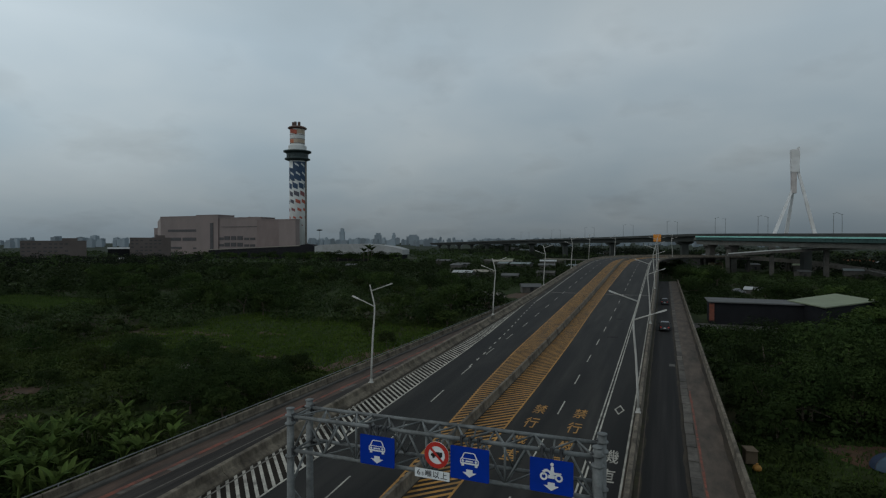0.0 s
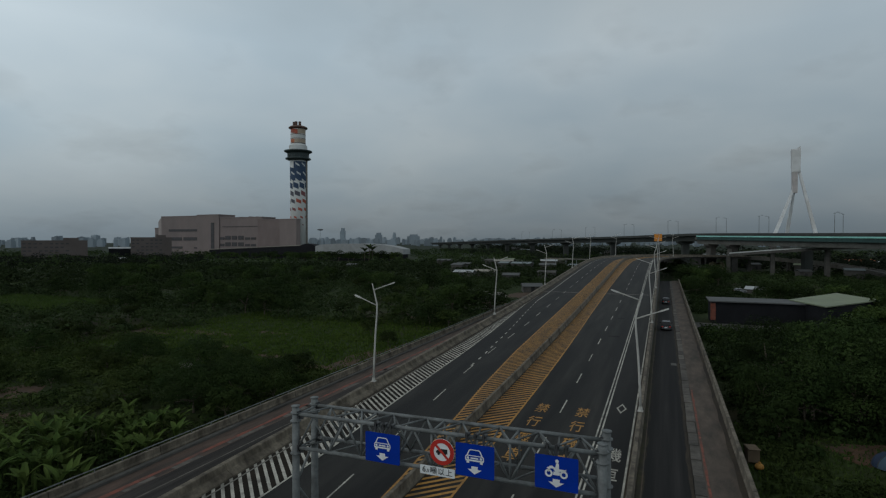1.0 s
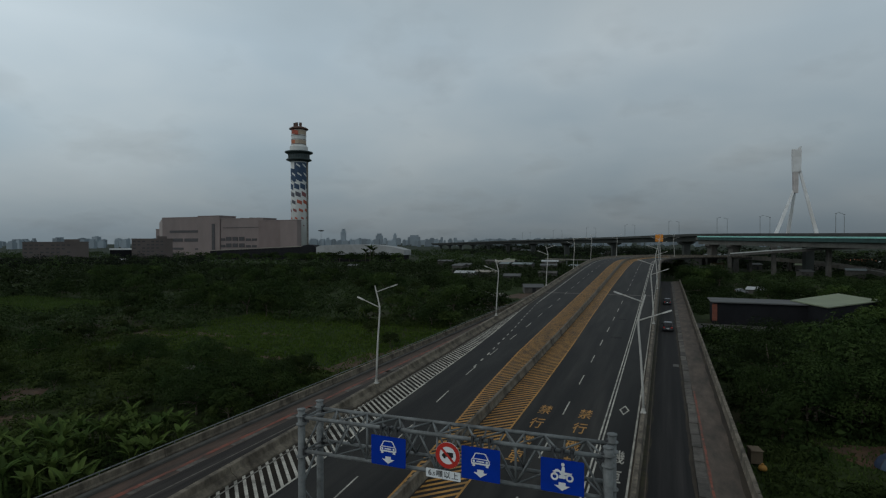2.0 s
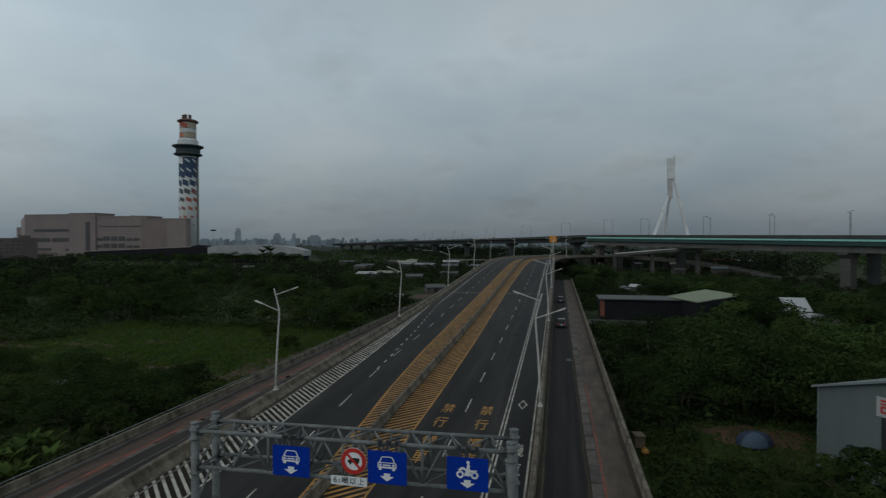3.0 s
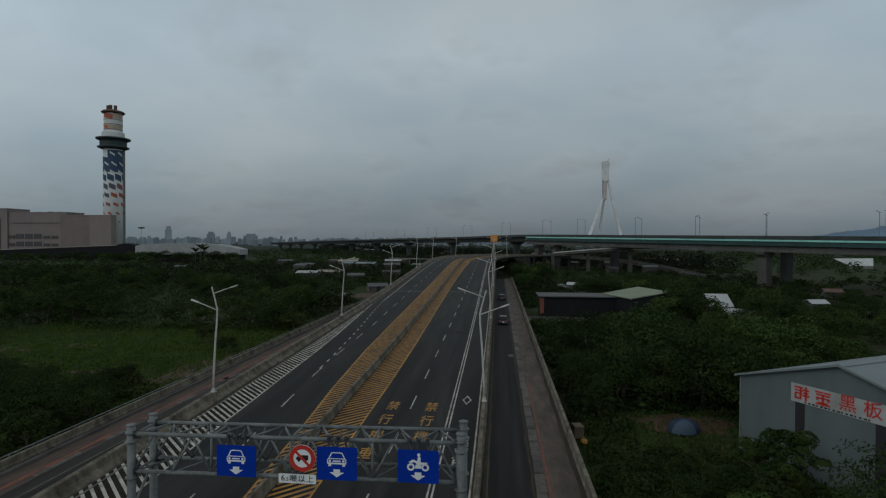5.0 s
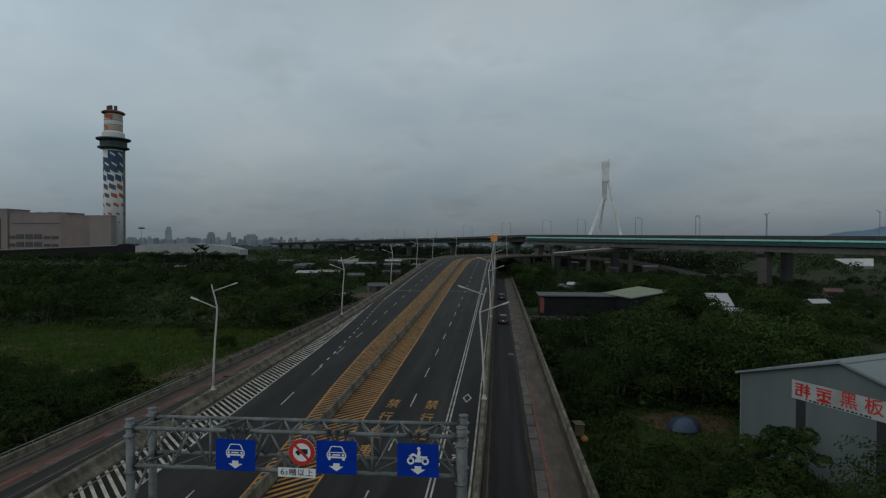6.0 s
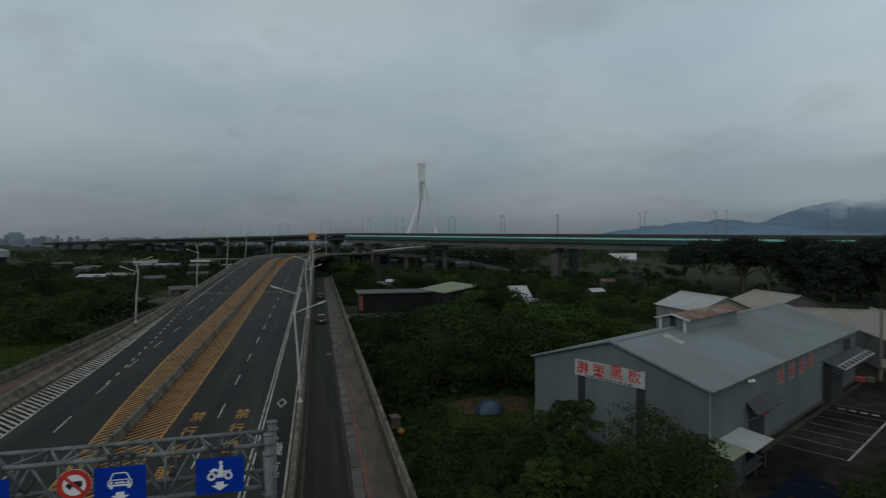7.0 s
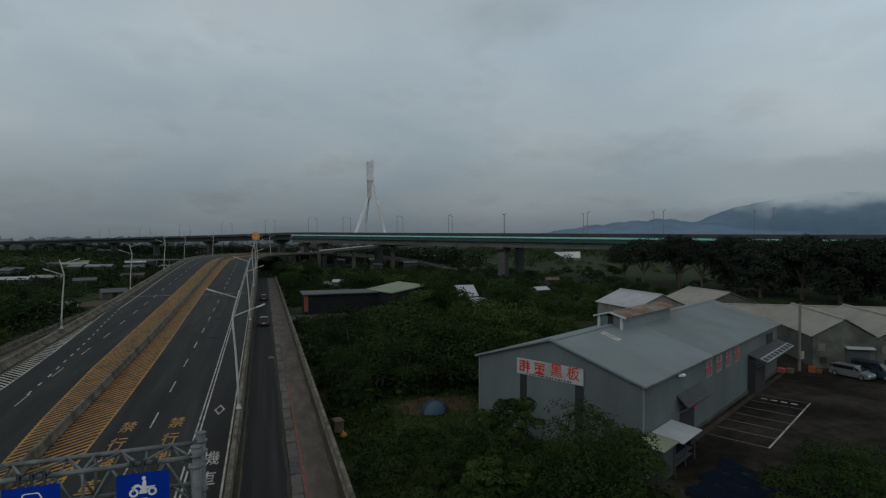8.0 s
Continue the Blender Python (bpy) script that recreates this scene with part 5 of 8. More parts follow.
def low_ramp():
    """A lower ramp that comes down to the flats, with pale kerbs on both edges."""
    r = thing("low_ramp", "low concrete ramp with pale kerbs coming down to the flats", "ramp", pose(70, 350, GZ), kind="structure")
    back = r.matrix_basis.inverted()
    pts = [(20, 366, 6.6), (45, 364, 6.0), (64, 360, 5.0), (79, 347, 3.5), (91, 332, 1.5), (99, 312, -0.5), (103, 296, -1.9)]
    for i, (a, b) in enumerate(zip(pts, pts[1:])):
        a, b = Vector(a), Vector(b)
        n = Vector((-(b - a).y, (b - a).x, 0)).normalized()
        for name, w0, w1, top, low, mat in (("span", -3.2, 3.2, 0.0, -1.2, CONCRETE_DARK), ("kerb", -3.5, -3.2, 0.75, -1.2, CONCRETE_PALE), ("kerb", 3.2, 3.5, 0.75, -1.2, CONCRETE_PALE)):
            m = Mesh().sweep([[q + n * w0 + Vector((0, 0, low)), q + n * w1 + Vector((0, 0, low)), q + n * w1 + Vector((0, 0, top)), q + n * w0 + Vector((0, 0, top))] for q in (a, b)])
            m.v = [tuple(back @ Vector(q)) for q in m.v]
            part(name, m, mat, r)
        if a.z > 2:
            m = Mesh().box((a.x - 0.7, a.y - 1.6, GZ - 1), (a.x + 0.7, a.y + 1.6, a.z - 1.1))
            m.v = [tuple(back @ Vector(q)) for q in m.v]
            part("pier", m, CONCRETE_DARK, r)


low_ramp()


def storage_tanks():
    for x, y in ((25.6, 361), (29.9, 363)):
        t = thing("storage_tank", "cream cylindrical storage tank under the viaduct", "tank", pose(x, y, GZ - 0.2), "tanks under the viaduct")
        part("shell", Mesh().lathe([(0.3, 0.6), (1.9, 0.7), (2.1, 1.2), (2.1, 4.2), (1.7, 4.9), (0.4, 5.2)], 20), TANK_CREAM, t, smooth=True)
        part("cap", Mesh().lathe([(0.45, 5.15), (0.45, 5.45), (0.3, 5.55)], 12), TANK_CREAM, t)
        part("stand", Mesh().lathe([(1.7, 0), (1.7, 0.7)], 16), CONCRETE_DARK, t, "grey concrete stand")


storage_tanks()


def excavator():
    e = thing("excavator", "small worn brown excavator standing on the flats", "excavator", pose(113.5, 204.5, GZ - 0.1, rz=150) @ Matrix.Scale(0.8, 4))
    for y in (-1.1, 0.7):
        track = part("track", Mesh().sweep([[(x, q, z) for x, z in ((-1.6, 0.1), (-1.9, 0.4), (-1.6, 0.75), (1.6, 0.75), (1.9, 0.4), (1.6, 0.1))] for q in (y, y + 0.4)]), TYRE, e, "black track")
        for x in (-1.2, 0.0, 1.2):
            part("roller", Mesh().tube((x, y - 0.04, 0.4), (x, y + 0.44, 0.4), 0.22, sides=10), DARK_STEEL, track)
    part("body", Mesh().box((-1.9, -1.1, 0.85), (1.0, 1.1, 1.8), inset=0.12), STACK_BROWN, e)
    cab = part("cab", Mesh().box((-0.2, 0.1, 1.8), (1.0, 1.05, 2.8), inset=0.1), STACK_BROWN, e)
    part("window", Mesh().box((1.0, 0.2, 1.95), (1.03, 0.95, 2.6)), GLASS_DARK, cab)
    part("boom", Mesh().path([(0.9, -0.3, 1.6), (2.2, -0.3, 4.2), (4.0, -0.3, 4.6)], [0.22, 0.24, 0.16], 6), STACK_BROWN, e)
    part("arm", Mesh().path([(3.9, -0.3, 4.7), (5.0, -0.3, 2.2)], [0.18, 0.12], 6), STACK_BROWN, e)
    part("bucket", Mesh().sweep([[(x, y, z) for x, z in ((4.7, 2.2), (5.3, 2.2), (5.4, 1.4), (4.9, 1.1), (4.4, 1.4))] for y in (-0.75, 0.15)]), DARK_STEEL, e)


excavator()


def field_pole():
    p = thing("field_pole", "thin grey utility pole on the flats", "pole", pose(151, 168.7, GZ - 0.2))
    part("shaft", Mesh().tube((0, 0, -0.5), (0, 0, 12.5), 0.17, 0.11, 10), LAMP_FAR, p)
    part("crossarm", Mesh().box((-0.9, -0.05, 11.6), (0.9, 0.05, 11.72)), LAMP_FAR, p)


field_pole()


def viaduct_lamp():
    top = thing("viaduct_lamp", "slim grey street lamp on the far viaduct", "street lamp", Matrix.Translation(along(-200, -7, top_far(-200))), "lamps on the far viaduct")
    part("pole", Mesh().path([(0, 0, -0.9), (0, 0, 8.2), (0.2, 0, 9.4)], [0.16, 0.12, 0.09], 8), LAMP_FAR, top)
    part("arm", Mesh().path([(0.2, 0, 9.4), (1.6, 0, 9.9)], [0.08, 0.07], 6), LAMP_FAR, top)
    part("lamp_head", Mesh().box((1.3, -0.2, 9.75), (2.5, 0.2, 10.0), inset=0.1), LAMP_FAR, top)
    part("lamp_box", Mesh().box((-0.4, -0.2, 9.2), (0.25, 0.2, 9.5), inset=0.1), LAMP_FAR, top)
    return top


VL = viaduct_lamp()
for t in (-160, -120, -71, -32, 1, 45, 80, 118, 165, 200, 250, 310, 380, 460, 560):
    for o in (-7.2, -20.8):
        copy_thing(VL, Matrix.Translation(along(t + (4 if o < -10 else -4), o, top_far(t))) @ Matrix.Rotation(math.atan2(VN.y, VN.x) + (math.pi if o > -10 else 0), 4, "Z"))


def build_pylon():
    top = thing("bridge_pylon", "tall white cable-stayed bridge pylon with splayed legs", "pylon", pose(148.4, 800, GZ))
    h0, h1, h2 = 26, 79, 130
    part("shaft", Mesh().sweep([[(-a, -b, z), (a, -b, z), (a, b, z), (-a, b, z)] for z, a, b in ((h1 + 24, 3.9, 3.6), (h1 + 25, 4.4, 3.8), (h2 - 4, 4.8, 4.0), (h2, 4.8, 4.0))]), PYLON_WHITE, top)
    part("lower_shaft", Mesh().sweep([[(-a - 1.0, -b, z), (a - 1.0, -b, z), (a - 1.0, b, z), (-a - 1.0, b, z)] for z, a, b in ((h1 - 2, 2.7, 3.0), (h1 + 24.2, 2.9, 3.2))]), PYLON_STAIN, top, "brown-stained lower shaft")
    part("cap", Mesh().sweep([[(x * 4.6, y * 3.6, h2 + z) for x, y in ((-1, -1), (1, -1), (1, 1), (-1, 1))] for z in (0, 1.4)]).sweep([[(0.5, -3, h2 + 1.4), (4.6, -3, h2 + 1.4), (4.6, -3, h2 + 4.6), (3.6, -3, h2 + 4.6)], [(0.5, 3, h2 + 1.4), (4.6, 3, h2 + 1.4), (4.6, 3, h2 + 4.6), (3.6, 3, h2 + 4.6)]]), PYLON_WHITE, top)
    for x, y, join_z, jx in ((-23.3, -10, h1 + 2, -2.6), (-6.6, 12, h1 + 2, -1.2), (20.2, -8, h1 + 26, 3.4)):
        part("leg", Mesh().sweep([[(cx - r, cy - r, z), (cx + r, cy - r, z), (cx + r, cy + r, z), (cx - r, cy + r, z)] for z, cx, cy, r in ((h0 - 7, x * 1.1, y * 1.1, 2.1), (h0, x, y, 1.9), (join_z, jx, y * 0.09, 1.35))]), PYLON_WHITE, top)
        part("foot", Mesh().box((x * 1.1 - 3.5, y * 1.1 - 3.5, -2), (x * 1.1 + 3.5, y * 1.1 + 3.5, h0 - 6.8)), CONCRETE_DARK, top, "dark concrete foot")
    part("crossbeam", Mesh().box((-19, -4, h0 - 2), (17, 2, h0)), PYLON_WHITE, top)
    part("girder", Mesh().sweep([[(x, y - 8, 21), (x, y + 8, 21), (x, y + 8, 24), (x, y - 8, 24)] for x, y in ((-138, 27), (0, 0), (220, -60))]), CONCRETE_DARK, top)


build_pylon()


def build_stack():
    """The plant's chimney: shaft with lozenges, round gallery, narrower head with flues."""
    top = thing("chimney_stack", "tall white chimney with navy and red lozenges and a round gallery", "chimney", pose(-393.5, 520, GZ) @ Matrix.Diagonal((0.82, 0.82, 1, 1)))
    r = 11.2
    part("shaft", Mesh().lathe([(r, 0), (r, 110)], 48), STACK_WHITE, top, smooth=True)
    part("gallery", Mesh().lathe([(r + 0.2, 109.4), (15.0, 110.4), (17.4, 111.2), (17.4, 112.2), (14.6, 113.0), (14.6, 117.6), (16.2, 118.6), (19.0, 119.6), (19.2, 120.8), (12.5, 121.4)], 48), STACK_GREEN, top, "dark green-grey round gallery")
    for k in range(24):
        a = k * math.tau / 24
        part("gallery_mullion", Mesh().tube((14.7 * math.cos(a), 14.7 * math.sin(a), 113), (14.7 * math.cos(a), 14.7 * math.sin(a), 117.5), 0.18, sides=5), PLANT_DARK, top)
    part("head", Mesh().lathe([(12.6, 121), (12.4, 126.5), (11.6, 127.2), (10.4, 127.6), (10.2, 128.2), (10.2, 146)], 48), STACK_WHITE, top, "stained white upper drum")
    for z in (129.0, 134.2, 139.0):
        part("band", Mesh().lathe([(10.25, z), (10.42, z + 0.1), (10.42, z + 0.5), (10.25, z + 0.6)], 48), STACK_BROWN, top, "brown band")
    face = math.atan2(-520, 393.5)

    def patch(name, a0, a1, z0, z1, skew, mat, label="", out=0.12, base=r):
        """A slanting painted patch on the round shell, a0 to a1 degrees from the side that faces the road."""
        sec = []
        steps = max(5, int((a1 - a0) / 6))
        for k in range(steps + 1):
            f = k / steps
            a = face + radians(a0 + (a1 - a0) * f)
            dz = skew * (0.5 - f)
            sec.append([((base + o) * math.cos(a), (base + o) * math.sin(a), z + dz) for o, z in ((0.02, z0), (out, z0), (out, z1), (0.02, z1))])
        part(name, Mesh().sweep(sec), mat, top, label)

    patch("head_patch", -70, -4, 140.2, 145.2, 2.0, STACK_RED, "orange paint patch", base=10.2)
    patch("head_patch", -4, 75, 140.2, 145.2, 0.0, STACK_CREAM, "cream paint patch", base=10.2)
    patch("head_patch", -80, -30, 129.8, 133.8, 0.6, STACK_RUST, "faded orange patch", base=10.2)
    patch("head_patch", -30, 75, 129.8, 133.8, 0.0, STACK_CREAM, "cream paint patch", base=10.2)
    part("crown", Mesh().lathe([(10.2, 145.5), (12.9, 146.6), (13.1, 147.4), (11.2, 148.6), (8.2, 149.4)], 48), STACK_BROWN, top, "dark brown crown rim")
    for x, y in ((-4.5, -3), (0.5, -5), (4.5, -2), (0, 4)):
        part("flue", Mesh().tube((x, y, 148), (x, y, 154), 1.9, sides=16), STACK_BROWN, top, "brown flue")
    part("riser_pipe", Mesh().tube((r * 0.99 * math.cos(face + 1.28), r * 0.99 * math.sin(face + 1.28), 0), (r * 0.99 * math.cos(face + 1.28), r * 0.99 * math.sin(face + 1.28), 109), 2.0, sides=12), CONCRETE_PALE, top, "grey riser pipe")
    # a navy field broken by white slashes, then rows of lozenges that shrink and turn red on the way down
    patch("navy_field", -34, 95, 86.0, 108.2, 0.0, STACK_BLUE, "navy painted field")
    patch("navy_field", -95, -34, 86.0, 101.5, 2.4, STACK_BLUE, "navy painted field")
    for row, z in enumerate((104.6, 94.4, 86.2)):
        for col in range(-2, 4):
            c = 45 * col - 6 + 9 * (row % 2)
            if abs(c) < 90 and not (row == 0 and c < -20):
                patch("white_slash", c - 14, c + 14, z - 1.0, z + 1.0, 3.0, STACK_WHITE, "white slash", 0.2)
    for row, (z, tall, half) in enumerate(((80.6, 3.0, 19.5), (71.6, 2.5, 19.0), (62.8, 2.0, 17.5), (53.4, 1.55, 14.5), (44.4, 1.05, 10.0), (35.8, 0.55, 5.0))):
        for col in range(-2, 4):
            c = 45 * col - 18 + 10 * row
            if abs(c) > 88:
                continue
            paint = (STACK_BLUE, STACK_SLATE if c < 25 else STACK_RUSTRED, STACK_SLATE if c < -25 else STACK_RED, STACK_RUSTRED if c < -30 else STACK_RED, STACK_RED, STACK_RUSTRED)[row]
            patch("lozenge", c - half, c + half, z - tall, z + tall, 2.4 * half / 19, paint)


build_stack()


def build_plant():
    """The plant block: stepped boxes with recessed dark bands."""
    top = thing("incinerator_hall", "large pinkish-brown panelled industrial hall with dark window bands", "industrial building", pose(-510, 520, GZ))

    def block(name, x0, x1, y0, y1, h, mat=PLANT_WALL, label=""):
        m = Mesh().box((x0, y0, 0), (x1, y1, h))
        m.box((x0 - 0.3, y0 - 0.3, h - 0.2), (x1 + 0.3, y1 + 0.3, h + 0.8))
        return part(name, m, mat, top, label)

    block("wing", -124, -110, 9.5, 34, 34)
    a = block("west_block", -101, -37.5, 0, 30, 48.5)
    b = block("tower_block", -37.5, -1.8, -1.5, 26, 49.5)
    c = block("long_block", -1.8, 64, 0, 24, 45.5)
    d = block("east_block", 64, 104, -8, 12, 42, PLANT_EAST, "slightly darker panelled block")
    block("east_wing", 104, 127, -18, -10.5, 41.5)
    part("foot_band", Mesh().box((66, -8.4, 8), (103, -7.9, 9)), PLANT_DARK, d, "dark foot band")
    for z, tall, x0, x1 in ((29.3, 3.0, -87.5, -38.5), (17.8, 4.2, -88, -65), (17.8, 4.2, -62, -38.5), (7.6, 2.6, -86, -64), (7.6, 1.8, -44, -39), (1.0, 2.0, -100, -60)):
        part("window_band", Mesh().box((x0, -0.5, z), (x1, 0.4, z + tall)), PLANT_DARK, a, "dark window band")
    part("slot", Mesh().box((-14.5, -2.0, 3), (-9.5, -1.3, 40)), PLANT_DARK, b, "dark vertical slot")
    for x0, x1, tall in ((-1, 5.6, 3.2), (7.1, 15.3, 4.8), (17.3, 25.4, 4.8), (27.4, 35.6, 4.8), (38.2, 45.4, 2.8), (47.2, 54.4, 2.8)):
        for z in (10.8, 18.8):
            part("window", Mesh().box((x0, -0.5, z), (x1, 0.4, z + tall)), PLANT_DARK, c)
    part("wall_ledge", Mesh().box((2, -0.5, 34.6), (60, 0.3, 35.2)), PLANT_DARK, c, "thin dark ledge line")
    for x, w, h in ((8, 3, 0.7), (24, 4, 0.6), (38, 3, 0.8), (49, 3, 0.6)):
        part("roof_unit", Mesh().box((x, 6, 44), (x + w, 14, 46.3 + h)), CITY_NEAR, top)
    part("west_end", Mesh().sweep([[(-101, 0.2, 0), (-101, 0.2, 48.4), (-101, 30, 48.4), (-101, 30, 0)], [(-117, 9, 0), (-117, 9, 43), (-117, 30, 43), (-117, 30, 0)]]), PLANT_PALE, top, "paler splayed end wall")
    part("louvre", Mesh().box((-122, 8.9, 18), (-112, 9.4, 20)).box((-122, 8.9, 24), (-112, 9.4, 26)), PLANT_DARK, top)


build_plant()


def arched_hall():
    top = thing("arched_hall", "long low hall with a grey arched roof", "hall", pose(-255, 420, GZ))
    sec = [(-44, 6), (-44, 12.8), (-38, 14.2), (-20, 15), (5, 15.1), (22, 14.4), (36, 12.8), (46, 10.4), (46, 6)]
    part("roof", Mesh().sweep([[(x, y, z) for x, z in sec] for y in (0, 14)]), ARCH_ROOF, top, smooth=False)
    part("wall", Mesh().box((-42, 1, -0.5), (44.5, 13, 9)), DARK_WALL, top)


def dark_arch_roof():
    top = thing("dark_low_shed", "long low dark shed with a pale roof edge", "shed", pose(-376, 440, GZ))
    x0, x1, z0, z1 = -72, 46, 8.6, 13.4
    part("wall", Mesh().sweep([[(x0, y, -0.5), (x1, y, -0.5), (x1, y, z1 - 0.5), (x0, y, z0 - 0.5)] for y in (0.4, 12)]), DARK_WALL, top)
    part("roof_edge", Mesh().sweep([[(x0 - 1, y, z0 - 0.5), (x1 + 1, y, z1 - 0.5), (x1 + 1, y, z1 + 0.25), (x0 - 1, y, z0 + 0.25)] for y in (0, 12.4)]), CREAM_ROOF, top, "pale roof edge")
    dome = [(45, 0), (45, 12.4), (48, 14.0), (54, 14.8), (60, 14.0), (65, 11.4), (68, 8.0), (68, 0)]
    part("dome", Mesh().sweep([[(x, y, z) for x, z in dome] for y in (-1, 9)]), DARK_WALL, top, "dark rounded end")


def high_mast():
    m = thing("high_mast_light", "tall thin mast with a dark ring of lamps", "mast", pose(-300.5, 430, GZ))
    part("mast", Mesh().tube((0, 0, -0.5), (0, 0, 28), 0.22, 0.12, 8), LAMP_FAR, m)
    part("lamp_ring", Mesh().lathe([(0.6, 27.2), (2.6, 27.5), (2.8, 28.2), (0.6, 28.7)], 14), DARK_STEEL, m, "dark ring of lamps")


high_mast()


arched_hall()
dark_arch_roof()


def sheds_left():
    """Low blocks and roofs along the far edge of the scrub."""
    spots = ((-522, 330, 50, 14, 17.5, 57), (-474, 392, 36, 10, 20.5, 51))
    for k, (x, y, w, d, h, turn) in enumerate(spots):
        top = thing("low_block", "low pinkish-brown concrete block with dark windows", "building", pose(x, y, GZ, rz=turn), "low blocks beside the plant")
        part("wall", Mesh().box((-w / 2, 0, -0.5), (w / 2, d, h)), CITY_NEAR, top)
        part("roof", Mesh().box((-w / 2 - 0.3, -0.3, h), (w / 2 + 0.3, d + 0.3, h + 0.6)).box((w * 0.12, 3, h + 0.5), (w * 0.36, 9, h + 3.0)), CITY_NEAR, top)
        for j in range(int(w / 4)):
            for f in range(max(1, int(h / 3.4))):
                if (3 * j + 2 * f + k) % 5 and j < int(w / 4) * 0.75:
                    part("window", Mesh().box((-w / 2 + 1 + 4 * j, -0.12, 1.2 + 3.3 * f), (-w / 2 + 3.4 + 4 * j, 0.1, 2.4 + 3.3 * f)), PLANT_DARK, top)
    w = thing("long_white_shed", "long low shed with a white roof", "shed", pose(-518, 393, GZ, rz=52))
    part("roof", Mesh().sweep([[(x, -4, 10), (x, 0, 11.2), (x, 4, 10), (x, 4, 9.6), (x, -4, 9.6)] for x in (-11.5, 11.5)]), WHITE_ROOF, w)
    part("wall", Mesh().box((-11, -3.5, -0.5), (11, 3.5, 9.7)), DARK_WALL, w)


sheds_left()


def skyline():
    """Distant city blocks, each an own thing, over a wide arc."""
    rnd = random.Random(5)
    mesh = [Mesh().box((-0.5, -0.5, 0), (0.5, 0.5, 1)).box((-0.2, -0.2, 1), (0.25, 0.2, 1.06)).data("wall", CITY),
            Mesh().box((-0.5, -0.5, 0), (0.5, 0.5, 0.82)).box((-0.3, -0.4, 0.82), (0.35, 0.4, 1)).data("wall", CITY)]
    for k in range(380):
        a = radians(rnd.uniform(-62, 22))
        d = rnd.uniform(1700, 3000)
        w, h = rnd.uniform(8, 22), rnd.choice([5, 7, 9, 11, 13, 16]) * rnd.uniform(0.7, 1.15)
        if rnd.random() < 0.07:
            h *= 1.35
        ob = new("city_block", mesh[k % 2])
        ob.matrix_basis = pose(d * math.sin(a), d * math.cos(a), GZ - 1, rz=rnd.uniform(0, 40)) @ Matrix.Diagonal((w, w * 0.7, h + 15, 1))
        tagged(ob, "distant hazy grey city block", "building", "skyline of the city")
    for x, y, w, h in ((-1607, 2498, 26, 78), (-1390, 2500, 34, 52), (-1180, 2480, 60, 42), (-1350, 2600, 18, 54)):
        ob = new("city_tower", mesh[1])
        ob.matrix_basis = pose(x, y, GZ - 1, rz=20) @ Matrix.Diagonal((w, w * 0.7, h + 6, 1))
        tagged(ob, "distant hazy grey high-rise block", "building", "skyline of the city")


skyline()


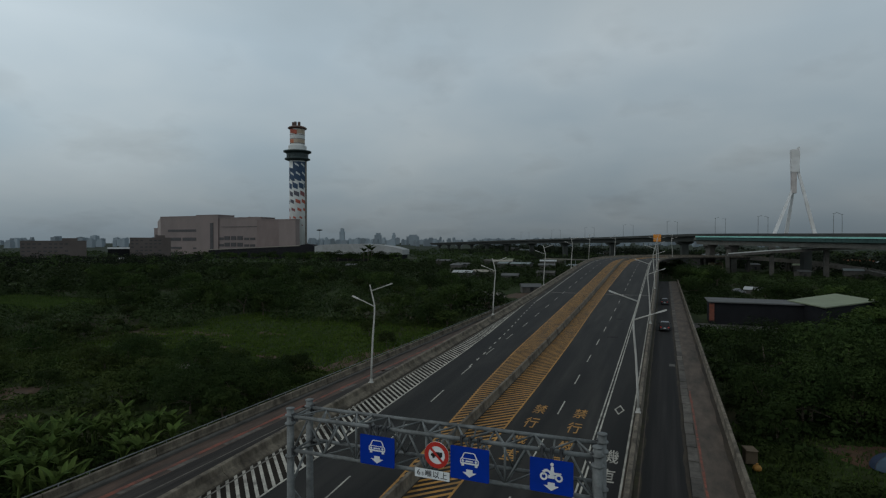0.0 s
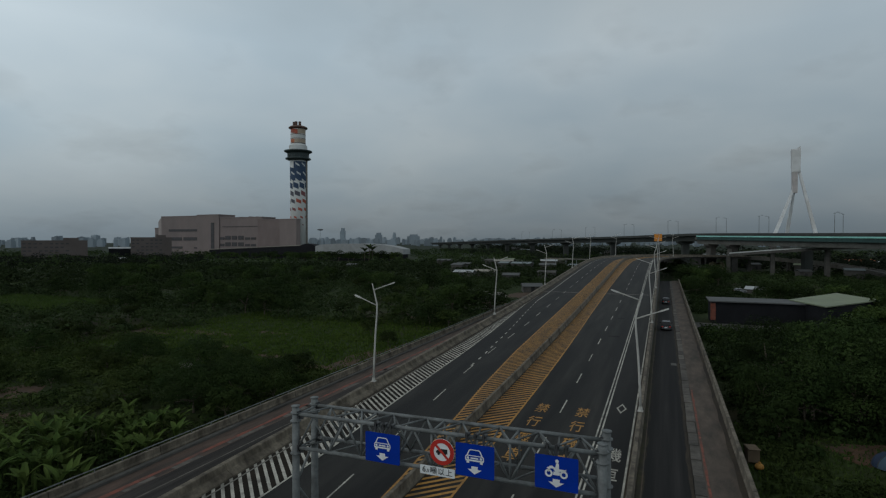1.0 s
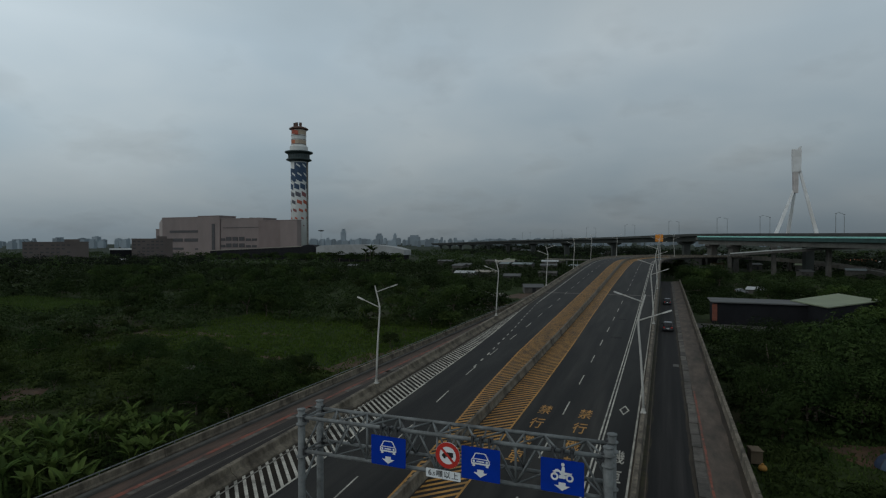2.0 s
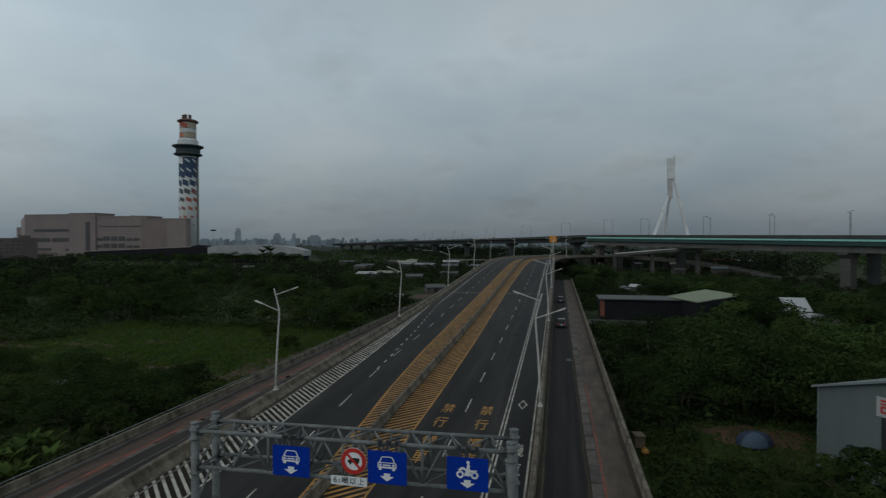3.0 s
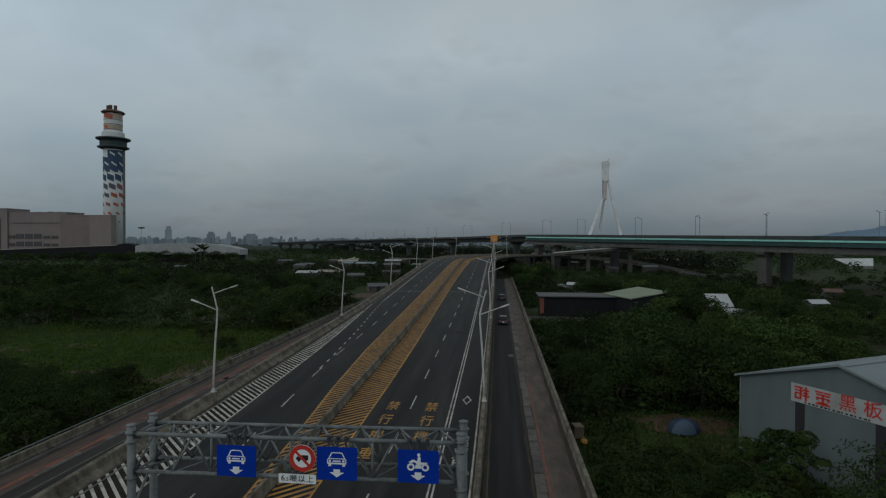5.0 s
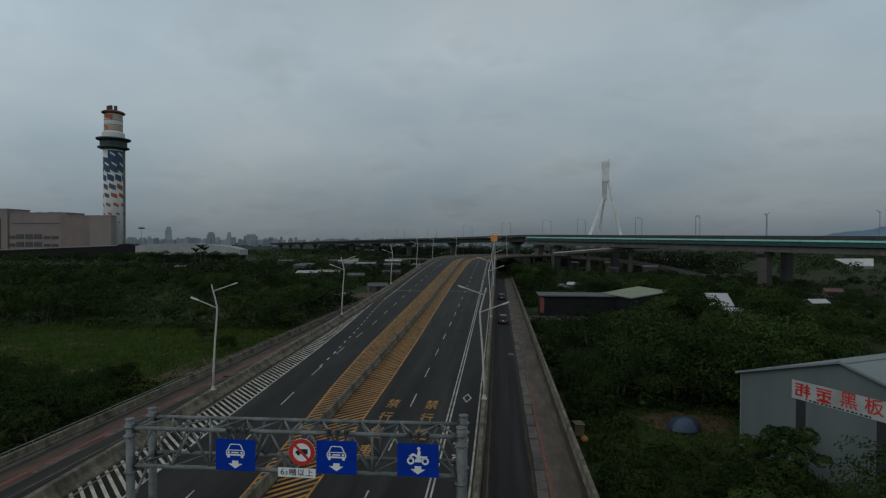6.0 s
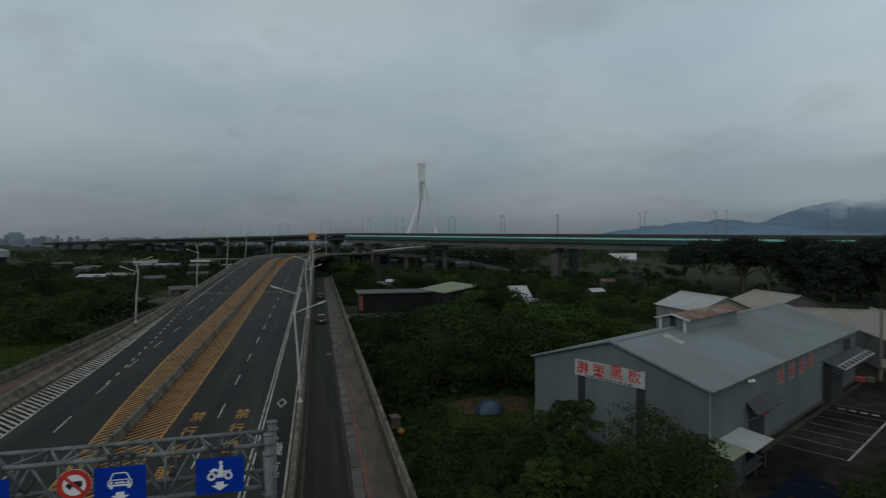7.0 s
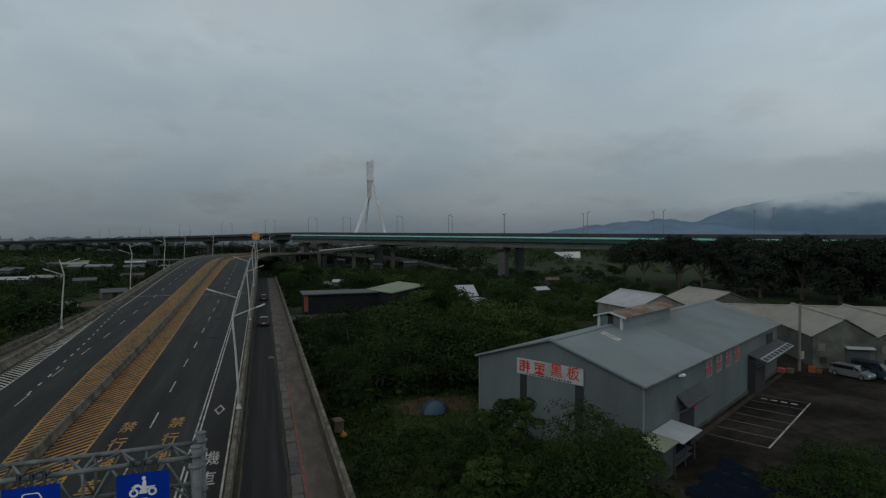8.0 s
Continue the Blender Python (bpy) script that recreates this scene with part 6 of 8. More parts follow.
def roadside_sheds():
    """Small roofs among the trees beyond the left parapet and under the viaduct."""
    rnd = random.Random(9)
    spots = [(-88, 243, 9, 6, 3.2, WHITE_ROOF), (-84, 262, 11, 4, 2.6, CREAM_ROOF), (-43.8, 191, 6.5, 7, 2.0, GREY_ROOF), 
             (-48, 158.5, 6, 4, 1.6, CONCRETE_PALE), (-64, 238, 7, 5, 2.6, GREY_ROOF), (-52, 258, 8, 5, 3.0, CONCRETE_DARK), (-80, 322, 12, 6, 4.2, METAL_ROOF), (-64, 318, 9, 6, 3.8, GREY_ROOF), (-98, 345, 12, 7, 4.6, CREAM_ROOF), (-112, 300, 8, 6, 3.8, GREY_ROOF), (-70, 352, 10, 6, 4.8, WHITE_ROOF), (-120, 330, 9, 6, 3, GREY_ROOF), (-150, 370, 10, 6, 3.5, GREY_ROOF), (-185, 300, 6, 4, 2.5, GREY_ROOF),
             (30, 215, 8, 3, 1.2, WHITE_ROOF), (112, 420, 16, 6, 5, STACK_RUST), (128, 425, 14, 5, 4, WHITE_ROOF), (205, 235, 8, 5, 2.6, GREY_ROOF), (104, 184, 4.5, 4, 2.4, STACK_BROWN), (-49.5, 164, 7, 3, 0.6, CONCRETE_PALE), (-43.5, 134.5, 9, 2.2, 0.5, CONCRETE_PALE),
             (81.5, 151, 4, 3, 2.2, WHITE_ROOF), (-412, 313, 5, 4, 3.2, WHITE_ROOF)]
    # taller dull blocks behind the far viaduct
    for k in range(12):
        q = along(rnd.uniform(190, 720), rnd.uniform(-75, -32), 0)
        spots.append((q.x, q.y, rnd.uniform(10, 26), rnd.uniform(7, 12), rnd.uniform(4, 8), rnd.choice([CONCRETE_DARK, GREY_ROOF, GREY_ROOF, METAL_ROOF])))
    # dull low roofs crowded under the far viaduct
    for k in range(18):
        spots.append((rnd.uniform(-125, -35) if k % 2 else rnd.uniform(15, 110), rnd.uniform(300, 430), rnd.uniform(5, 10), rnd.uniform(4, 7), rnd.uniform(2.6, 4.6), rnd.choice([GREY_ROOF, GREY_ROOF, CONCRETE_DARK, METAL_ROOF, GREEN_ROOF])))
    for x, y, w, d, h, mat in spots:
        top = thing("small_shed", "low shed with a pale sheet roof among the trees", "shed", pose(x, y, GZ, rz=rnd.uniform(-25, 25)), "small sheds among the trees")
        part("wall", Mesh().box((-w / 2, -d / 2, -0.5), (w / 2, d / 2, h)), CONCRETE_DARK, top)
        part("roof", Mesh().sweep([[(q, -d / 2 - 0.4, h), (q, 0, h + 0.9), (q, d / 2 + 0.4, h), (q, d / 2 + 0.4, h - 0.12), (q, 0, h + 0.75), (q, -d / 2 - 0.4, h - 0.12)] for q in (-w / 2 - 0.4, w / 2 + 0.4)]), mat, top)
        part("door", Mesh().box((-0.6, -d / 2 - 0.05, 0), (0.6, -d / 2 + 0.02, 2)), DARK_OPENING, top)


roadside_sheds()


def pipe_bridge():
    """A long pale pipe on thin trestles beyond the road."""
    b = thing("pipe_bridge", "long pale pipe carried on thin trestles", "pipe", pose(-58, 345, GZ))
    part("pipe", Mesh().tube((-13.5, 0, 6.5), (13.5, 0, 6.1), 0.42, sides=10), CONCRETE_PALE, b, smooth=True)
    for x in (-13, -6.5, 0, 6.5, 13):
        part("trestle", Mesh().tube((x, -0.5, -0.5), (x, 0, 6.0), 0.12, sides=6).tube((x, 0.5, -0.5), (x, 0, 6.0), 0.12, sides=6), LAMP_FAR, b)


pipe_bridge()

# ---------------------------------------------------------------- warehouse, yard and neighbours
WH = pose(28.7, 35.65, GZ, rz=28.35)              # x along the long wall, y across the gable
WL, WW, WE, WR = 42.4, 16.55, 6.5, 9.0


def ribs(a, b, c, step, depth, out):
    """A corrugated sheet: pan and rib along a-b, running from a-b to c; returns one mesh. out: which way the ribs stand."""
    a, b, c, out = Vector(a), Vector(b), Vector(c), Vector(out).normalized()
    n = max(1, int((b - a).length / step))
    secs = []
    for k in range(n):
        for f, h in ((0.0, 0), (0.55, 0), (0.65, 1), (0.9, 1)):
            p = a + (b - a) * ((k + f) / n) + out * depth * h
            secs.append([p, p + (c - a), p + (c - a) - out * 0.05 - out * depth * h, p - out * 0.05 - out * depth * h])
    secs.append([b, b + (c - a), b + (c - a) - out * 0.05, b - out * 0.05])
    return Mesh().sweep(secs)


def build_warehouse():
    w = thing("warehouse", "grey corrugated metal warehouse with a pale gabled roof", "warehouse", WH)
    mid = WW / 2
    # long walls as ribbed sheets, gables as ribbed panels under the slope
    part("long_wall", ribs((0, 0, -0.6), (WL, 0, -0.6), (0, 0, WE), 0.6, 0.007, (0, -1, 0)), METAL_WALL, w)
    part("long_wall", ribs((0, WW, -0.6), (WL, WW, -0.6), (0, WW, WE), 0.6, 0.015, (0, 1, 0)), METAL_WALL, w)
    for x, o in ((0, -1), (WL, 1)):
        m, n = Mesh(), 46
        high = lambda y: WE + (WR - WE) * (1 - abs(y - mid) / mid) - 0.04
        secs = []
        for k in range(n + 1):
            y = WW * k / n
            e = 0.008 if k % 2 else 0.0
            secs.append([(x + o * e, y, -0.6), (x + o * e, y, high(y)), (x - o * 0.06, y, high(y)), (x - o * 0.06, y, -0.6)])
        part("gable_wall", m.sweep(secs), METAL_WALL, w)
    for s in (0, 1):
        a = (-0.35, -0.3 if s == 0 else WW + 0.3, WE - 0.06)
        b = (WL + 0.35, a[1], a[2])
        c = (-0.35, mid, WR + 0.06)
        nrm = Vector((0, (WR - WE) * (-1 if s == 0 else 1), mid))
        seam = 15.5
        part("roof_sheet", ribs(a, (seam, a[1], a[2]), c, 0.6, 0.008, nrm), METAL_ROOF, w, "newer pale roof sheeting")
        part("roof_sheet", ribs((seam, a[1], a[2]), b, (seam, mid, WR + 0.06), 0.6, 0.008, nrm), METAL_ROOF_OLD, w, "older duller roof sheeting")
        part("verge_trim", Mesh().sweep([[(x, a[1], a[2] - 0.1), (x, a[1], a[2] + 0.07), (x, mid, c[2] + 0.07), (x, mid, c[2] - 0.1)] for x in (-0.42, -0.3)]), METAL_ROOF, w, "pale metal verge trim")
        part("gutter", Mesh().sweep([[(x, a[1] + q, a[2] + r) for q, r in ((-0.1, -0.14), (0.1, -0.14), (0.12, 0.0), (-0.12, 0.0))] for x in (-0.3, WL + 0.3)]), GALV, w)
    part("ridge_cap", Mesh().sweep([[(x, mid - 0.35, WR + 0.02), (x, mid, WR + 0.16), (x, mid + 0.35, WR + 0.02)] for x in (-0.4, WL + 0.4)], closed=True), METAL_ROOF, w)
    # ridge monitor with a rusty roof
    v = part("monitor", Mesh().box((11.0, mid - 1.3, WR - 0.5), (23.5, mid - 1.15, WR + 0.95)).box((11.0, mid + 1.15, WR - 0.5), (23.5, mid + 1.3, WR + 0.95)).box((23.3, mid - 1.15, WR - 0.5), (23.5, mid + 1.15, WR + 0.95)), METAL_ROOF, w, "raised roof ventilator")
    part("monitor_end", Mesh().box((11.1, mid - 1.15, WR - 0.3), (11.16, mid - 0.3, WR + 1.0)).box((11.1, mid + 0.3, WR - 0.3), (11.16, mid + 1.15, WR + 1.0)), METAL_WALL, v)
    part("monitor_opening", Mesh().box((11.2, mid - 0.3, WR - 0.2), (11.3, mid + 0.3, WR + 0.95)), DARK_OPENING, v, "dark opening")
    part("monitor_trim", Mesh().sweep([[(x, mid - 1.75, WR + 0.78), (x, mid - 1.75, WR + 0.94), (x, mid, WR + 1.42), (x, mid + 1.75, WR + 0.94), (x, mid + 1.75, WR + 0.78), (x, mid, WR + 1.26)] for x in (10.7, 10.95)]).box((10.9, mid - 1.36, WR - 0.5), (11.1, mid - 1.1, WR + 0.95)).box((10.9, mid + 1.1, WR - 0.5), (11.1, mid + 1.36, WR + 0.95)), WHITE_ROOF, v, "white trim")
    for s in (-1, 1):
        part("monitor_roof", Mesh().sweep([[(x, mid + s * 1.75, WR + 0.92), (x, mid, WR + 1.4), (x, mid, WR + 1.34), (x, mid + s * 1.75, WR + 0.86)] for x in (10.92, 23.9)]), RUST, v, "rusty sheet roof")
    part("skylight", Mesh().sweep([[(x, mid - 0.9 - q, WR + 0.12 - q * 0.31 - 0.28) for q in (0.0, 1.8)] + [(x, mid - 0.9 - q, WR + 0.07 - q * 0.31 - 0.28) for q in (1.8, 0.0)] for x in (7.0, 8.0)]), WHITE_PAINT, w, "white translucent roof strip")
    # dark gable slots and a boarded panel between
    for y0, y1 in ((10.85, 11.6), (5.15, 5.9)):
        part("gable_slot", Mesh().box((-0.12, y0, 0.3), (-0.04, y1, 5.6)), DARK_OPENING, w, "dark open slot")
    part("gable_door", Mesh().box((-0.10, 5.9, 0.0), (-0.05, 10.85, 5.55)), METAL_WALL, w, "closed grey sliding door")
    part("corner_trim", Mesh().box((-0.06, -0.06, -0.5), (0.12, 0.02, WE)).box((-0.06, WW - 0.02, -0.5), (0.12, WW + 0.06, WE)), METAL_ROOF, w)
    # porch over the side door, and the door
    part("side_door", Mesh().box((7.6, -0.08, 0.0), (11.0, 0.0, 2.9)), DARK_OPENING, w, "dark doorway")
    part("porch_roof", Mesh().sweep([[(x, 0.02, 4.3), (x, -1.0, 3.35), (x, -1.0, 3.22), (x, 0.02, 4.2)] for x in (6.9, 12.6)]), LEAN_DARK, w, "dark sheet porch roof")
    part("porch_light", Mesh().box((9.6, -0.5, 2.55), (10.6, -0.3, 2.75)), SIGN_RED, w, "red fitting")
    for x in (6.95, 12.65):
        part("porch_brace", Mesh().tube((x, -0.95, 3.2), (x, -0.02, 2.6), 0.04), GALV, w)
    part("wall_lamp", Mesh().box((7.1, -0.45, 6.0), (7.2, -0.05, 6.06)).lathe([(0.05, 0), (0.18, 0.08), (0.2, 0.22), (0.08, 0.3)], 12, (7.15, -0.45, 5.88)).lathe([(0.04, 0), (0.14, 0.06), (0.15, 0.2), (0.06, 0.26)], 10, (6.8, -0.3, 5.9)), SIGN_WHITE, w, "white floodlight")
    # lean-to further along
    part("lean_to_roof", Mesh().sweep([[(x, 0.02, 4.5), (x, -2.1, 3.75), (x, -2.1, 3.63), (x, 0.02, 4.38)] for x in (28.5, 42.0)]), LEAN_DARK, w, "dark sheet lean-to roof")
    frame_bars = Mesh().tube((28.6, -2.05, 3.86), (41.6, -2.05, 3.86), 0.06).tube((28.6, -1.35, 4.11), (41.6, -1.35, 4.11), 0.06)
    for k in range(9):
        frame_bars.tube((28.7 + 12.8 * k / 8, -2.05, 3.86), (28.7 + 12.8 * k / 8, -1.35, 4.11), 0.05)
    part("ladder", frame_bars, WHITE_ROOF, w, "white metal ladder lying on the roof edge")
    for x in (29.7, 36, 41.8):
        part("lean_to_brace", Mesh().tube((x, -1.95, 3.68), (x, -0.03, 2.7), 0.05), DARK_STEEL, w)
    # shade below the lean-to roof is put into this solid wall's colour
    part("lean_to_wall", Mesh().box((28.6, -0.8, 0), (28.7, 0, 3.9)).box((28.7, -0.8, 0), (33.0, -0.7, 2.6)), DARK_OPENING, w)
    part("window", Mesh().box((36.8, -0.1, 4.2), (39.6, -0.04, 5.7)), DARK_OPENING, w, "dark high window")
    part("footing", Mesh().box((-0.1, -0.12, -0.6), (WL + 0.1, 0.0, 0.25)), CONCRETE_DARK, w)
    # four faded red characters on the long wall, as plain bars
    for k in range(4):
        x = 14.3 + 3.05 * k
        ch = Mesh()
        for z, x0, x1 in ((1.25, 0.1, 1.5), (0.8, 0.3, 1.3), (0.35, 0.0, 1.6), (-0.1, 0.2, 1.4)):
            ch.box((x + x0, -0.075, 5.0 + z - 0.3), (x + x1, -0.045, 5.0 + z - 0.08))
        ch.box((x + 0.7, -0.08, 4.6), (x + 0.92, -0.05, 6.3)).box((x + 0.2, -0.08, 4.5), (x + 0.4, -0.05, 5.2)).box((x + 1.2, -0.08, 4.5), (x + 1.4, -0.05, 5.2))
        part("red_marking", ch, FADED_RED, w, "faded red wall marking")
        part("marking_ground", Mesh().box((x - 0.1, -0.045, 4.3), (x + 1.75, -0.038, 6.45)), METAL_ROOF, w, "pale painted ground")
    return w


build_warehouse()


def build_sign_board():
    b = thing("warehouse_sign", "white signboard with red writing on the warehouse gable", "signboard", WH @ pose(-0.16, 8.55, 6.2, rz=-90))
    part("panel", Mesh().plate([(-3.38, -0.72), (3.45, -0.72), (3.45, 0.72), (-3.38, 0.72)], 0.06, Matrix()), SIGN_DULL, b)
    turn = Matrix.Rotation(radians(90), 4, "X")
    # the firm's own name as plain red shapes, the trade word lettered
    for x, bars in ((-2.55, ((-0.5, 0.35, 0.1, 0.45), (-0.5, 0.12, 0.1, 0.2), (-0.45, -0.1, 0.05, -0.02), (-0.5, -0.5, 0.0, -0.4), (-0.5, -0.5, -0.4, -0.05), (-0.1, -0.5, 0.0, -0.05), (-0.1, 0.0, 0.0, 0.45), (0.15, 0.2, 0.6, 0.3), (0.2, -0.02, 0.55, 0.08), (0.12, -0.22, 0.62, -0.12), (0.32, -0.55, 0.43, 0.5))),
                    (-0.9, ((-0.55, 0.38, -0.05, 0.46), (0.05, 0.38, 0.55, 0.46), (-0.5, 0.18, 0.5, 0.27), (-0.5, -0.06, 0.5, 0.02), (-0.45, -0.2, -0.35, 0.02), (0.35, -0.2, 0.45, 0.02), (-0.06, -0.58, 0.06, 0.27), (-0.5, -0.52, -0.1, -0.42), (0.1, -0.52, 0.5, -0.42), (-0.32, -0.42, -0.06, -0.32), (0.06, -0.42, 0.32, -0.32)))):
        for x0, z0, x1, z1 in bars:
            bar = Mesh().plate([(x + x0 - 0.03, 0.06 + z0), (x + x1 + 0.03, 0.06 + z0), (x + x1 + 0.03, 0.1 + z1), (x + x0 - 0.03, 0.1 + z1)], 0.012, Matrix.Translation((0, -0.02, 0)))
            part("red_bar", bar, SIGN_RED, b, "plain red bar")
    for x, ch in ((0.85, "黑"), (2.5, "板")):
        letters(ch, 1.26, SIGN_RED, b, Matrix.Translation((x, -0.02, 0.1)) @ turn, "red_character", 0.006, 0.01)
    m = Mesh()
    for k in range(16):
        a, w = -2.3 + 0.3 * k, 0.13 + 0.05 * (k % 3)
        m.plate([(a, -0.66), (a + w, -0.66), (a + w, -0.54), (a, -0.54)], 0.01, Matrix.Translation((0, -0.016, 0)))
    part("small_bars", m, SIGN_BLACK, b, "small dark bars")
    for x in (-3, 0, 3):
        part("bracket", Mesh().box((x - 0.04, 0.06, -0.6), (x + 0.04, 0.14, 0.6)), GALV, b)


build_sign_board()


def wh_thing(name, label, category, x, y, z=0.0, rz=0.0):
    return thing(name, label, category, WH @ pose(x, y, z, rz=rz))


def yard():
    y = tagged(part("yard", Mesh().add([WH @ Vector(p) for p in ((-3, -0.2, 0.03), (-3, -30, 0.03), (62, -34, 0.03), (62, 14, 0.03), (WL + 0.2, 14, 0.03), (WL + 0.2, -0.2, 0.03))] + [WH @ Vector(p) for p in ((-3, -0.2, -0.6), (-3, -30, -0.6), (62, -34, -0.6), (62, 14, -0.6), (WL + 0.2, 14, -0.6), (WL + 0.2, -0.2, -0.6))],
               [(0, 1, 2, 3, 4, 5)] + [(k, k + 6, (k + 1) % 6 + 6, (k + 1) % 6) for k in range(6)]), YARD), "dark stained asphalt yard beside the warehouse", "yard", kind="structure")

    def bay(x0, y0, x1, y1, w=0.09, name="bay_line", paint=WORN_WHITE):
        a, b = Vector((x0, y0, 0)), Vector((x1, y1, 0))
        n = Vector((-(b - a).y, (b - a).x, 0)).normalized() * w / 2
        q = [a - n, b - n, b + n, a + n]
        m = Mesh().add([WH @ (p + Vector((0, 0, 0.034))) for p in q] + [WH @ (p + Vector((0, 0, 0.040))) for p in q], [(3, 2, 1, 0), (4, 5, 6, 7), (0, 1, 5, 4), (1, 2, 6, 5), (2, 3, 7, 6), (3, 0, 4, 7)])
        part(name, m, paint, y)
    for x in (11.2, 14.0, 16.8, 19.5, 22.4, 25.4, 28.4):
        bay(x, -1.2, x, -6.15)
    bay(11.15, -6.15, 28.5, -6.15, 0.14, "bay_line", WHITE_PAINT)
    for k in range(4):
        bay(27.0, -1.8 - 0.95 * k, 27.0, -2.4 - 0.95 * k, 0.35, "bay_mark", WHITE_PAINT)
    # dark brown strip along the wall foot
    part("wall_foot_soil", Mesh().box((0, 0, 0), (1, 1, 0.05)), GUTTER_DIRT, y, "dark brown strip", at=WH @ pose(7, -1.1, 0.0) @ Matrix.Diagonal((34, 0.5, 1.4, 1)))


yard()


def side_lean_to():
    s = wh_thing("small_lean_to", "small timber lean-to with pale sheet roofs against the wall", "shed", -0.4, -2.4)
    part("roof", Mesh().sweep([[(x, -0.2, 2.2), (x, 2.3, 2.5), (x, 2.3, 2.44), (x, -0.2, 2.14)] for x in (1.7, 5.9)]), WHITE_ROOF, s, "pale blue-white sheet roof")
    part("roof", Mesh().sweep([[(x, 0.1, 2.3), (x, 2.3, 2.5), (x, 2.3, 2.44), (x, 0.1, 2.24)] for x in (-1.3, 1.75)]), GREEN_ROOF, s, "mossy green sheet roof")
    part("wall", Mesh().box((-1.3, 0.3, -0.2), (-1.2, 2.2, 2.2)).box((-1.2, 0.2, -0.2), (0.8, 0.3, 2.2)), LEAN_DARK, s, "dark board wall")
    part("wall", Mesh().box((1.0, 0.6, -0.2), (5.6, 0.7, 2.1)), TARP_BLUE, s, "dark blue sheet")
    for x in (0.8, 3.0, 5.0):
        part("post", Mesh().tube((x, 0.1, -0.2), (x, 0.1, 2.2), 0.05), LEAN_DARK, s)
    part("shelf", Mesh().box((1.0, 0.15, 0.5), (4.6, 0.55, 0.56)).box((1.0, 0.15, 1.0), (4.6, 0.55, 1.06)), LEAN_DARK, s, "dark planks")


side_lean_to()
t = wh_thing("blue_tarpaulin", "dark blue tarpaulin spread on the yard", "tarpaulin", -2.5, -14)
m = Mesh()
pts = [[(x + 0.3 * math.sin(y * 1.3 + x), y + 0.25 * math.sin(x * 1.7), 0.08 + 0.07 * math.sin(x * 1.9 + y * 1.3)) for x in range(0, 9)] for y in range(0, 11)]
m.sweep(pts, closed=False)
part("sheet", m, TARP_BLUE, t)


def gabled_hall(name, label, a, angle, width, length, eave, ridge, wall, roof, door=False, group=""):
    """A plain gabled hall; a: front corner, angle: of the gable front, length back from it."""
    h = thing(name, label, "hall", pose(a[0], a[1], GZ, rz=angle), group)
    part("wall", Mesh().box((0, 0.15, -0.5), (0.15, length, eave)).box((width - 0.15, 0.15, -0.5), (width, length, eave)), wall, h)
    for y in (0, length - 0.15):
        part("gable_wall", Mesh().sweep([[(0, q, -0.5), (width, q, -0.5), (width, q, eave), (width / 2, q, ridge - 0.05), (0, q, eave)] for q in (y, y + 0.15)]), wall, h)
    for s in (0, 1):
        x0 = -0.35 if s == 0 else width + 0.35
        nrm = Vector(((ridge - eave) * (-1 if s == 0 else 1), 0, width / 2))
        part("roof_sheet", ribs((x0, -0.4, eave - 0.1), (x0, length + 0.4, eave - 0.1), (width / 2, -0.4, ridge + 0.06), 0.8, 0.04, nrm), roof, h)
    part("ridge_cap", Mesh().sweep([[(width / 2 - 0.3, y, ridge + 0.04), (width / 2, y, ridge + 0.15), (width / 2 + 0.3, y, ridge + 0.04)] for y in (-0.42, length + 0.42)]), roof, h)
    if door:
        part("door", Mesh().box((width * 0.52, -0.06, 0), (width * 0.9, 0.0, 2.9)), DARK_STEEL, h, "dark roller door")
        part("door_hood", Mesh().sweep([[(x, 0, 3.2), (x, -0.9, 3.0), (x, -0.9, 2.94), (x, 0, 3.1)] for x in (width * 0.5, width * 0.95)]), WHITE_ROOF, h, "pale hood")
        part("window", Mesh().box((0.6, -0.05, 2.4), (1.5, 0.0, 3.4)), CONCRETE_PALE, h, "pale boarded window")
        part("window", Mesh().box((0.9, -0.05, 0.8), (1.7, 0.0, 1.6)), DARK_OPENING, h, "dark window")
    return h


gabled_hall("yard_hall", "grimy green-grey hall with a cream gabled roof facing the yard", (72.4, 55.7), -31.5, 7.6, 18, 4.5, 6.9, HALL_WALL, CREAM_ROOF, True, "halls round the yard")
gabled_hall("yard_hall", "grimy green-grey hall with a cream gabled roof facing the yard", (78.9, 51.7), -31.5, 7.6, 18, 4.5, 6.9, HALL_WALL, CREAM_ROOF, True, "halls round the yard")
gabled_hall("yard_hall", "grimy green-grey hall with a cream gabled roof facing the yard", (85.4, 47.7), -31.5, 9.6, 18, 4.5, 7.1, HALL_WALL, CREAM_ROOF, True, "halls round the yard")
gabled_hall("cross_hall", "long cream-roofed hall behind the yard halls", (77.9, 84.0), -121.5, 9.5, 36, 3.8, 6.1, HALL_WALL, CREAM_ROOF)
gabled_hall("cream_hall", "hall with a cream roof and dark gable", (82.5, 87.5), -8, 14, 13, 4.4, 7.0, CONCRETE_DARK, CREAM_ROOF)
gabled_hall("white_hall", "low hall with a white gabled roof", (67.7, 87.5), 0, 12, 12.5, 4.6, 7.0, CONCRETE_PALE, WHITE_ROOF)


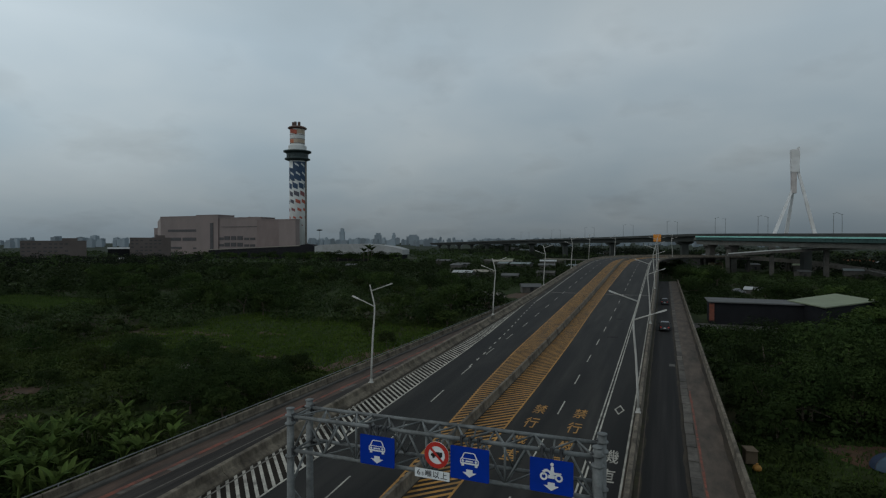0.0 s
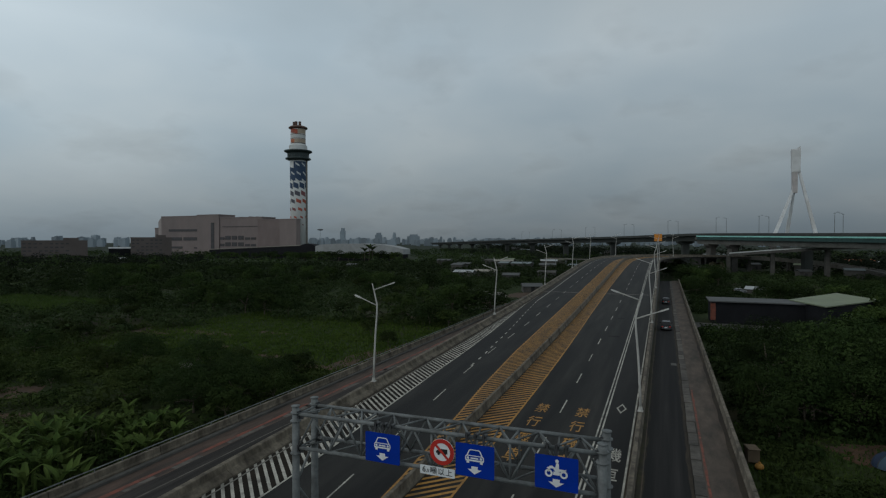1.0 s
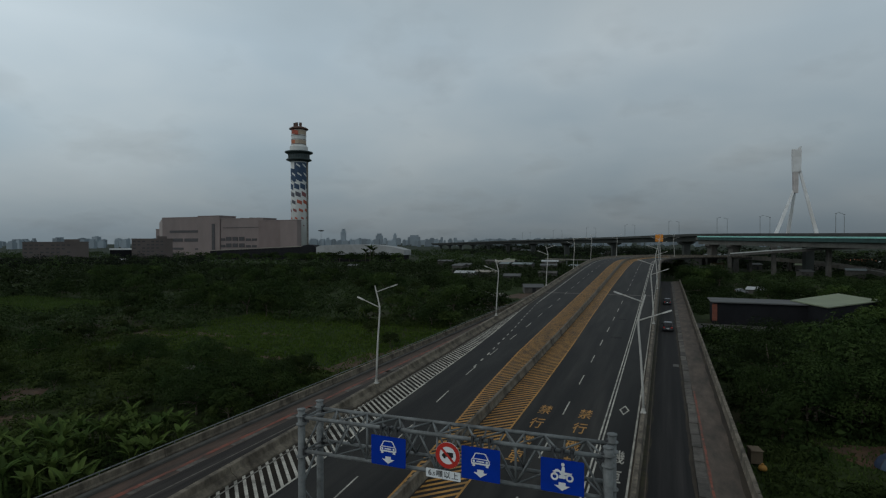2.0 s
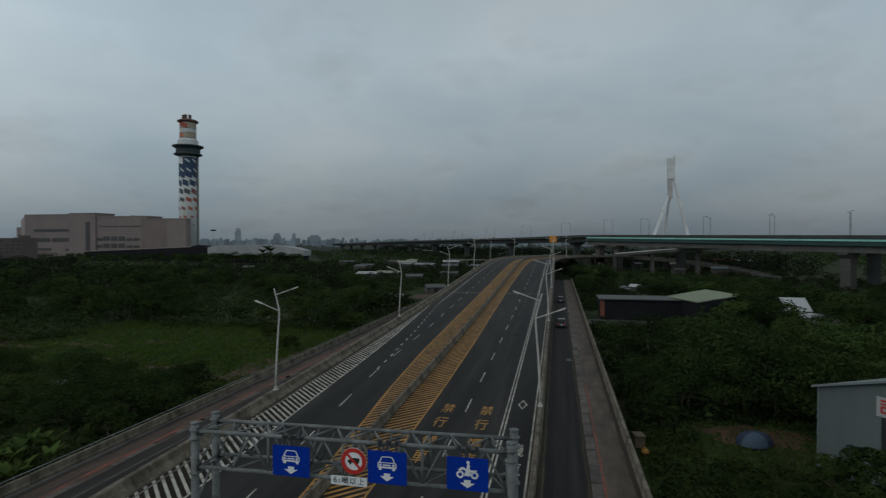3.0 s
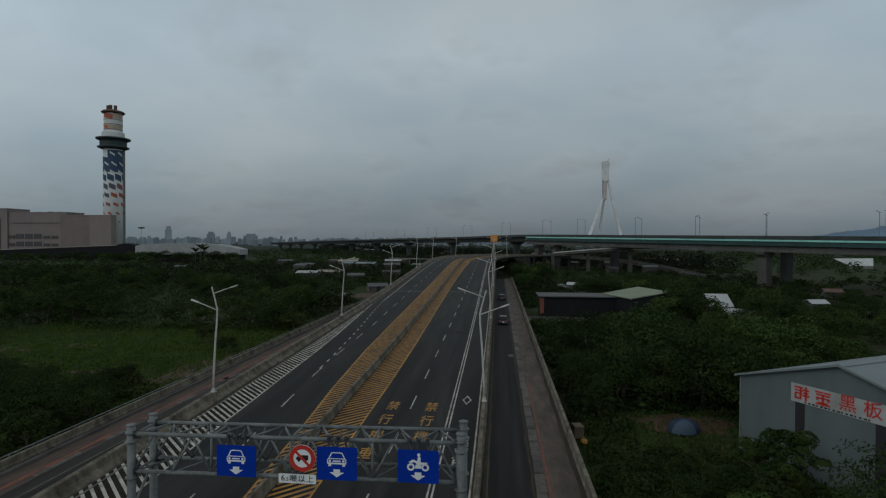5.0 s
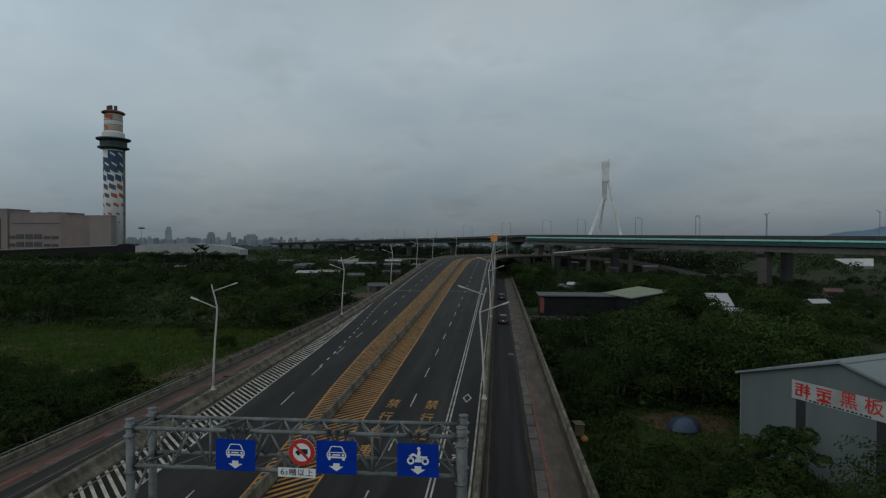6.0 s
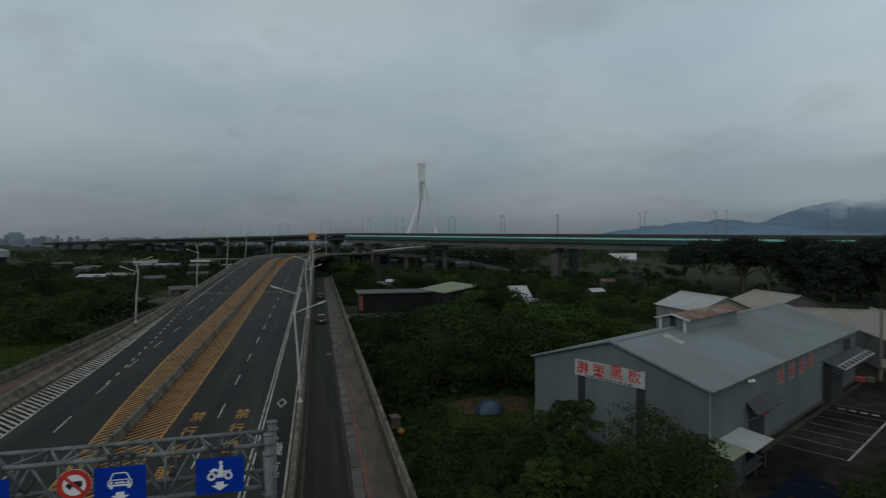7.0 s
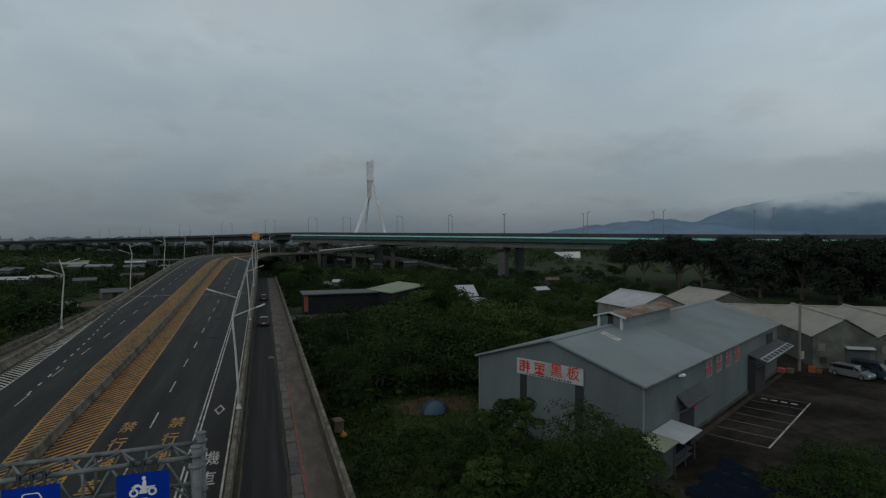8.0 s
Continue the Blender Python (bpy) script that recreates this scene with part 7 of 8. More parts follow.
def utility_pole():
    p = thing("utility_pole", "brown weathered utility pole in the yard", "pole", pose(69.1, 55.0, GZ))
    part("shaft", Mesh().tube((0, 0, -0.5), (0, 0, 9.1), 0.2, 0.14, 12), WOOD_POLE, p)
    part("band", Mesh().tube((0, 0, 5.6), (0, 0, 5.75), 0.19, sides=12), GALV, p)
    part("meter_box", Mesh().box((-0.4, -0.45, 1.7), (0.3, -0.18, 2.7)), CREAM_ROOF, p, "cream meter box")


utility_pole()
for x, y, w, h, mat, lab in ((69.9, 53.8, 0.7, 0.75, CRATE_ORANGE, "orange plastic crate"), (67.0, 54.6, 0.7, 0.5, CARDBOARD, "brown cardboard crate"), (70.5, 53.3, 0.55, 0.4, RED_PAINT, "red plastic crate"), (66.2, 55.2, 0.9, 0.45, FADED_RED, "faded pink plastic crate")):
    c = thing("crate", lab + " standing on the yard", "crate", pose(x, y, GZ + 0.03, rz=25), "crates by the pole")
    part("box", Mesh().box((-w / 2, -w / 2, 0), (w / 2, w / 2, h), inset=0.04), mat, c)
    part("lid", Mesh().box((-w / 2 - 0.03, -w / 2 - 0.03, h), (w / 2 + 0.03, w / 2 + 0.03, h + 0.06)), mat, c)


def dark_shed():
    s = thing("dark_shed", "long dark-walled shed with a red end and grey roof edge", "shed", pose(9.0, 133.5, GZ, rz=1))
    part("wall", Mesh().box((0.6, 0, -0.5), (18.6, 8, 4.6)), DARK_WALL, s)
    part("end_panel", Mesh().box((0.4, 0.0, 0.6), (1.4, -0.12, 4.3)), RED_PAINT, s, "red end panel")
    part("roof", Mesh().box((0.1, -0.7, 4.6), (19.4, 8.5, 4.85)), GREY_ROOF, s, "grey flat sheet roof")
    part("apron", Mesh().box((-4, -9, -0.45), (14, 0, -0.16)), CONCRETE_DARK, s, "dull concrete apron")
    g = thing("green_roof_shed", "shed with a broad pale green roof", "shed", pose(34, 142, GZ))
    c = [(-8.8, -2.2), (-5.3, -17.6), (9.6, 4.2), (4.2, 15.6)]
    part("roof", Mesh().sweep([[(x, y, 4.85 + 0.3 * (i % 2) + h) for i, (x, y) in enumerate(c)] for h in (0.0, 0.2)]), GREEN_ROOF, g)
    part("wall", Mesh().sweep([[(x * 0.94, y * 0.94, z) for x, y in c] for z in (-0.5, 4.8)]), DARK_WALL, g)


def white_roof_house():
    h = thing("white_roof_house", "low house with white sheet roofs at two heights among trees", "house", pose(51.4, 130, GZ))
    part("wall", Mesh().box((-4.0, -0.6, -0.5), (0.7, 7, 3.2)), CONCRETE_DARK, h)
    part("wall", Mesh().box((-1.9, -4.2, -0.5), (4.8, -0.65, 1.0)), CONCRETE_DARK, h)
    for y0, z0, y1, z1 in ((-1.0, 3.3, 3.0, 5.8), (3.0, 5.8, 7.4, 3.3)):
        part("roof", Mesh().sweep([[(-4.3, y0, z0 + q), (0.9, y0, z0 + q), (0.9, y1, z1 + q), (-4.1, y1, z1 + q)] for q in (0, 0.1)]), WHITE_ROOF, h, "white sheet roof slope")
    part("gable_wall", Mesh().sweep([[(x, -0.6, 3.1), (x, 7, 3.1), (x, 3, 5.7)] for x in (0.45, 0.65)]), CONCRETE_DARK, h)
    part("porch_roof", Mesh().sweep([[(-2.1, -4.6, 1.15 + q), (5.0, -4.6, 1.05 + q), (5.0, -1.1, 2.9 + q), (-2.1, -1.1, 3.1 + q)] for q in (0, 0.08)]), WHITE_ROOF, h, "pale lower sheet roof")
    far = thing("white_roof_hall", "far low hall with a bright white roof", "hall", pose(245, 400, GZ))
    part("roof", Mesh().sweep([[(-7.2, 0, 1.6 + q), (7.5, 0, 1.5 + q), (13.7, 10, 6.4 + q), (-12, 10, 6.1 + q)] for q in (0, 0.2)]), RAMP_PALE, far, "bright white roof slope")
    part("wall", Mesh().box((-7, 0.3, -0.5), (7.3, 9.8, 1.4)), CONCRETE_PALE, far)


white_roof_house()
dark_shed()


def dome_tent():
    d = thing("dome_tent", "blue dome tent with a pale panel on brown earth", "tent", pose(17.5, 54.6, GZ - 0.1, rz=35) @ Matrix.Diagonal((0.86, 0.80, 0.60, 1)))
    for k in range(4):
        m = Mesh()
        a0 = k * math.pi / 2
        rows = []
        for i in range(7):
            b = i / 6 * math.pi / 2
            rows.append([(2.0 * math.cos(b) ** 0.8 * math.cos(a0 + q * math.pi / 8) if b < 1.57 else 0, 1.7 * math.cos(b) ** 0.8 * math.sin(a0 + q * math.pi / 8) if b < 1.57 else 0, 1.75 * math.sin(b)) for q in range(5)])
        m.sweep(rows, closed=False)
        part("panel", m, TENT_PALE if k == 2 else TENT_BLUE, d, "pale blue panel" if k == 2 else "", smooth=True)
        part("tent_pole", Mesh().path([(2.03 * math.cos(i / 6 * math.pi / 2) ** 0.8 * math.cos(a0), 1.73 * max(0, math.cos(i / 6 * math.pi / 2)) ** 0.8 * math.sin(a0), 1.78 * math.sin(i / 6 * math.pi / 2)) for i in range(6)], [0.03] * 6, 5), DARK_STEEL, d)


dome_tent()


# ---------------------------------------------------------------- vehicles
def car(name, label, at, paint, length=4.5, height=1.5, van=False):
    c = thing(name, label, "car", at)
    L, H = length, height
    # outline seen from the side: (along, height, half width)
    if van:
        lower = [(-L / 2, 0.45, 0.80), (-L / 2 + 0.1, 0.95, 0.86), (L / 2 - 1.0, 1.0, 0.87), (L / 2 - 0.15, 0.85, 0.82), (L / 2, 0.5, 0.76)]
        cabin = [(-L / 2 + 0.12, 1.0, H, 0.80, 0.70), (-L / 2 + 0.4, 1.0, H, 0.84, 0.72), (L / 2 - 1.7, 1.0, H, 0.84, 0.72), (L / 2 - 0.8, 0.98, 1.02, 0.84, 0.8)]
    else:
        lower = [(-L / 2, 0.45, 0.74), (-L / 2 + 0.15, 0.85, 0.82), (-L / 2 + 0.9, 0.92, 0.87), (L / 2 - 1.1, 0.92, 0.87), (L / 2 - 0.2, 0.74, 0.80), (L / 2, 0.5, 0.72)]
        cabin = [(-L / 2 + 0.35, 0.88, 0.92, 0.8, 0.74), (-L / 2 + 0.95, 0.9, H, 0.83, 0.64), (0.25, 0.9, H, 0.84, 0.65), (L / 2 - 1.25, 0.9, 0.93, 0.83, 0.78)]
    body = Mesh().sweep([[(x, -w, 0.22), (x, w, 0.22), (x, w * 1.0, h * 0.6), (x, w * 0.96, h - 0.05), (x, w * 0.8, h), (x, -w * 0.8, h), (x, -w * 0.96, h - 0.05), (x, -w, h * 0.6)] for x, h, w in lower])
    b = part("body", body, paint, c)
    part("cabin", Mesh().sweep([[(x, -w0, z0 - 0.06), (x, w0, z0 - 0.06), (x, w1, z1), (x, -w1, z1)] for x, z0, z1, w0, w1 in cabin]), paint, c)
    for s in (-1, 1):
        g = Mesh()
        for (x, z0, z1, w0, w1), (X, Z0, Z1, W0, W1) in zip(cabin, cabin[1:]):
            lo, hi = 0.18, 0.86
            q = []
            for xx, a, bb, p0, p1, k in ((x + 0.05, z0, z1, w0, w1, lo), (X - 0.05, Z0, Z1, W0, W1, lo), (X - 0.05, Z0, Z1, W0, W1, hi), (x + 0.05, z0, z1, w0, w1, hi)):
                q.append((xx, s * (p0 + (p1 - p0) * k + 0.012), a - 0.06 + (bb - a + 0.06) * k))
            g.add(q + [(a, bb - s * 0.02, cc) for a, bb, cc in q], [(0, 1, 2, 3), (7, 6, 5, 4), (0, 4, 5, 1), (1, 5, 6, 2), (2, 6, 7, 3), (3, 7, 4, 0)])
        part("side_window", g, GLASS_DARK, c, "tinted side glass")
    for (x, z0, z1, w0, w1), (X, Z0, Z1, W0, W1), d, nm in ((cabin[-1], cabin[-2], 1, "windscreen"), (cabin[0], cabin[1], -1, "rear_window")):
        q = [(x + (X - x) * f + d * 0.02, s * (w0 + (W1 - w0) * f) * 0.9, z1 + (Z1 - z1) * f + 0.02) for f, s in ((0.08, -1), (0.08, 1), (0.9, 1), (0.9, -1))]
        part(nm, Mesh().add(q + [(a - d * 0.03, bb, cc - 0.03) for a, bb, cc in q], [(0, 1, 2, 3), (7, 6, 5, 4), (0, 4, 5, 1), (1, 5, 6, 2), (2, 6, 7, 3), (3, 7, 4, 0)]), GLASS_DARK, c)
    for x in (-L / 2 + 0.8, L / 2 - 0.85):
        for s in (-1, 1):
            wheel = part("wheel", Mesh().lathe([(0.2, -0.11), (0.31, -0.11), (0.33, -0.07), (0.33, 0.07), (0.31, 0.11), (0.2, 0.11)], 18), TYRE, c, at=pose(x, s * 0.80, 0.33, 90))
            part("rim", Mesh().lathe([(0.05, -0.125), (0.2, -0.115), (0.2, 0.115), (0.05, 0.125)], 14), GALV, wheel)
    for s in (-1, 1):
        part("headlight", Mesh().box((L / 2 - 0.28, s * 0.58 - 0.17, 0.58), (L / 2 - 0.03, s * 0.58 + 0.17, 0.74), inset=0.03), HEADLAMP, c, "clear headlight")
        part("tail_light", Mesh().box((-L / 2 - 0.01, s * 0.62 - 0.14, 0.62), (-L / 2 + 0.12, s * 0.62 + 0.14, 0.82)), SIGN_RED, c, "red tail light")
        part("mirror", Mesh().box((L / 2 - 1.6, s * 0.97 - 0.1, 0.95), (L / 2 - 1.45, s * 0.97 + 0.1, 1.1), inset=0.02), paint, c)
    part("front_bumper", Mesh().box((L / 2 - 0.15, -0.75, 0.25), (L / 2 + 0.04, 0.75, 0.46), inset=0.03), DARK_STEEL, c)
    part("rear_bumper", Mesh().box((-L / 2 - 0.05, -0.75, 0.28), (-L / 2 + 0.1, 0.75, 0.5), inset=0.03), DARK_STEEL, c)
    part("number_plate", Mesh().box((-L / 2 - 0.07, -0.2, 0.52), (-L / 2 - 0.05, 0.2, 0.64)), SIGN_WHITE, c, "blank plate")
    return c


car("hatchback", "black car driving in the service lane", Matrix.Translation(at_road(0.75, 107, 0.0, 0.0)) @ Matrix.Rotation(radians(90), 4, "Z"), CAR_BLACK)
car("saloon_car", "dark car further along the service lane", Matrix.Translation(at_road(0.8, 150, 0.0, 0.0)) @ Matrix.Rotation(radians(90), 4, "Z"), CAR_BLACK, 4.6, 1.45)
car("estate_car", "silver estate car parked in the yard", pose(72.4, 50.4, GZ + 0.03, rz=-82), CAR_SILVER, 4.7, 1.55, True)
car("delivery_van", "dark blue van parked beside the silver car", pose(75.0, 49.4, GZ + 0.03, rz=-80), CAR_BLUE, 4.9, 2.0, True)
car("parked_car", "dark car parked behind the shed", pose(24, 215, GZ - 0.2, rz=20), CAR_SILVER)


b = thing("cardboard_box", "brown cardboard box beside the parapet", "box", pose(7.1, 51.6, GZ - 0.1, rz=12))
part("box", Mesh().box((-0.45, -0.4, 0), (0.45, 0.4, 1.15), inset=0.03), CARDBOARD, b)
part("flap", Mesh().box((-0.45, -0.65, 1.1), (0.45, -0.4, 1.13)).box((-0.45, 0.4, 1.1), (0.45, 0.62, 1.13)), CARDBOARD, b)
b = thing("yellow_sack", "yellow plastic sack lying in the grass", "sack", pose(7.4, 49.9, GZ - 0.1) @ Matrix.Scale(0.72, 4))
part("sack", Mesh().lathe([(0.1, 0), (0.42, 0.08), (0.48, 0.3), (0.36, 0.55), (0.12, 0.68)], 12), YELLOW_PAINT, b, smooth=True)
part("neck", Mesh().lathe([(0.1, 0.66), (0.16, 0.78), (0.04, 0.84)], 10), YELLOW_PAINT, b)

# ---------------------------------------------------------------- trees, scrub, banana plants, grass


def leaf_quads(points, normals, size, rng):
    """One small four-cornered leaf spray at each point, tilted about the given direction."""
    n = len(points)
    d = normals + rng.normal(0, 0.30, (n, 3)) + np.array([0, 0, 0.2])
    d /= np.linalg.norm(d, axis=1)[:, None] + 1e-9
    h = rng.normal(0, 1, (n, 3))
    a = np.cross(d, h)
    a /= np.linalg.norm(a, axis=1)[:, None] + 1e-9
    b = np.cross(d, a)
    s = size * rng.uniform(0.6, 1.35, n)
    la, lb = (s * rng.uniform(0.8, 1.3, n))[:, None] * a, (s * rng.uniform(0.35, 0.7, n))[:, None] * b
    bend = d * (s * 0.25)[:, None]
    quad = np.stack([points - la, points + lb * 1.0 + bend, points + la, points - lb * 1.0 + bend], axis=1)
    return quad.reshape(-1, 3)


def blob_points(centre, radii, count, rng, lump=0.22):
    """Points over a lumpy rounded body, most of them near its skin, more on top."""
    v = rng.normal(0, 1, (count, 3))
    v /= np.linalg.norm(v, axis=1)[:, None]
    v[:, 2] = np.where(v[:, 2] < -0.35, -v[:, 2], v[:, 2])
    k = rng.uniform(0, math.tau, 3)
    bumps = 1 + lump * (np.sin(3.1 * v[:, 0] + k[0]) * np.sin(2.7 * v[:, 1] + k[1]) + 0.6 * np.sin(5.3 * v[:, 2] + k[2] + 2 * v[:, 0]))
    r = bumps * rng.uniform(0.80, 1.03, count)
    return centre + v * r[:, None] * np.array(radii), v


def quads_mesh(name, corners, mat):
    f = np.arange(len(corners)).reshape(-1, 4)
    return joined_arrays(name, corners, f, mat)


def make_tree(name, label, mat, height, spread, clumps, leaves, leaf, seed, low=0.30):
    """Tapered trunk, forking limbs, and a crown of many leaf clumps with gaps."""
    rng = np.random.default_rng(seed)
    t = thing(name, label, "tree", pose(0, 0, -60), "trees beside the road")
    trunk = Mesh()
    fork = height * 0.32
    trunk.path([(0, 0, -0.6), (0.05, 0.02, fork * 0.5), (0.1, -0.04, fork)], [0.05 * height * 0.6, 0.04 * height * 0.6, 0.033 * height * 0.6], 8)
    part("trunk", trunk, BARK, t)
    corners = []
    for k in range(clumps):
        f = (k + 0.5) / clumps
        a = k * 2.399 + rng.uniform(-0.3, 0.3)
        up = rng.uniform(low, 0.94)
        out = spread * math.sqrt(max(0.02, 1 - ((up - 0.55) / 0.47) ** 2)) * rng.uniform(0.45, 0.95)
        c = np.array([out * math.cos(a), out * math.sin(a), height * up])
        r = spread * rng.uniform(0.30, 0.50)
        p, v = blob_points(c, (r, r, r * 0.72), leaves, rng)
        corners.append(leaf_quads(p, v, leaf, rng))
        if k % 4 == 0:
            b = c * 0.75
            part("limb", Mesh().path([(0.1, -0.04, fork * 0.9), (b[0] * 0.5, b[1] * 0.5, fork + (b[2] - fork) * 0.55), tuple(b)], [0.018 * height, 0.012 * height, 0.005 * height], 5), BARK, t)
    part("crown", quads_mesh("crown", np.concatenate(corners), mat), mat, t)
    return t


SORTS = (("broadleaf_tree", "dense dark green broadleaf tree", LEAF_DARK, 7.0, 4.2, 36, 1), ("broadleaf_tree", "rounded mid-green broadleaf tree", LEAF_MID, 6.4, 4.0, 34, 2),
         ("broadleaf_tree", "spreading dark green broadleaf tree", LEAF_DARK, 5.8, 4.2, 36, 3), ("young_tree", "loose young green tree", LEAF_MID, 5.0, 2.2, 22, 4),
         ("shrub_tree", "low bushy green shrub tree", LEAF_BUSH, 3.4, 2.4, 24, 5))
KINDS = [make_tree(n, lab, m, h, w, int(c * 0.74), 205, 0.135 if h > 4 else 0.115, seed) for n, lab, m, h, w, c, seed in SORTS]
FAR_KINDS = [make_tree(n, lab, m, h, w, int(c * 0.74), 72, 0.25 if h > 4 else 0.2, seed) for n, lab, m, h, w, c, seed in SORTS]
TALL_LOW = make_tree("tall_dark_tree", "tall very dark tree with low boughs", LEAF_NIGHT, 17.3, 7.6, 64, 230, 0.36, 8, 0.16)
TALL = make_tree("tall_dark_tree", "tall very dark tree", LEAF_NIGHT, 17.6, 7.2, 46, 230, 0.36, 6, 0.58)


def plant(kind, x, y, size, turn, z=None):
    if kind in KINDS and math.hypot(x, y) > 98:
        kind = FAR_KINDS[KINDS.index(kind)]
    return copy_thing(kind, pose(x, y, (hills(x, y) if z is None else z), rz=turn) @ Matrix.Scale(size, 4))


def inside(x, y, box):
    return box[0] < x < box[1] and box[2] < y < box[3]


def near_warehouse(x, y, pad=2.0):
    p = WH.inverted() @ Vector((x, y, 0))
    return -pad < p.x < WL + 24 and -34 < p.y < WW + pad


def clear_of_things(x, y):
    """Whether a plant may stand here: off the roads, buildings and yard."""
    if -38 < x < 7.2 and y < 236:
        return False
    if near_warehouse(x, y, 2.6):
        return False
    for b in ((60, 104, 40, 106), (2, 54, 121, 166), (12.0, 24.0, 49, 61), (44, 60, 112, 146), (79, 84, 147, 155)):
        if inside(x, y, b):
            return False
    return True


def grow_right():
    rnd = random.Random(21)
    made = []
    tries = 0
    while len(made) < 104 and tries < 14000:
        tries += 1
        y = rnd.uniform(58, 150) if rnd.random() < 0.9 else rnd.uniform(150, 235)
        x = rnd.uniform(8.5, 40 + y * 0.55)
        if not clear_of_things(x, y) or inside(x, y, (5, 30, 92, 125)) or any((x - a) ** 2 + (y - b) ** 2 < (4.8 + 0.008 * y) ** 2 for a, b in made):
            continue
        made.append((x, y))
        big = 0.92 + 0.75 * rnd.random() ** 1.4 + (0.1 if y > 90 else 0)
        if x < 12:
            big *= 0.72
        elif 28 < x < 56 and 78 < y < 112:
            big = min(big, 0.62)
        elif x > 62 and y > 96:
            big = min(big, 0.6)
        elif 92 < y < 125:
            big = min(big, 0.74)
        # the trees grow lower towards the sheds and halls
        slope = x / y
        if 0.05 < slope < 0.5 and y < 131:
            big = min(big, (16 - (14 if slope < 0.24 else 12.4) * y / 133) / 7)
        elif slope < 0.5:
            big = min(big, 0.85)
        elif 0.5 <= slope < 0.9 and y < 87:
            big = min(big, (16 - 11.4 * y / 87) / 7)
        plant(KINDS[rnd.choice([0, 0, 2, 2, 0] if x < 27 or y > 128 else [0, 1, 2, 2, 3] if x < 46 else [1, 1, 1, 3])], x, y, big, rnd.uniform(0, 360))
    # the thicket by the warehouse gable and the brush below the parapet
    for x, y, k, s in ((21.3, 30.8, 0, 0.92), (23.4, 31.6, 1, 0.74), (19.6, 32.4, 2, 0.66), (20.0, 40.8, 3, 0.98), (18.4, 38.6, 3, 0.72), (37.2, 27.2, 2, 0.62), (19.2, 43.5, 3, 0.66), (16.6, 36.0, 4, 0.85), (33.5, 27.0, 4, 0.8),
                       (41.8, 27.5, 1, 0.46), (37.5, 25.5, 1, 0.5), (46.5, 26.0, 3, 0.68), (50.5, 28.0, 3, 0.55), (20.5, 28.5, 4, 0.8), (16.0, 30.0, 4, 0.7), (12.5, 38.0, 4, 0.6),
                       (13.0, 62.5, 3, 0.9), (17.5, 63.5, 0, 0.85), (22.0, 62.5, 2, 0.9), (10.0, 57.5, 3, 0.75), (25.5, 60.5, 1, 0.9), (10.5, 33.0, 4, 0.6), (13.5, 26.5, 4, 0.75),
                       (7.6, 236, 0, 1.0), (10.5, 241, 2, 1.15), (7.2, 246, 0, 1.05), (13, 234, 1, 1.05), (10, 252, 2, 1.2), (14.5, 247, 0, 1.1), (8.6, 226, 2, 0.8), (9.2, 214, 0, 0.7), (17, 256, 2, 1.2), (19, 238, 0, 1.1),
                       (46.6, 124.4, 0, 0.55), (50.2, 122.6, 2, 0.55), (55.6, 125.4, 0, 0.85), (58.0, 131, 2, 1.0), (14.6, 33.6, 3, 0.7), (17.0, 33.2, 3, 0.62), (12.6, 31.6, 3, 0.6), (15.6, 38.6, 3, 0.6), (11.8, 35.2, 3, 0.5),
                       (-1, 290, 0, 0.9), (3, 284, 2, 0.95), (6.5, 271, 0, 0.95), (1, 300, 2, 0.9), (9, 262, 0, 1.0), (5, 312, 2, 1.0), (-4, 306, 0, 0.9), (-2, 322, 2, 1.1), (5, 335, 0, 1.2),
                       (34, 117.5, 1, 0.95), (38.5, 119, 0, 1.0), (30, 115.5, 2, 0.75), (43, 120.5, 1, 0.95), (36, 123, 0, 0.8), (41.5, 127, 2, 0.9), (46, 137, 0, 0.9), (44.5, 143, 1, 1.0), (50.5, 146, 2, 1.0), (57.5, 141, 0, 1.1), (61, 133, 1, 1.05), (60, 126, 0, 0.9), (48, 152, 0, 1.1), (41, 168, 1, 1.0), (55, 151, 2, 1.1), (47, 162, 2, 1.0), (28, 168, 0, 0.9), (34, 171, 2, 0.9)):
        plant(KINDS[k], x, y, s, rnd.uniform(0, 360), GZ - 0.2)


grow_right()


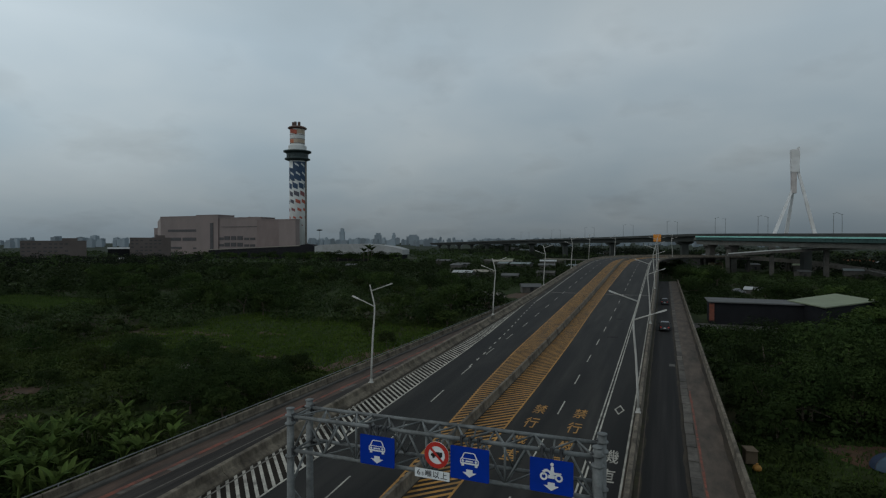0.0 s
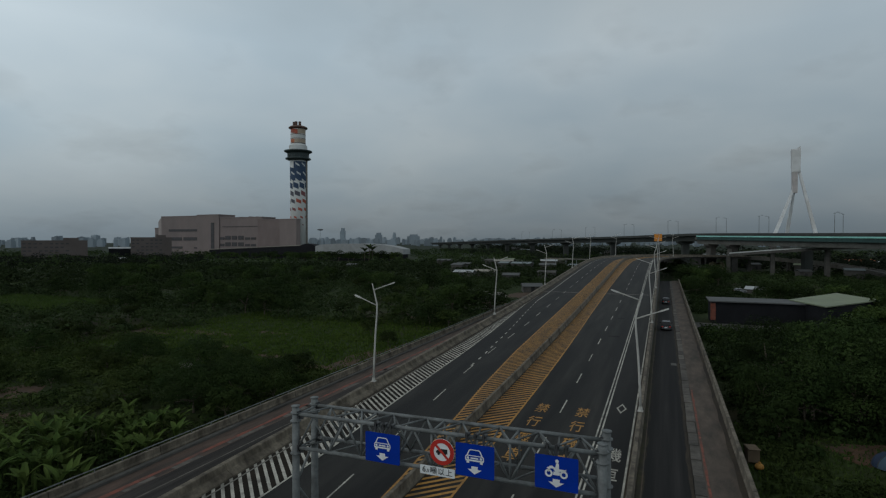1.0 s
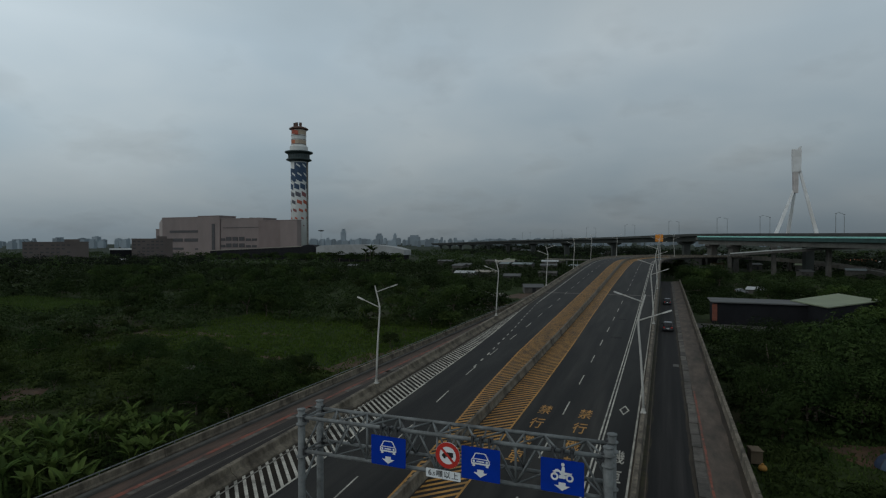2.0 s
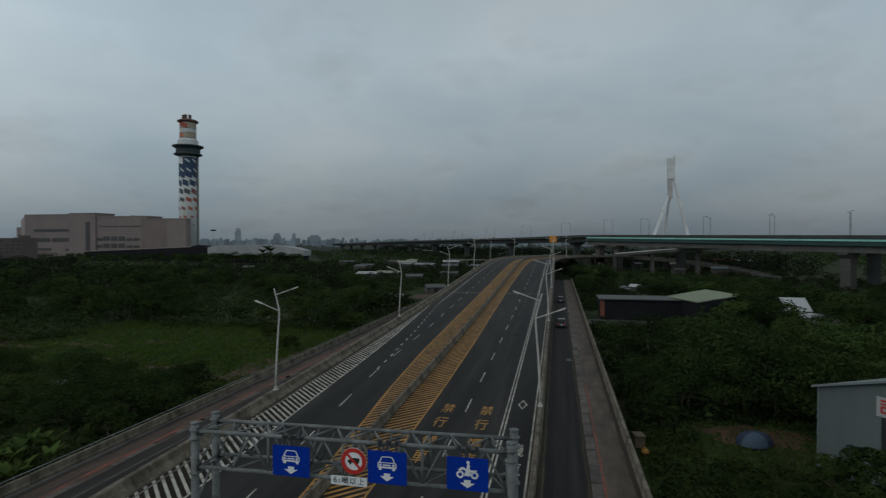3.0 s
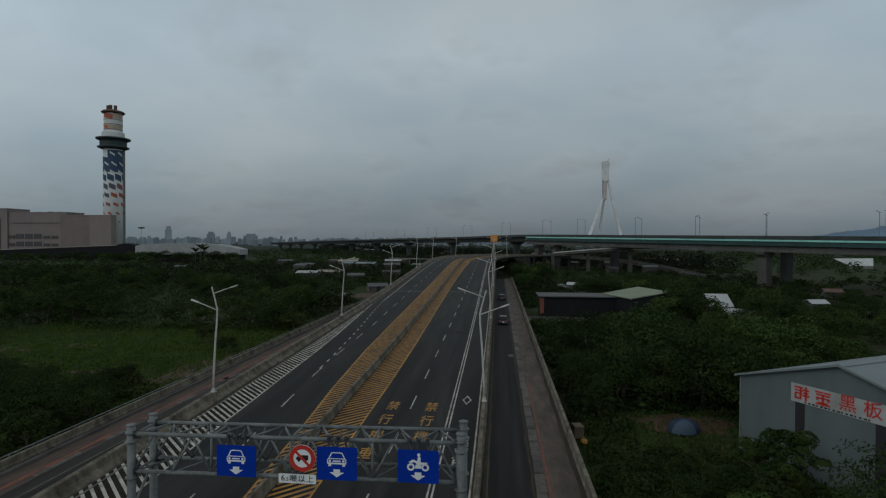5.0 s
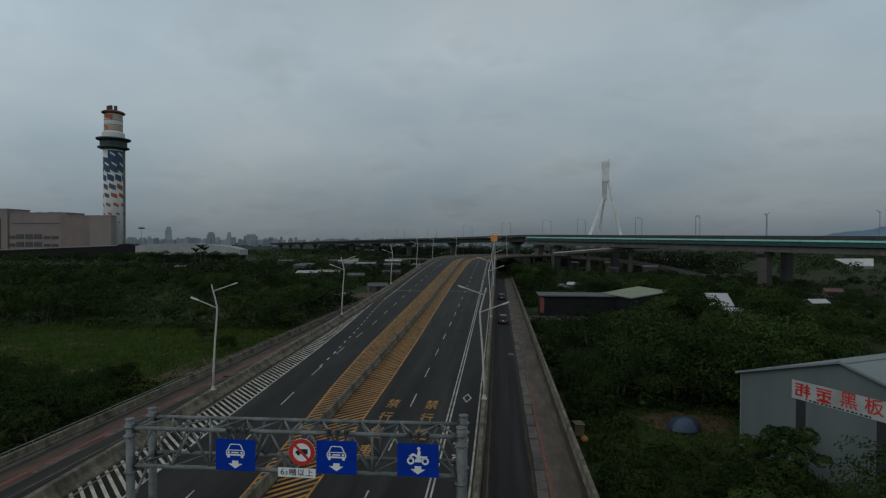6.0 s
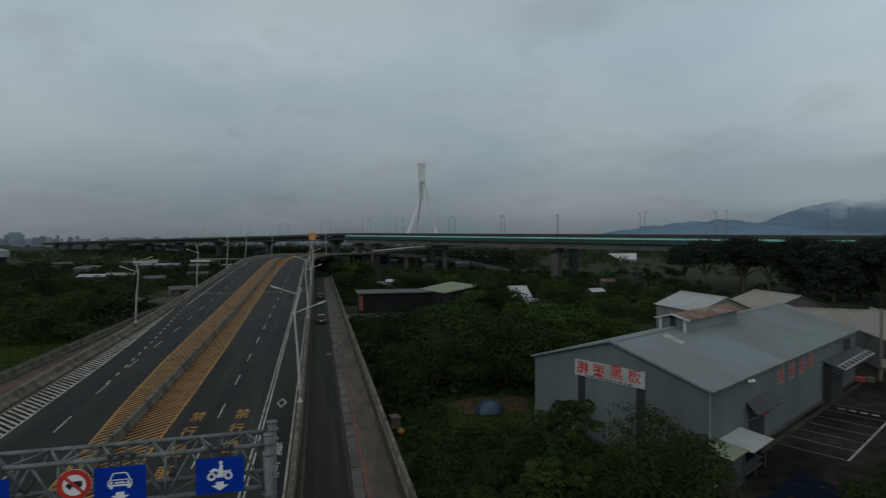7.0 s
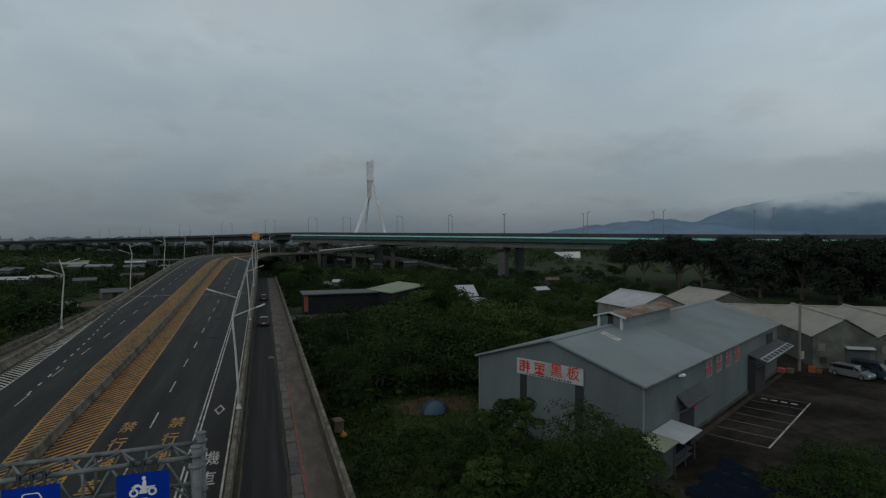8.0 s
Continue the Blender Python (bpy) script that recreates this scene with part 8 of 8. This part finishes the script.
def grow_left():
    rnd = random.Random(33)
    made = []
    tries = 0
    while len(made) < 112 and tries < 9000:
        tries += 1
        y = rnd.uniform(40, 215)
        x = -rnd.uniform(40, 62 + y * 1.15)
        if inside(x, y, (-95, -38, 62, 106)) or inside(x, y, (-205, -140, 84, 116)) or inside(x, y, (-56, -38, 146, 206)) or any((x - a) ** 2 + (y - b) ** 2 < 4.2 ** 2 for a, b in made):
            continue
        if y < 105 and rnd.random() < 0.3:
            continue
        made.append((x, y))
        low = y < 106
        plant(KINDS[rnd.choice([4, 4, 4, 2, 3] if low else [0, 2, 2, 4, 1, 3])], x, y, (0.62 if low else 0.78) + 0.3 * rnd.random(), rnd.uniform(0, 360))
    for x, y, k, s in ((-52, 92, 4, 0.8), (-44, 84, 4, 0.7), (-41.5, 106, 4, 1.0), (-47, 112, 2, 0.7), (-62, 108, 4, 1.1), (-70, 110, 4, 1.0), (-84, 108, 2, 0.8), (-55, 60, 4, 0.9), (-62, 62, 4, 1.0), (-50, 52, 4, 0.9), (-58, 50, 4, 1.1), (-68, 56, 2, 0.8), (-46, 44, 2, 0.75), (-76, 60, 4, 1.0), (-43.5, 47.5, 2, 0.8), (-41, 43.5, 4, 0.9), (-47.5, 51, 0, 0.7), (-40.5, 50, 4, 0.9), (-44.5, 55, 2, 0.6), (-51, 46.5, 2, 0.75), (-55, 43, 4, 1.1)):
        plant(KINDS[k], x, y, s, rnd.uniform(0, 360))


grow_left()
rnd = random.Random(61)
for k in range(34):
    x = -445 + 7.2 * k + rnd.uniform(-2, 2)
    plant(KINDS[rnd.choice([0, 2, 1])], x, (410 if x > -312 else 428) + rnd.uniform(-8, 0), 1.25 if x > -312 else 0.85 + 0.2 * rnd.random(), rnd.uniform(0, 360))

for k, (x, y, s) in enumerate(((138, 186, 0.85), (136, 172, 0.95), (142, 160, 1.0), (140, 147, 0.92), (147, 140, 1.0), (144, 128, 0.95), (151, 120, 1.0), (150, 108, 0.95), (156, 98, 0.98), (160, 86, 0.95), (166, 76, 0.92), (148, 168, 0.95), (154, 150, 0.95), (158, 132, 0.95), (163, 112, 0.95))):
    plant(TALL if y > 155 or k % 3 == 0 else TALL_LOW, x, y, s * 1.02, 47 * k, GZ - 0.3)
for ob in KINDS + FAR_KINDS + [TALL, TALL_LOW]:
    for o in list(ob.children_recursive) + [ob]:
        bpy.data.objects.remove(o)


def scrub(name, label, area, count, radius, leaves, leaf, mat, seed, keep=None, flat=0.7):
    """Scrub that nobody could count: many low clumps in one mesh."""
    rng = np.random.default_rng(seed)
    out, placed = [], 0
    while placed < count:
        x, y = area(rng)
        if keep and not keep(x, y):
            continue
        placed += 1
        r = rng.uniform(*radius)
        p, v = blob_points(np.array([x, y, hills(x, y) + r * 0.25]), (r * 1.25, r * 1.25, r * flat * rng.uniform(0.7, 1.3)), leaves, rng)
        out.append(leaf_quads(p, v, leaf, rng))
    return tagged(new(name, quads_mesh(name, np.concatenate(out), mat)), label, "vegetation", kind="stuff")


def fan(a0, a1, r0, r1):
    """Random places in a sector round the origin, evenly spread."""
    def pick(rng):
        a, r = radians(rng.uniform(a0, a1)), math.sqrt(rng.uniform(r0 * r0, r1 * r1))
        return r * math.sin(a), r * math.cos(a)
    return pick


def open_left(x, y):
    return x < -37.5 and not inside(x, y, (-92, -38, 64, 105)) and not inside(x, y, (-200, -142, 86, 114)) and not inside(x, y, (-99, -86, 74, 80))


def open_far(x, y):
    if -36 < x < 12 and y < 420:
        return False
    if 235 < y < 400 and -20 < x < 60:
        return False
    if inside(x, y, (-310, -200, 415, 485)) or inside(x, y, (-640, -375, 480, 620)):
        return False
    return clear_of_things(x, y)


scrub("near_scrub", "tangled dark green scrub beyond the parapet", fan(-72, -20, 40, 130), 620, (0.7, 1.6), 130, 0.18, LEAF_BUSH, 41, open_left)
scrub("mid_scrub", "dense dark scrub and small trees", fan(-72, -8, 118, 250), 900, (1.4, 2.9), 95, 0.33, LEAF_FAR, 42, lambda x, y: open_left(x, y) and clear_of_things(x, y) and not inside(x, y, (-54, -38, 148, 206)) and not inside(x, y, (-95, -74, 232, 250)), 0.85)
scrub("far_bushes", "scattered bushes on the far flats", fan(2, 60, 165, 420), 150, (1.4, 3.0), 110, 0.36, LEAF_FAR, 50, open_far, 0.8)
scrub("ramp_brush", "dark brush crowding the piers inside the bend", lambda rng: (rng.uniform(12, 140), rng.uniform(165, 400)), 480, (0.9, 2.3), 85, 0.34, LEAF_FAR, 53, lambda x, y: math.hypot(x - 194, y - 232) < 182 and x < 105 + 0.1 * y and clear_of_things(x, y), 0.8)
scrub("pier_brush", "dark brush on the flat beside the bend", lambda rng: (rng.uniform(10, 90), rng.uniform(236, 345)), 240, (0.9, 2.4), 85, 0.36, LEAF_FAR, 54, lambda x, y: math.hypot(x - 194, y - 232) < 183, 0.8)
scrub("far_wood", "far dark green woodland", fan(-72, 2, 230, 420), 1150, (2.0, 4.2), 70, 0.62, LEAF_FAR, 43, open_far, 0.85)
scrub("block_foot_wood", "dark wood at the foot of the low blocks", fan(-64, -46, 440, 560), 130, (4.0, 6.2), 90, 0.7, LEAF_WOOD, 60, None, 0.95)
scrub("distant_wood", "distant dark woodland along the horizon", fan(-75, 70, 400, 900), 1500, (3.5, 7.0), 50, 1.05, LEAF_FAR, 44, open_far, 0.7)
# dark wood added to fill the gaps below the far viaduct
scrub("viaduct_thicket", "dark thicket along the near side of the far viaduct", lambda rng: tuple(along(rng.uniform(235, 800), rng.uniform(4, 46), 0))[:2], 520, (2.6, 4.6), 70, 0.7, LEAF_WOOD, 57, lambda x, y: x < -34 or y > 400, 0.95)
scrub("viaduct_wood", "tall dark wood behind the far viaduct", lambda rng: tuple(along(rng.uniform(120, 900), rng.uniform(-110, -34), 0))[:2], 620, (5.0, 8.0), 60, 1.0, LEAF_WOOD, 56, None, 1.25)
scrub("right_scrub", "dark undergrowth between the trees", fan(3, 58, 56, 170), 560, (0.8, 2.0), 80, 0.28, LEAF_DARK, 45, lambda x, y: clear_of_things(x, y) and y < 172, 0.8)
scrub("tree_undergrowth", "dense dark brush below the trees", lambda rng: (rng.uniform(8, 52), rng.uniform(57, 104)), 300, (0.8, 1.7), 130, 0.17, LEAF_DARK, 48, clear_of_things, 0.85)
scrub("lane_brush", "low dark brush beside the service lane", lambda rng: (rng.uniform(6.6, 24), rng.uniform(60, 236)), 420, (0.6, 1.25), 100, 0.2, LEAF_DARK, 49, lambda x, y: not inside(x, y, (6.4, 40, 124, 148)), 0.8)
scrub("verge_brush", "low brush beside the parapet", lambda rng: (rng.uniform(7.4, 40), rng.uniform(18, 60)), 400, (0.35, 0.95), 110, 0.13, LEAF_VERGE, 46, clear_of_things, 0.7)
scrub("shed_brush", "low brush round the white-roofed sheds", lambda rng: (rng.uniform(43, 62), rng.uniform(110, 130)), 64, (0.8, 1.5), 110, 0.2, LEAF_DARK, 55, None, 0.8)
scrub("banana_brush", "dark weeds below the banana plants", lambda rng: (rng.uniform(-52, -37.5), rng.uniform(21, 40)), 150, (0.5, 1.1), 90, 0.15, LEAF_BUSH, 61, None, 0.8)
scrub("field_tufts", "grass tufts and weeds in the meadow", lambda rng: (rng.uniform(-92, -38), rng.uniform(62, 106)), 420, (0.25, 0.7), 45, 0.15, GRASS_BLADE, 47, None, 0.5)


def grass(name, area, count, tall, seed, mat=GRASS_BLADE):
    """Grass blades in tufts, one sheet of many."""
    rng = np.random.default_rng(seed)
    pts = np.array([area(rng) for _ in range(count)])
    z = np.array([hills(x, y) for x, y in pts])
    base = np.column_stack([pts, z - 0.03])
    h = tall * rng.uniform(0.5, 1.3, count)
    lean = rng.normal(0, 0.35, (count, 2)) * h[:, None]
    a = rng.uniform(0, math.tau, count)
    w = np.column_stack([np.cos(a), np.sin(a), np.zeros(count)]) * (0.09 * rng.uniform(0.6, 1.6, count))[:, None]
    tip = base + np.column_stack([lean, h])
    corners = np.stack([base - w, base + w, tip + w * 0.3, tip - w * 0.3], axis=1).reshape(-1, 3)
    return tagged(new(name, quads_mesh(name, corners, mat)), "rough green meadow grass", "grass", kind="stuff")


grass("meadow_grass", lambda rng: (rng.uniform(-96, -36.5), rng.uniform(50, 112)), 26000, 0.42, 51)
grass("far_meadow_grass", lambda rng: (rng.uniform(-205, -140), rng.uniform(86, 118)), 12000, 0.6, 58, GRASS_RANK)
grass("verge_grass", lambda rng: (rng.uniform(6.0, 30), rng.uniform(16, 62)), 12000, 0.3, 52, LEAF_VERGE)


# bare earth patches: shallow mounds on the ground
def earth_patch(x, y, rx, ry, seed):
    m, n = Mesh(), 20
    rings = []
    for f in (0.0, 0.45, 0.8, 1.0):
        rings.append([(x + rx * f * math.cos(k * math.tau / n) * (1 + 0.6 * noise.noise(Vector((2 * math.cos(k * math.tau / n), 2 * math.sin(k * math.tau / n), seed + f)))), y + ry * f * math.sin(k * math.tau / n) * (1 + 0.6 * noise.noise(Vector((2 * math.cos(k * math.tau / n), 2 * math.sin(k * math.tau / n), seed + 3 + f)))), 0) for k in range(n)])
    rings = [[(a, b, hills(a, b) + (0.09 if i < 3 else -0.1)) for a, b, _ in r] for i, r in enumerate(rings)]
    m.sweep(rings, closed=True, caps=False)
    return tagged(part("bare_earth", m, EARTH), "bare brown earth among the grass", "soil", kind="structure")


for k, (x, y, rx, ry) in enumerate(((18.4, 57.0, 5.2, 3.6), (-42.5, 74, 3.4, 9), (-47, 66, 3.5, 2.2), (-40, 64, 2.6, 7), (-41, 84, 2.2, 5), (-84, 82, 9, 1.8), (-73, 88, 5, 1.4), (-56, 70, 5, 1.2), (-50, 118, 6, 3), (-72, 72.5, 4.6, 1.5), (-93, 77.5, 5.5, 1.6), (-44.5, 180, 4.5, 12), (-72, 41, 4, 3), (102, 181, 9, 4), (-61, 35.5, 3.4, 2.2), (-45.5, 150, 4, 9), (-49.5, 58.5, 2.4, 3.6))):
    earth_patch(x, y, rx, ry, k * 1.7)


def banana(x, y, tall, seed):
    rnd = random.Random(seed)
    b = thing("banana_plant", "bright green banana plant with broad arching leaves", "banana plant", pose(x, y, hills(x, y), rz=rnd.uniform(0, 360)), "banana plants beside the parapet")
    part("stem", Mesh().path([(0, 0, -0.3), (0.03, 0, tall * 0.4), (0, 0.03, tall * 0.62)], [0.12, 0.09, 0.05], 7), LEAF_BANANA, b)
    for k in range(7):
        a = k * 2.4 + rnd.uniform(-0.5, 0.5)
        up = rnd.uniform(1.18, 1.55)
        ln = rnd.uniform(1.2, 2.0)
        wide = rnd.uniform(0.13, 0.24)
        m, rows = Mesh(), []
        for i in range(8):
            f = i / 7
            r = ln * f * math.cos(up * (1 - 0.4 * f))
            z = tall * 0.55 + ln * (f * math.sin(up) - 0.6 * f * f * (1.35 - 0.6 * up))
            w = wide * (0.12 + math.sin(math.pi * min(1, f * 0.93 + 0.07)) ** 0.6) * rnd.uniform(0.7, 1.15)
            c, s = math.cos(a), math.sin(a)
            rows.append([(r * c - w * s, r * s + w * c, z + w * 0.45), (r * c, r * s, z), (r * c + w * s, r * s - w * c, z + w * 0.45)])
        m.sweep(rows, closed=False)
        part("leaf", m, LEAF_BANANA, b)


rnd = random.Random(77)
spots = []
while len(spots) < 84:
    x, y = rnd.uniform(-50, -36.6), rnd.uniform(22.5, 37.5)
    if y < 22 + (x + 50) * 0.1 or (x < -46 and y > 34) or noise.noise(Vector((x * 0.3, y * 0.3, 5.0))) < -0.12 or any((x - a) ** 2 + (y - c) ** 2 < 0.75 ** 2 for a, c in spots):
        continue
    spots.append((x, y))
    banana(x, y, rnd.uniform(2.4, 4.3) * (0.85 if x > -38 else 1.0), 100 + len(spots))

for x, y, w in ((26.7, 32.6, 1.05), (-58.6, 54.4, 1.9), (-60.0, 54.8, 1.3), (-68.0, 69.7, 0.5), (-62.9, 68.0, 0.5), (-63.6, 70.6, 0.4)):
    s = thing("plastic_sheet", "crumpled pale plastic sheet caught in the scrub", "litter", pose(x, y, hills(x, y) + (1.3 if x > 0 else 1.7 if w > 1 else 0.4), rx=55, rz=30))
    part("sheet", Mesh().sweep([[(w * (i / 5 - 0.5), 0.6 * (j / 4 - 0.5), 0.12 * math.sin(i * 2.1 + j * 1.7)) for i in range(6)] for j in range(5)], closed=False), CONCRETE_PALE, s)


def palm(x, y, tall, seed):
    """A slender palm with drooping fronds."""
    rnd = random.Random(seed)
    p = thing("palm_tree", "dark slender palm tree before the arched hall", "palm tree", pose(x, y, GZ), "palms before the arched hall")
    part("trunk", Mesh().path([(0, 0, -0.5), (0.1, 0, tall * 0.5), (0.25, 0.1, tall)], [0.3, 0.22, 0.16], 7), BARK, p)
    for k in range(8):
        a, up, ln = k * 2.4, rnd.uniform(0.9, 1.5), rnd.uniform(4.5, 6.5)
        rows = []
        for i in range(6):
            f = i / 5
            r, z = ln * f * math.cos(up * (1 - 0.5 * f)), tall + ln * (f * math.sin(up) - 0.35 * f * f)
            w = 1.0 * math.sin(math.pi * (0.1 + 0.85 * f))
            c, s = math.cos(a), math.sin(a)
            rows.append([(0.25 + r * c - w * s, 0.1 + r * s + w * c, z - w * 0.5), (0.25 + r * c, 0.1 + r * s, z), (0.25 + r * c + w * s, 0.1 + r * s - w * c, z - w * 0.5)])
        part("frond", Mesh().sweep(rows, closed=False), LEAF_FAR, p)


for k, (x, y, tall) in enumerate(((-234, 398, 9.0), (-229, 397, 11.5), (-225.5, 396, 10.0))):
    palm(x, y, tall, 300 + k)
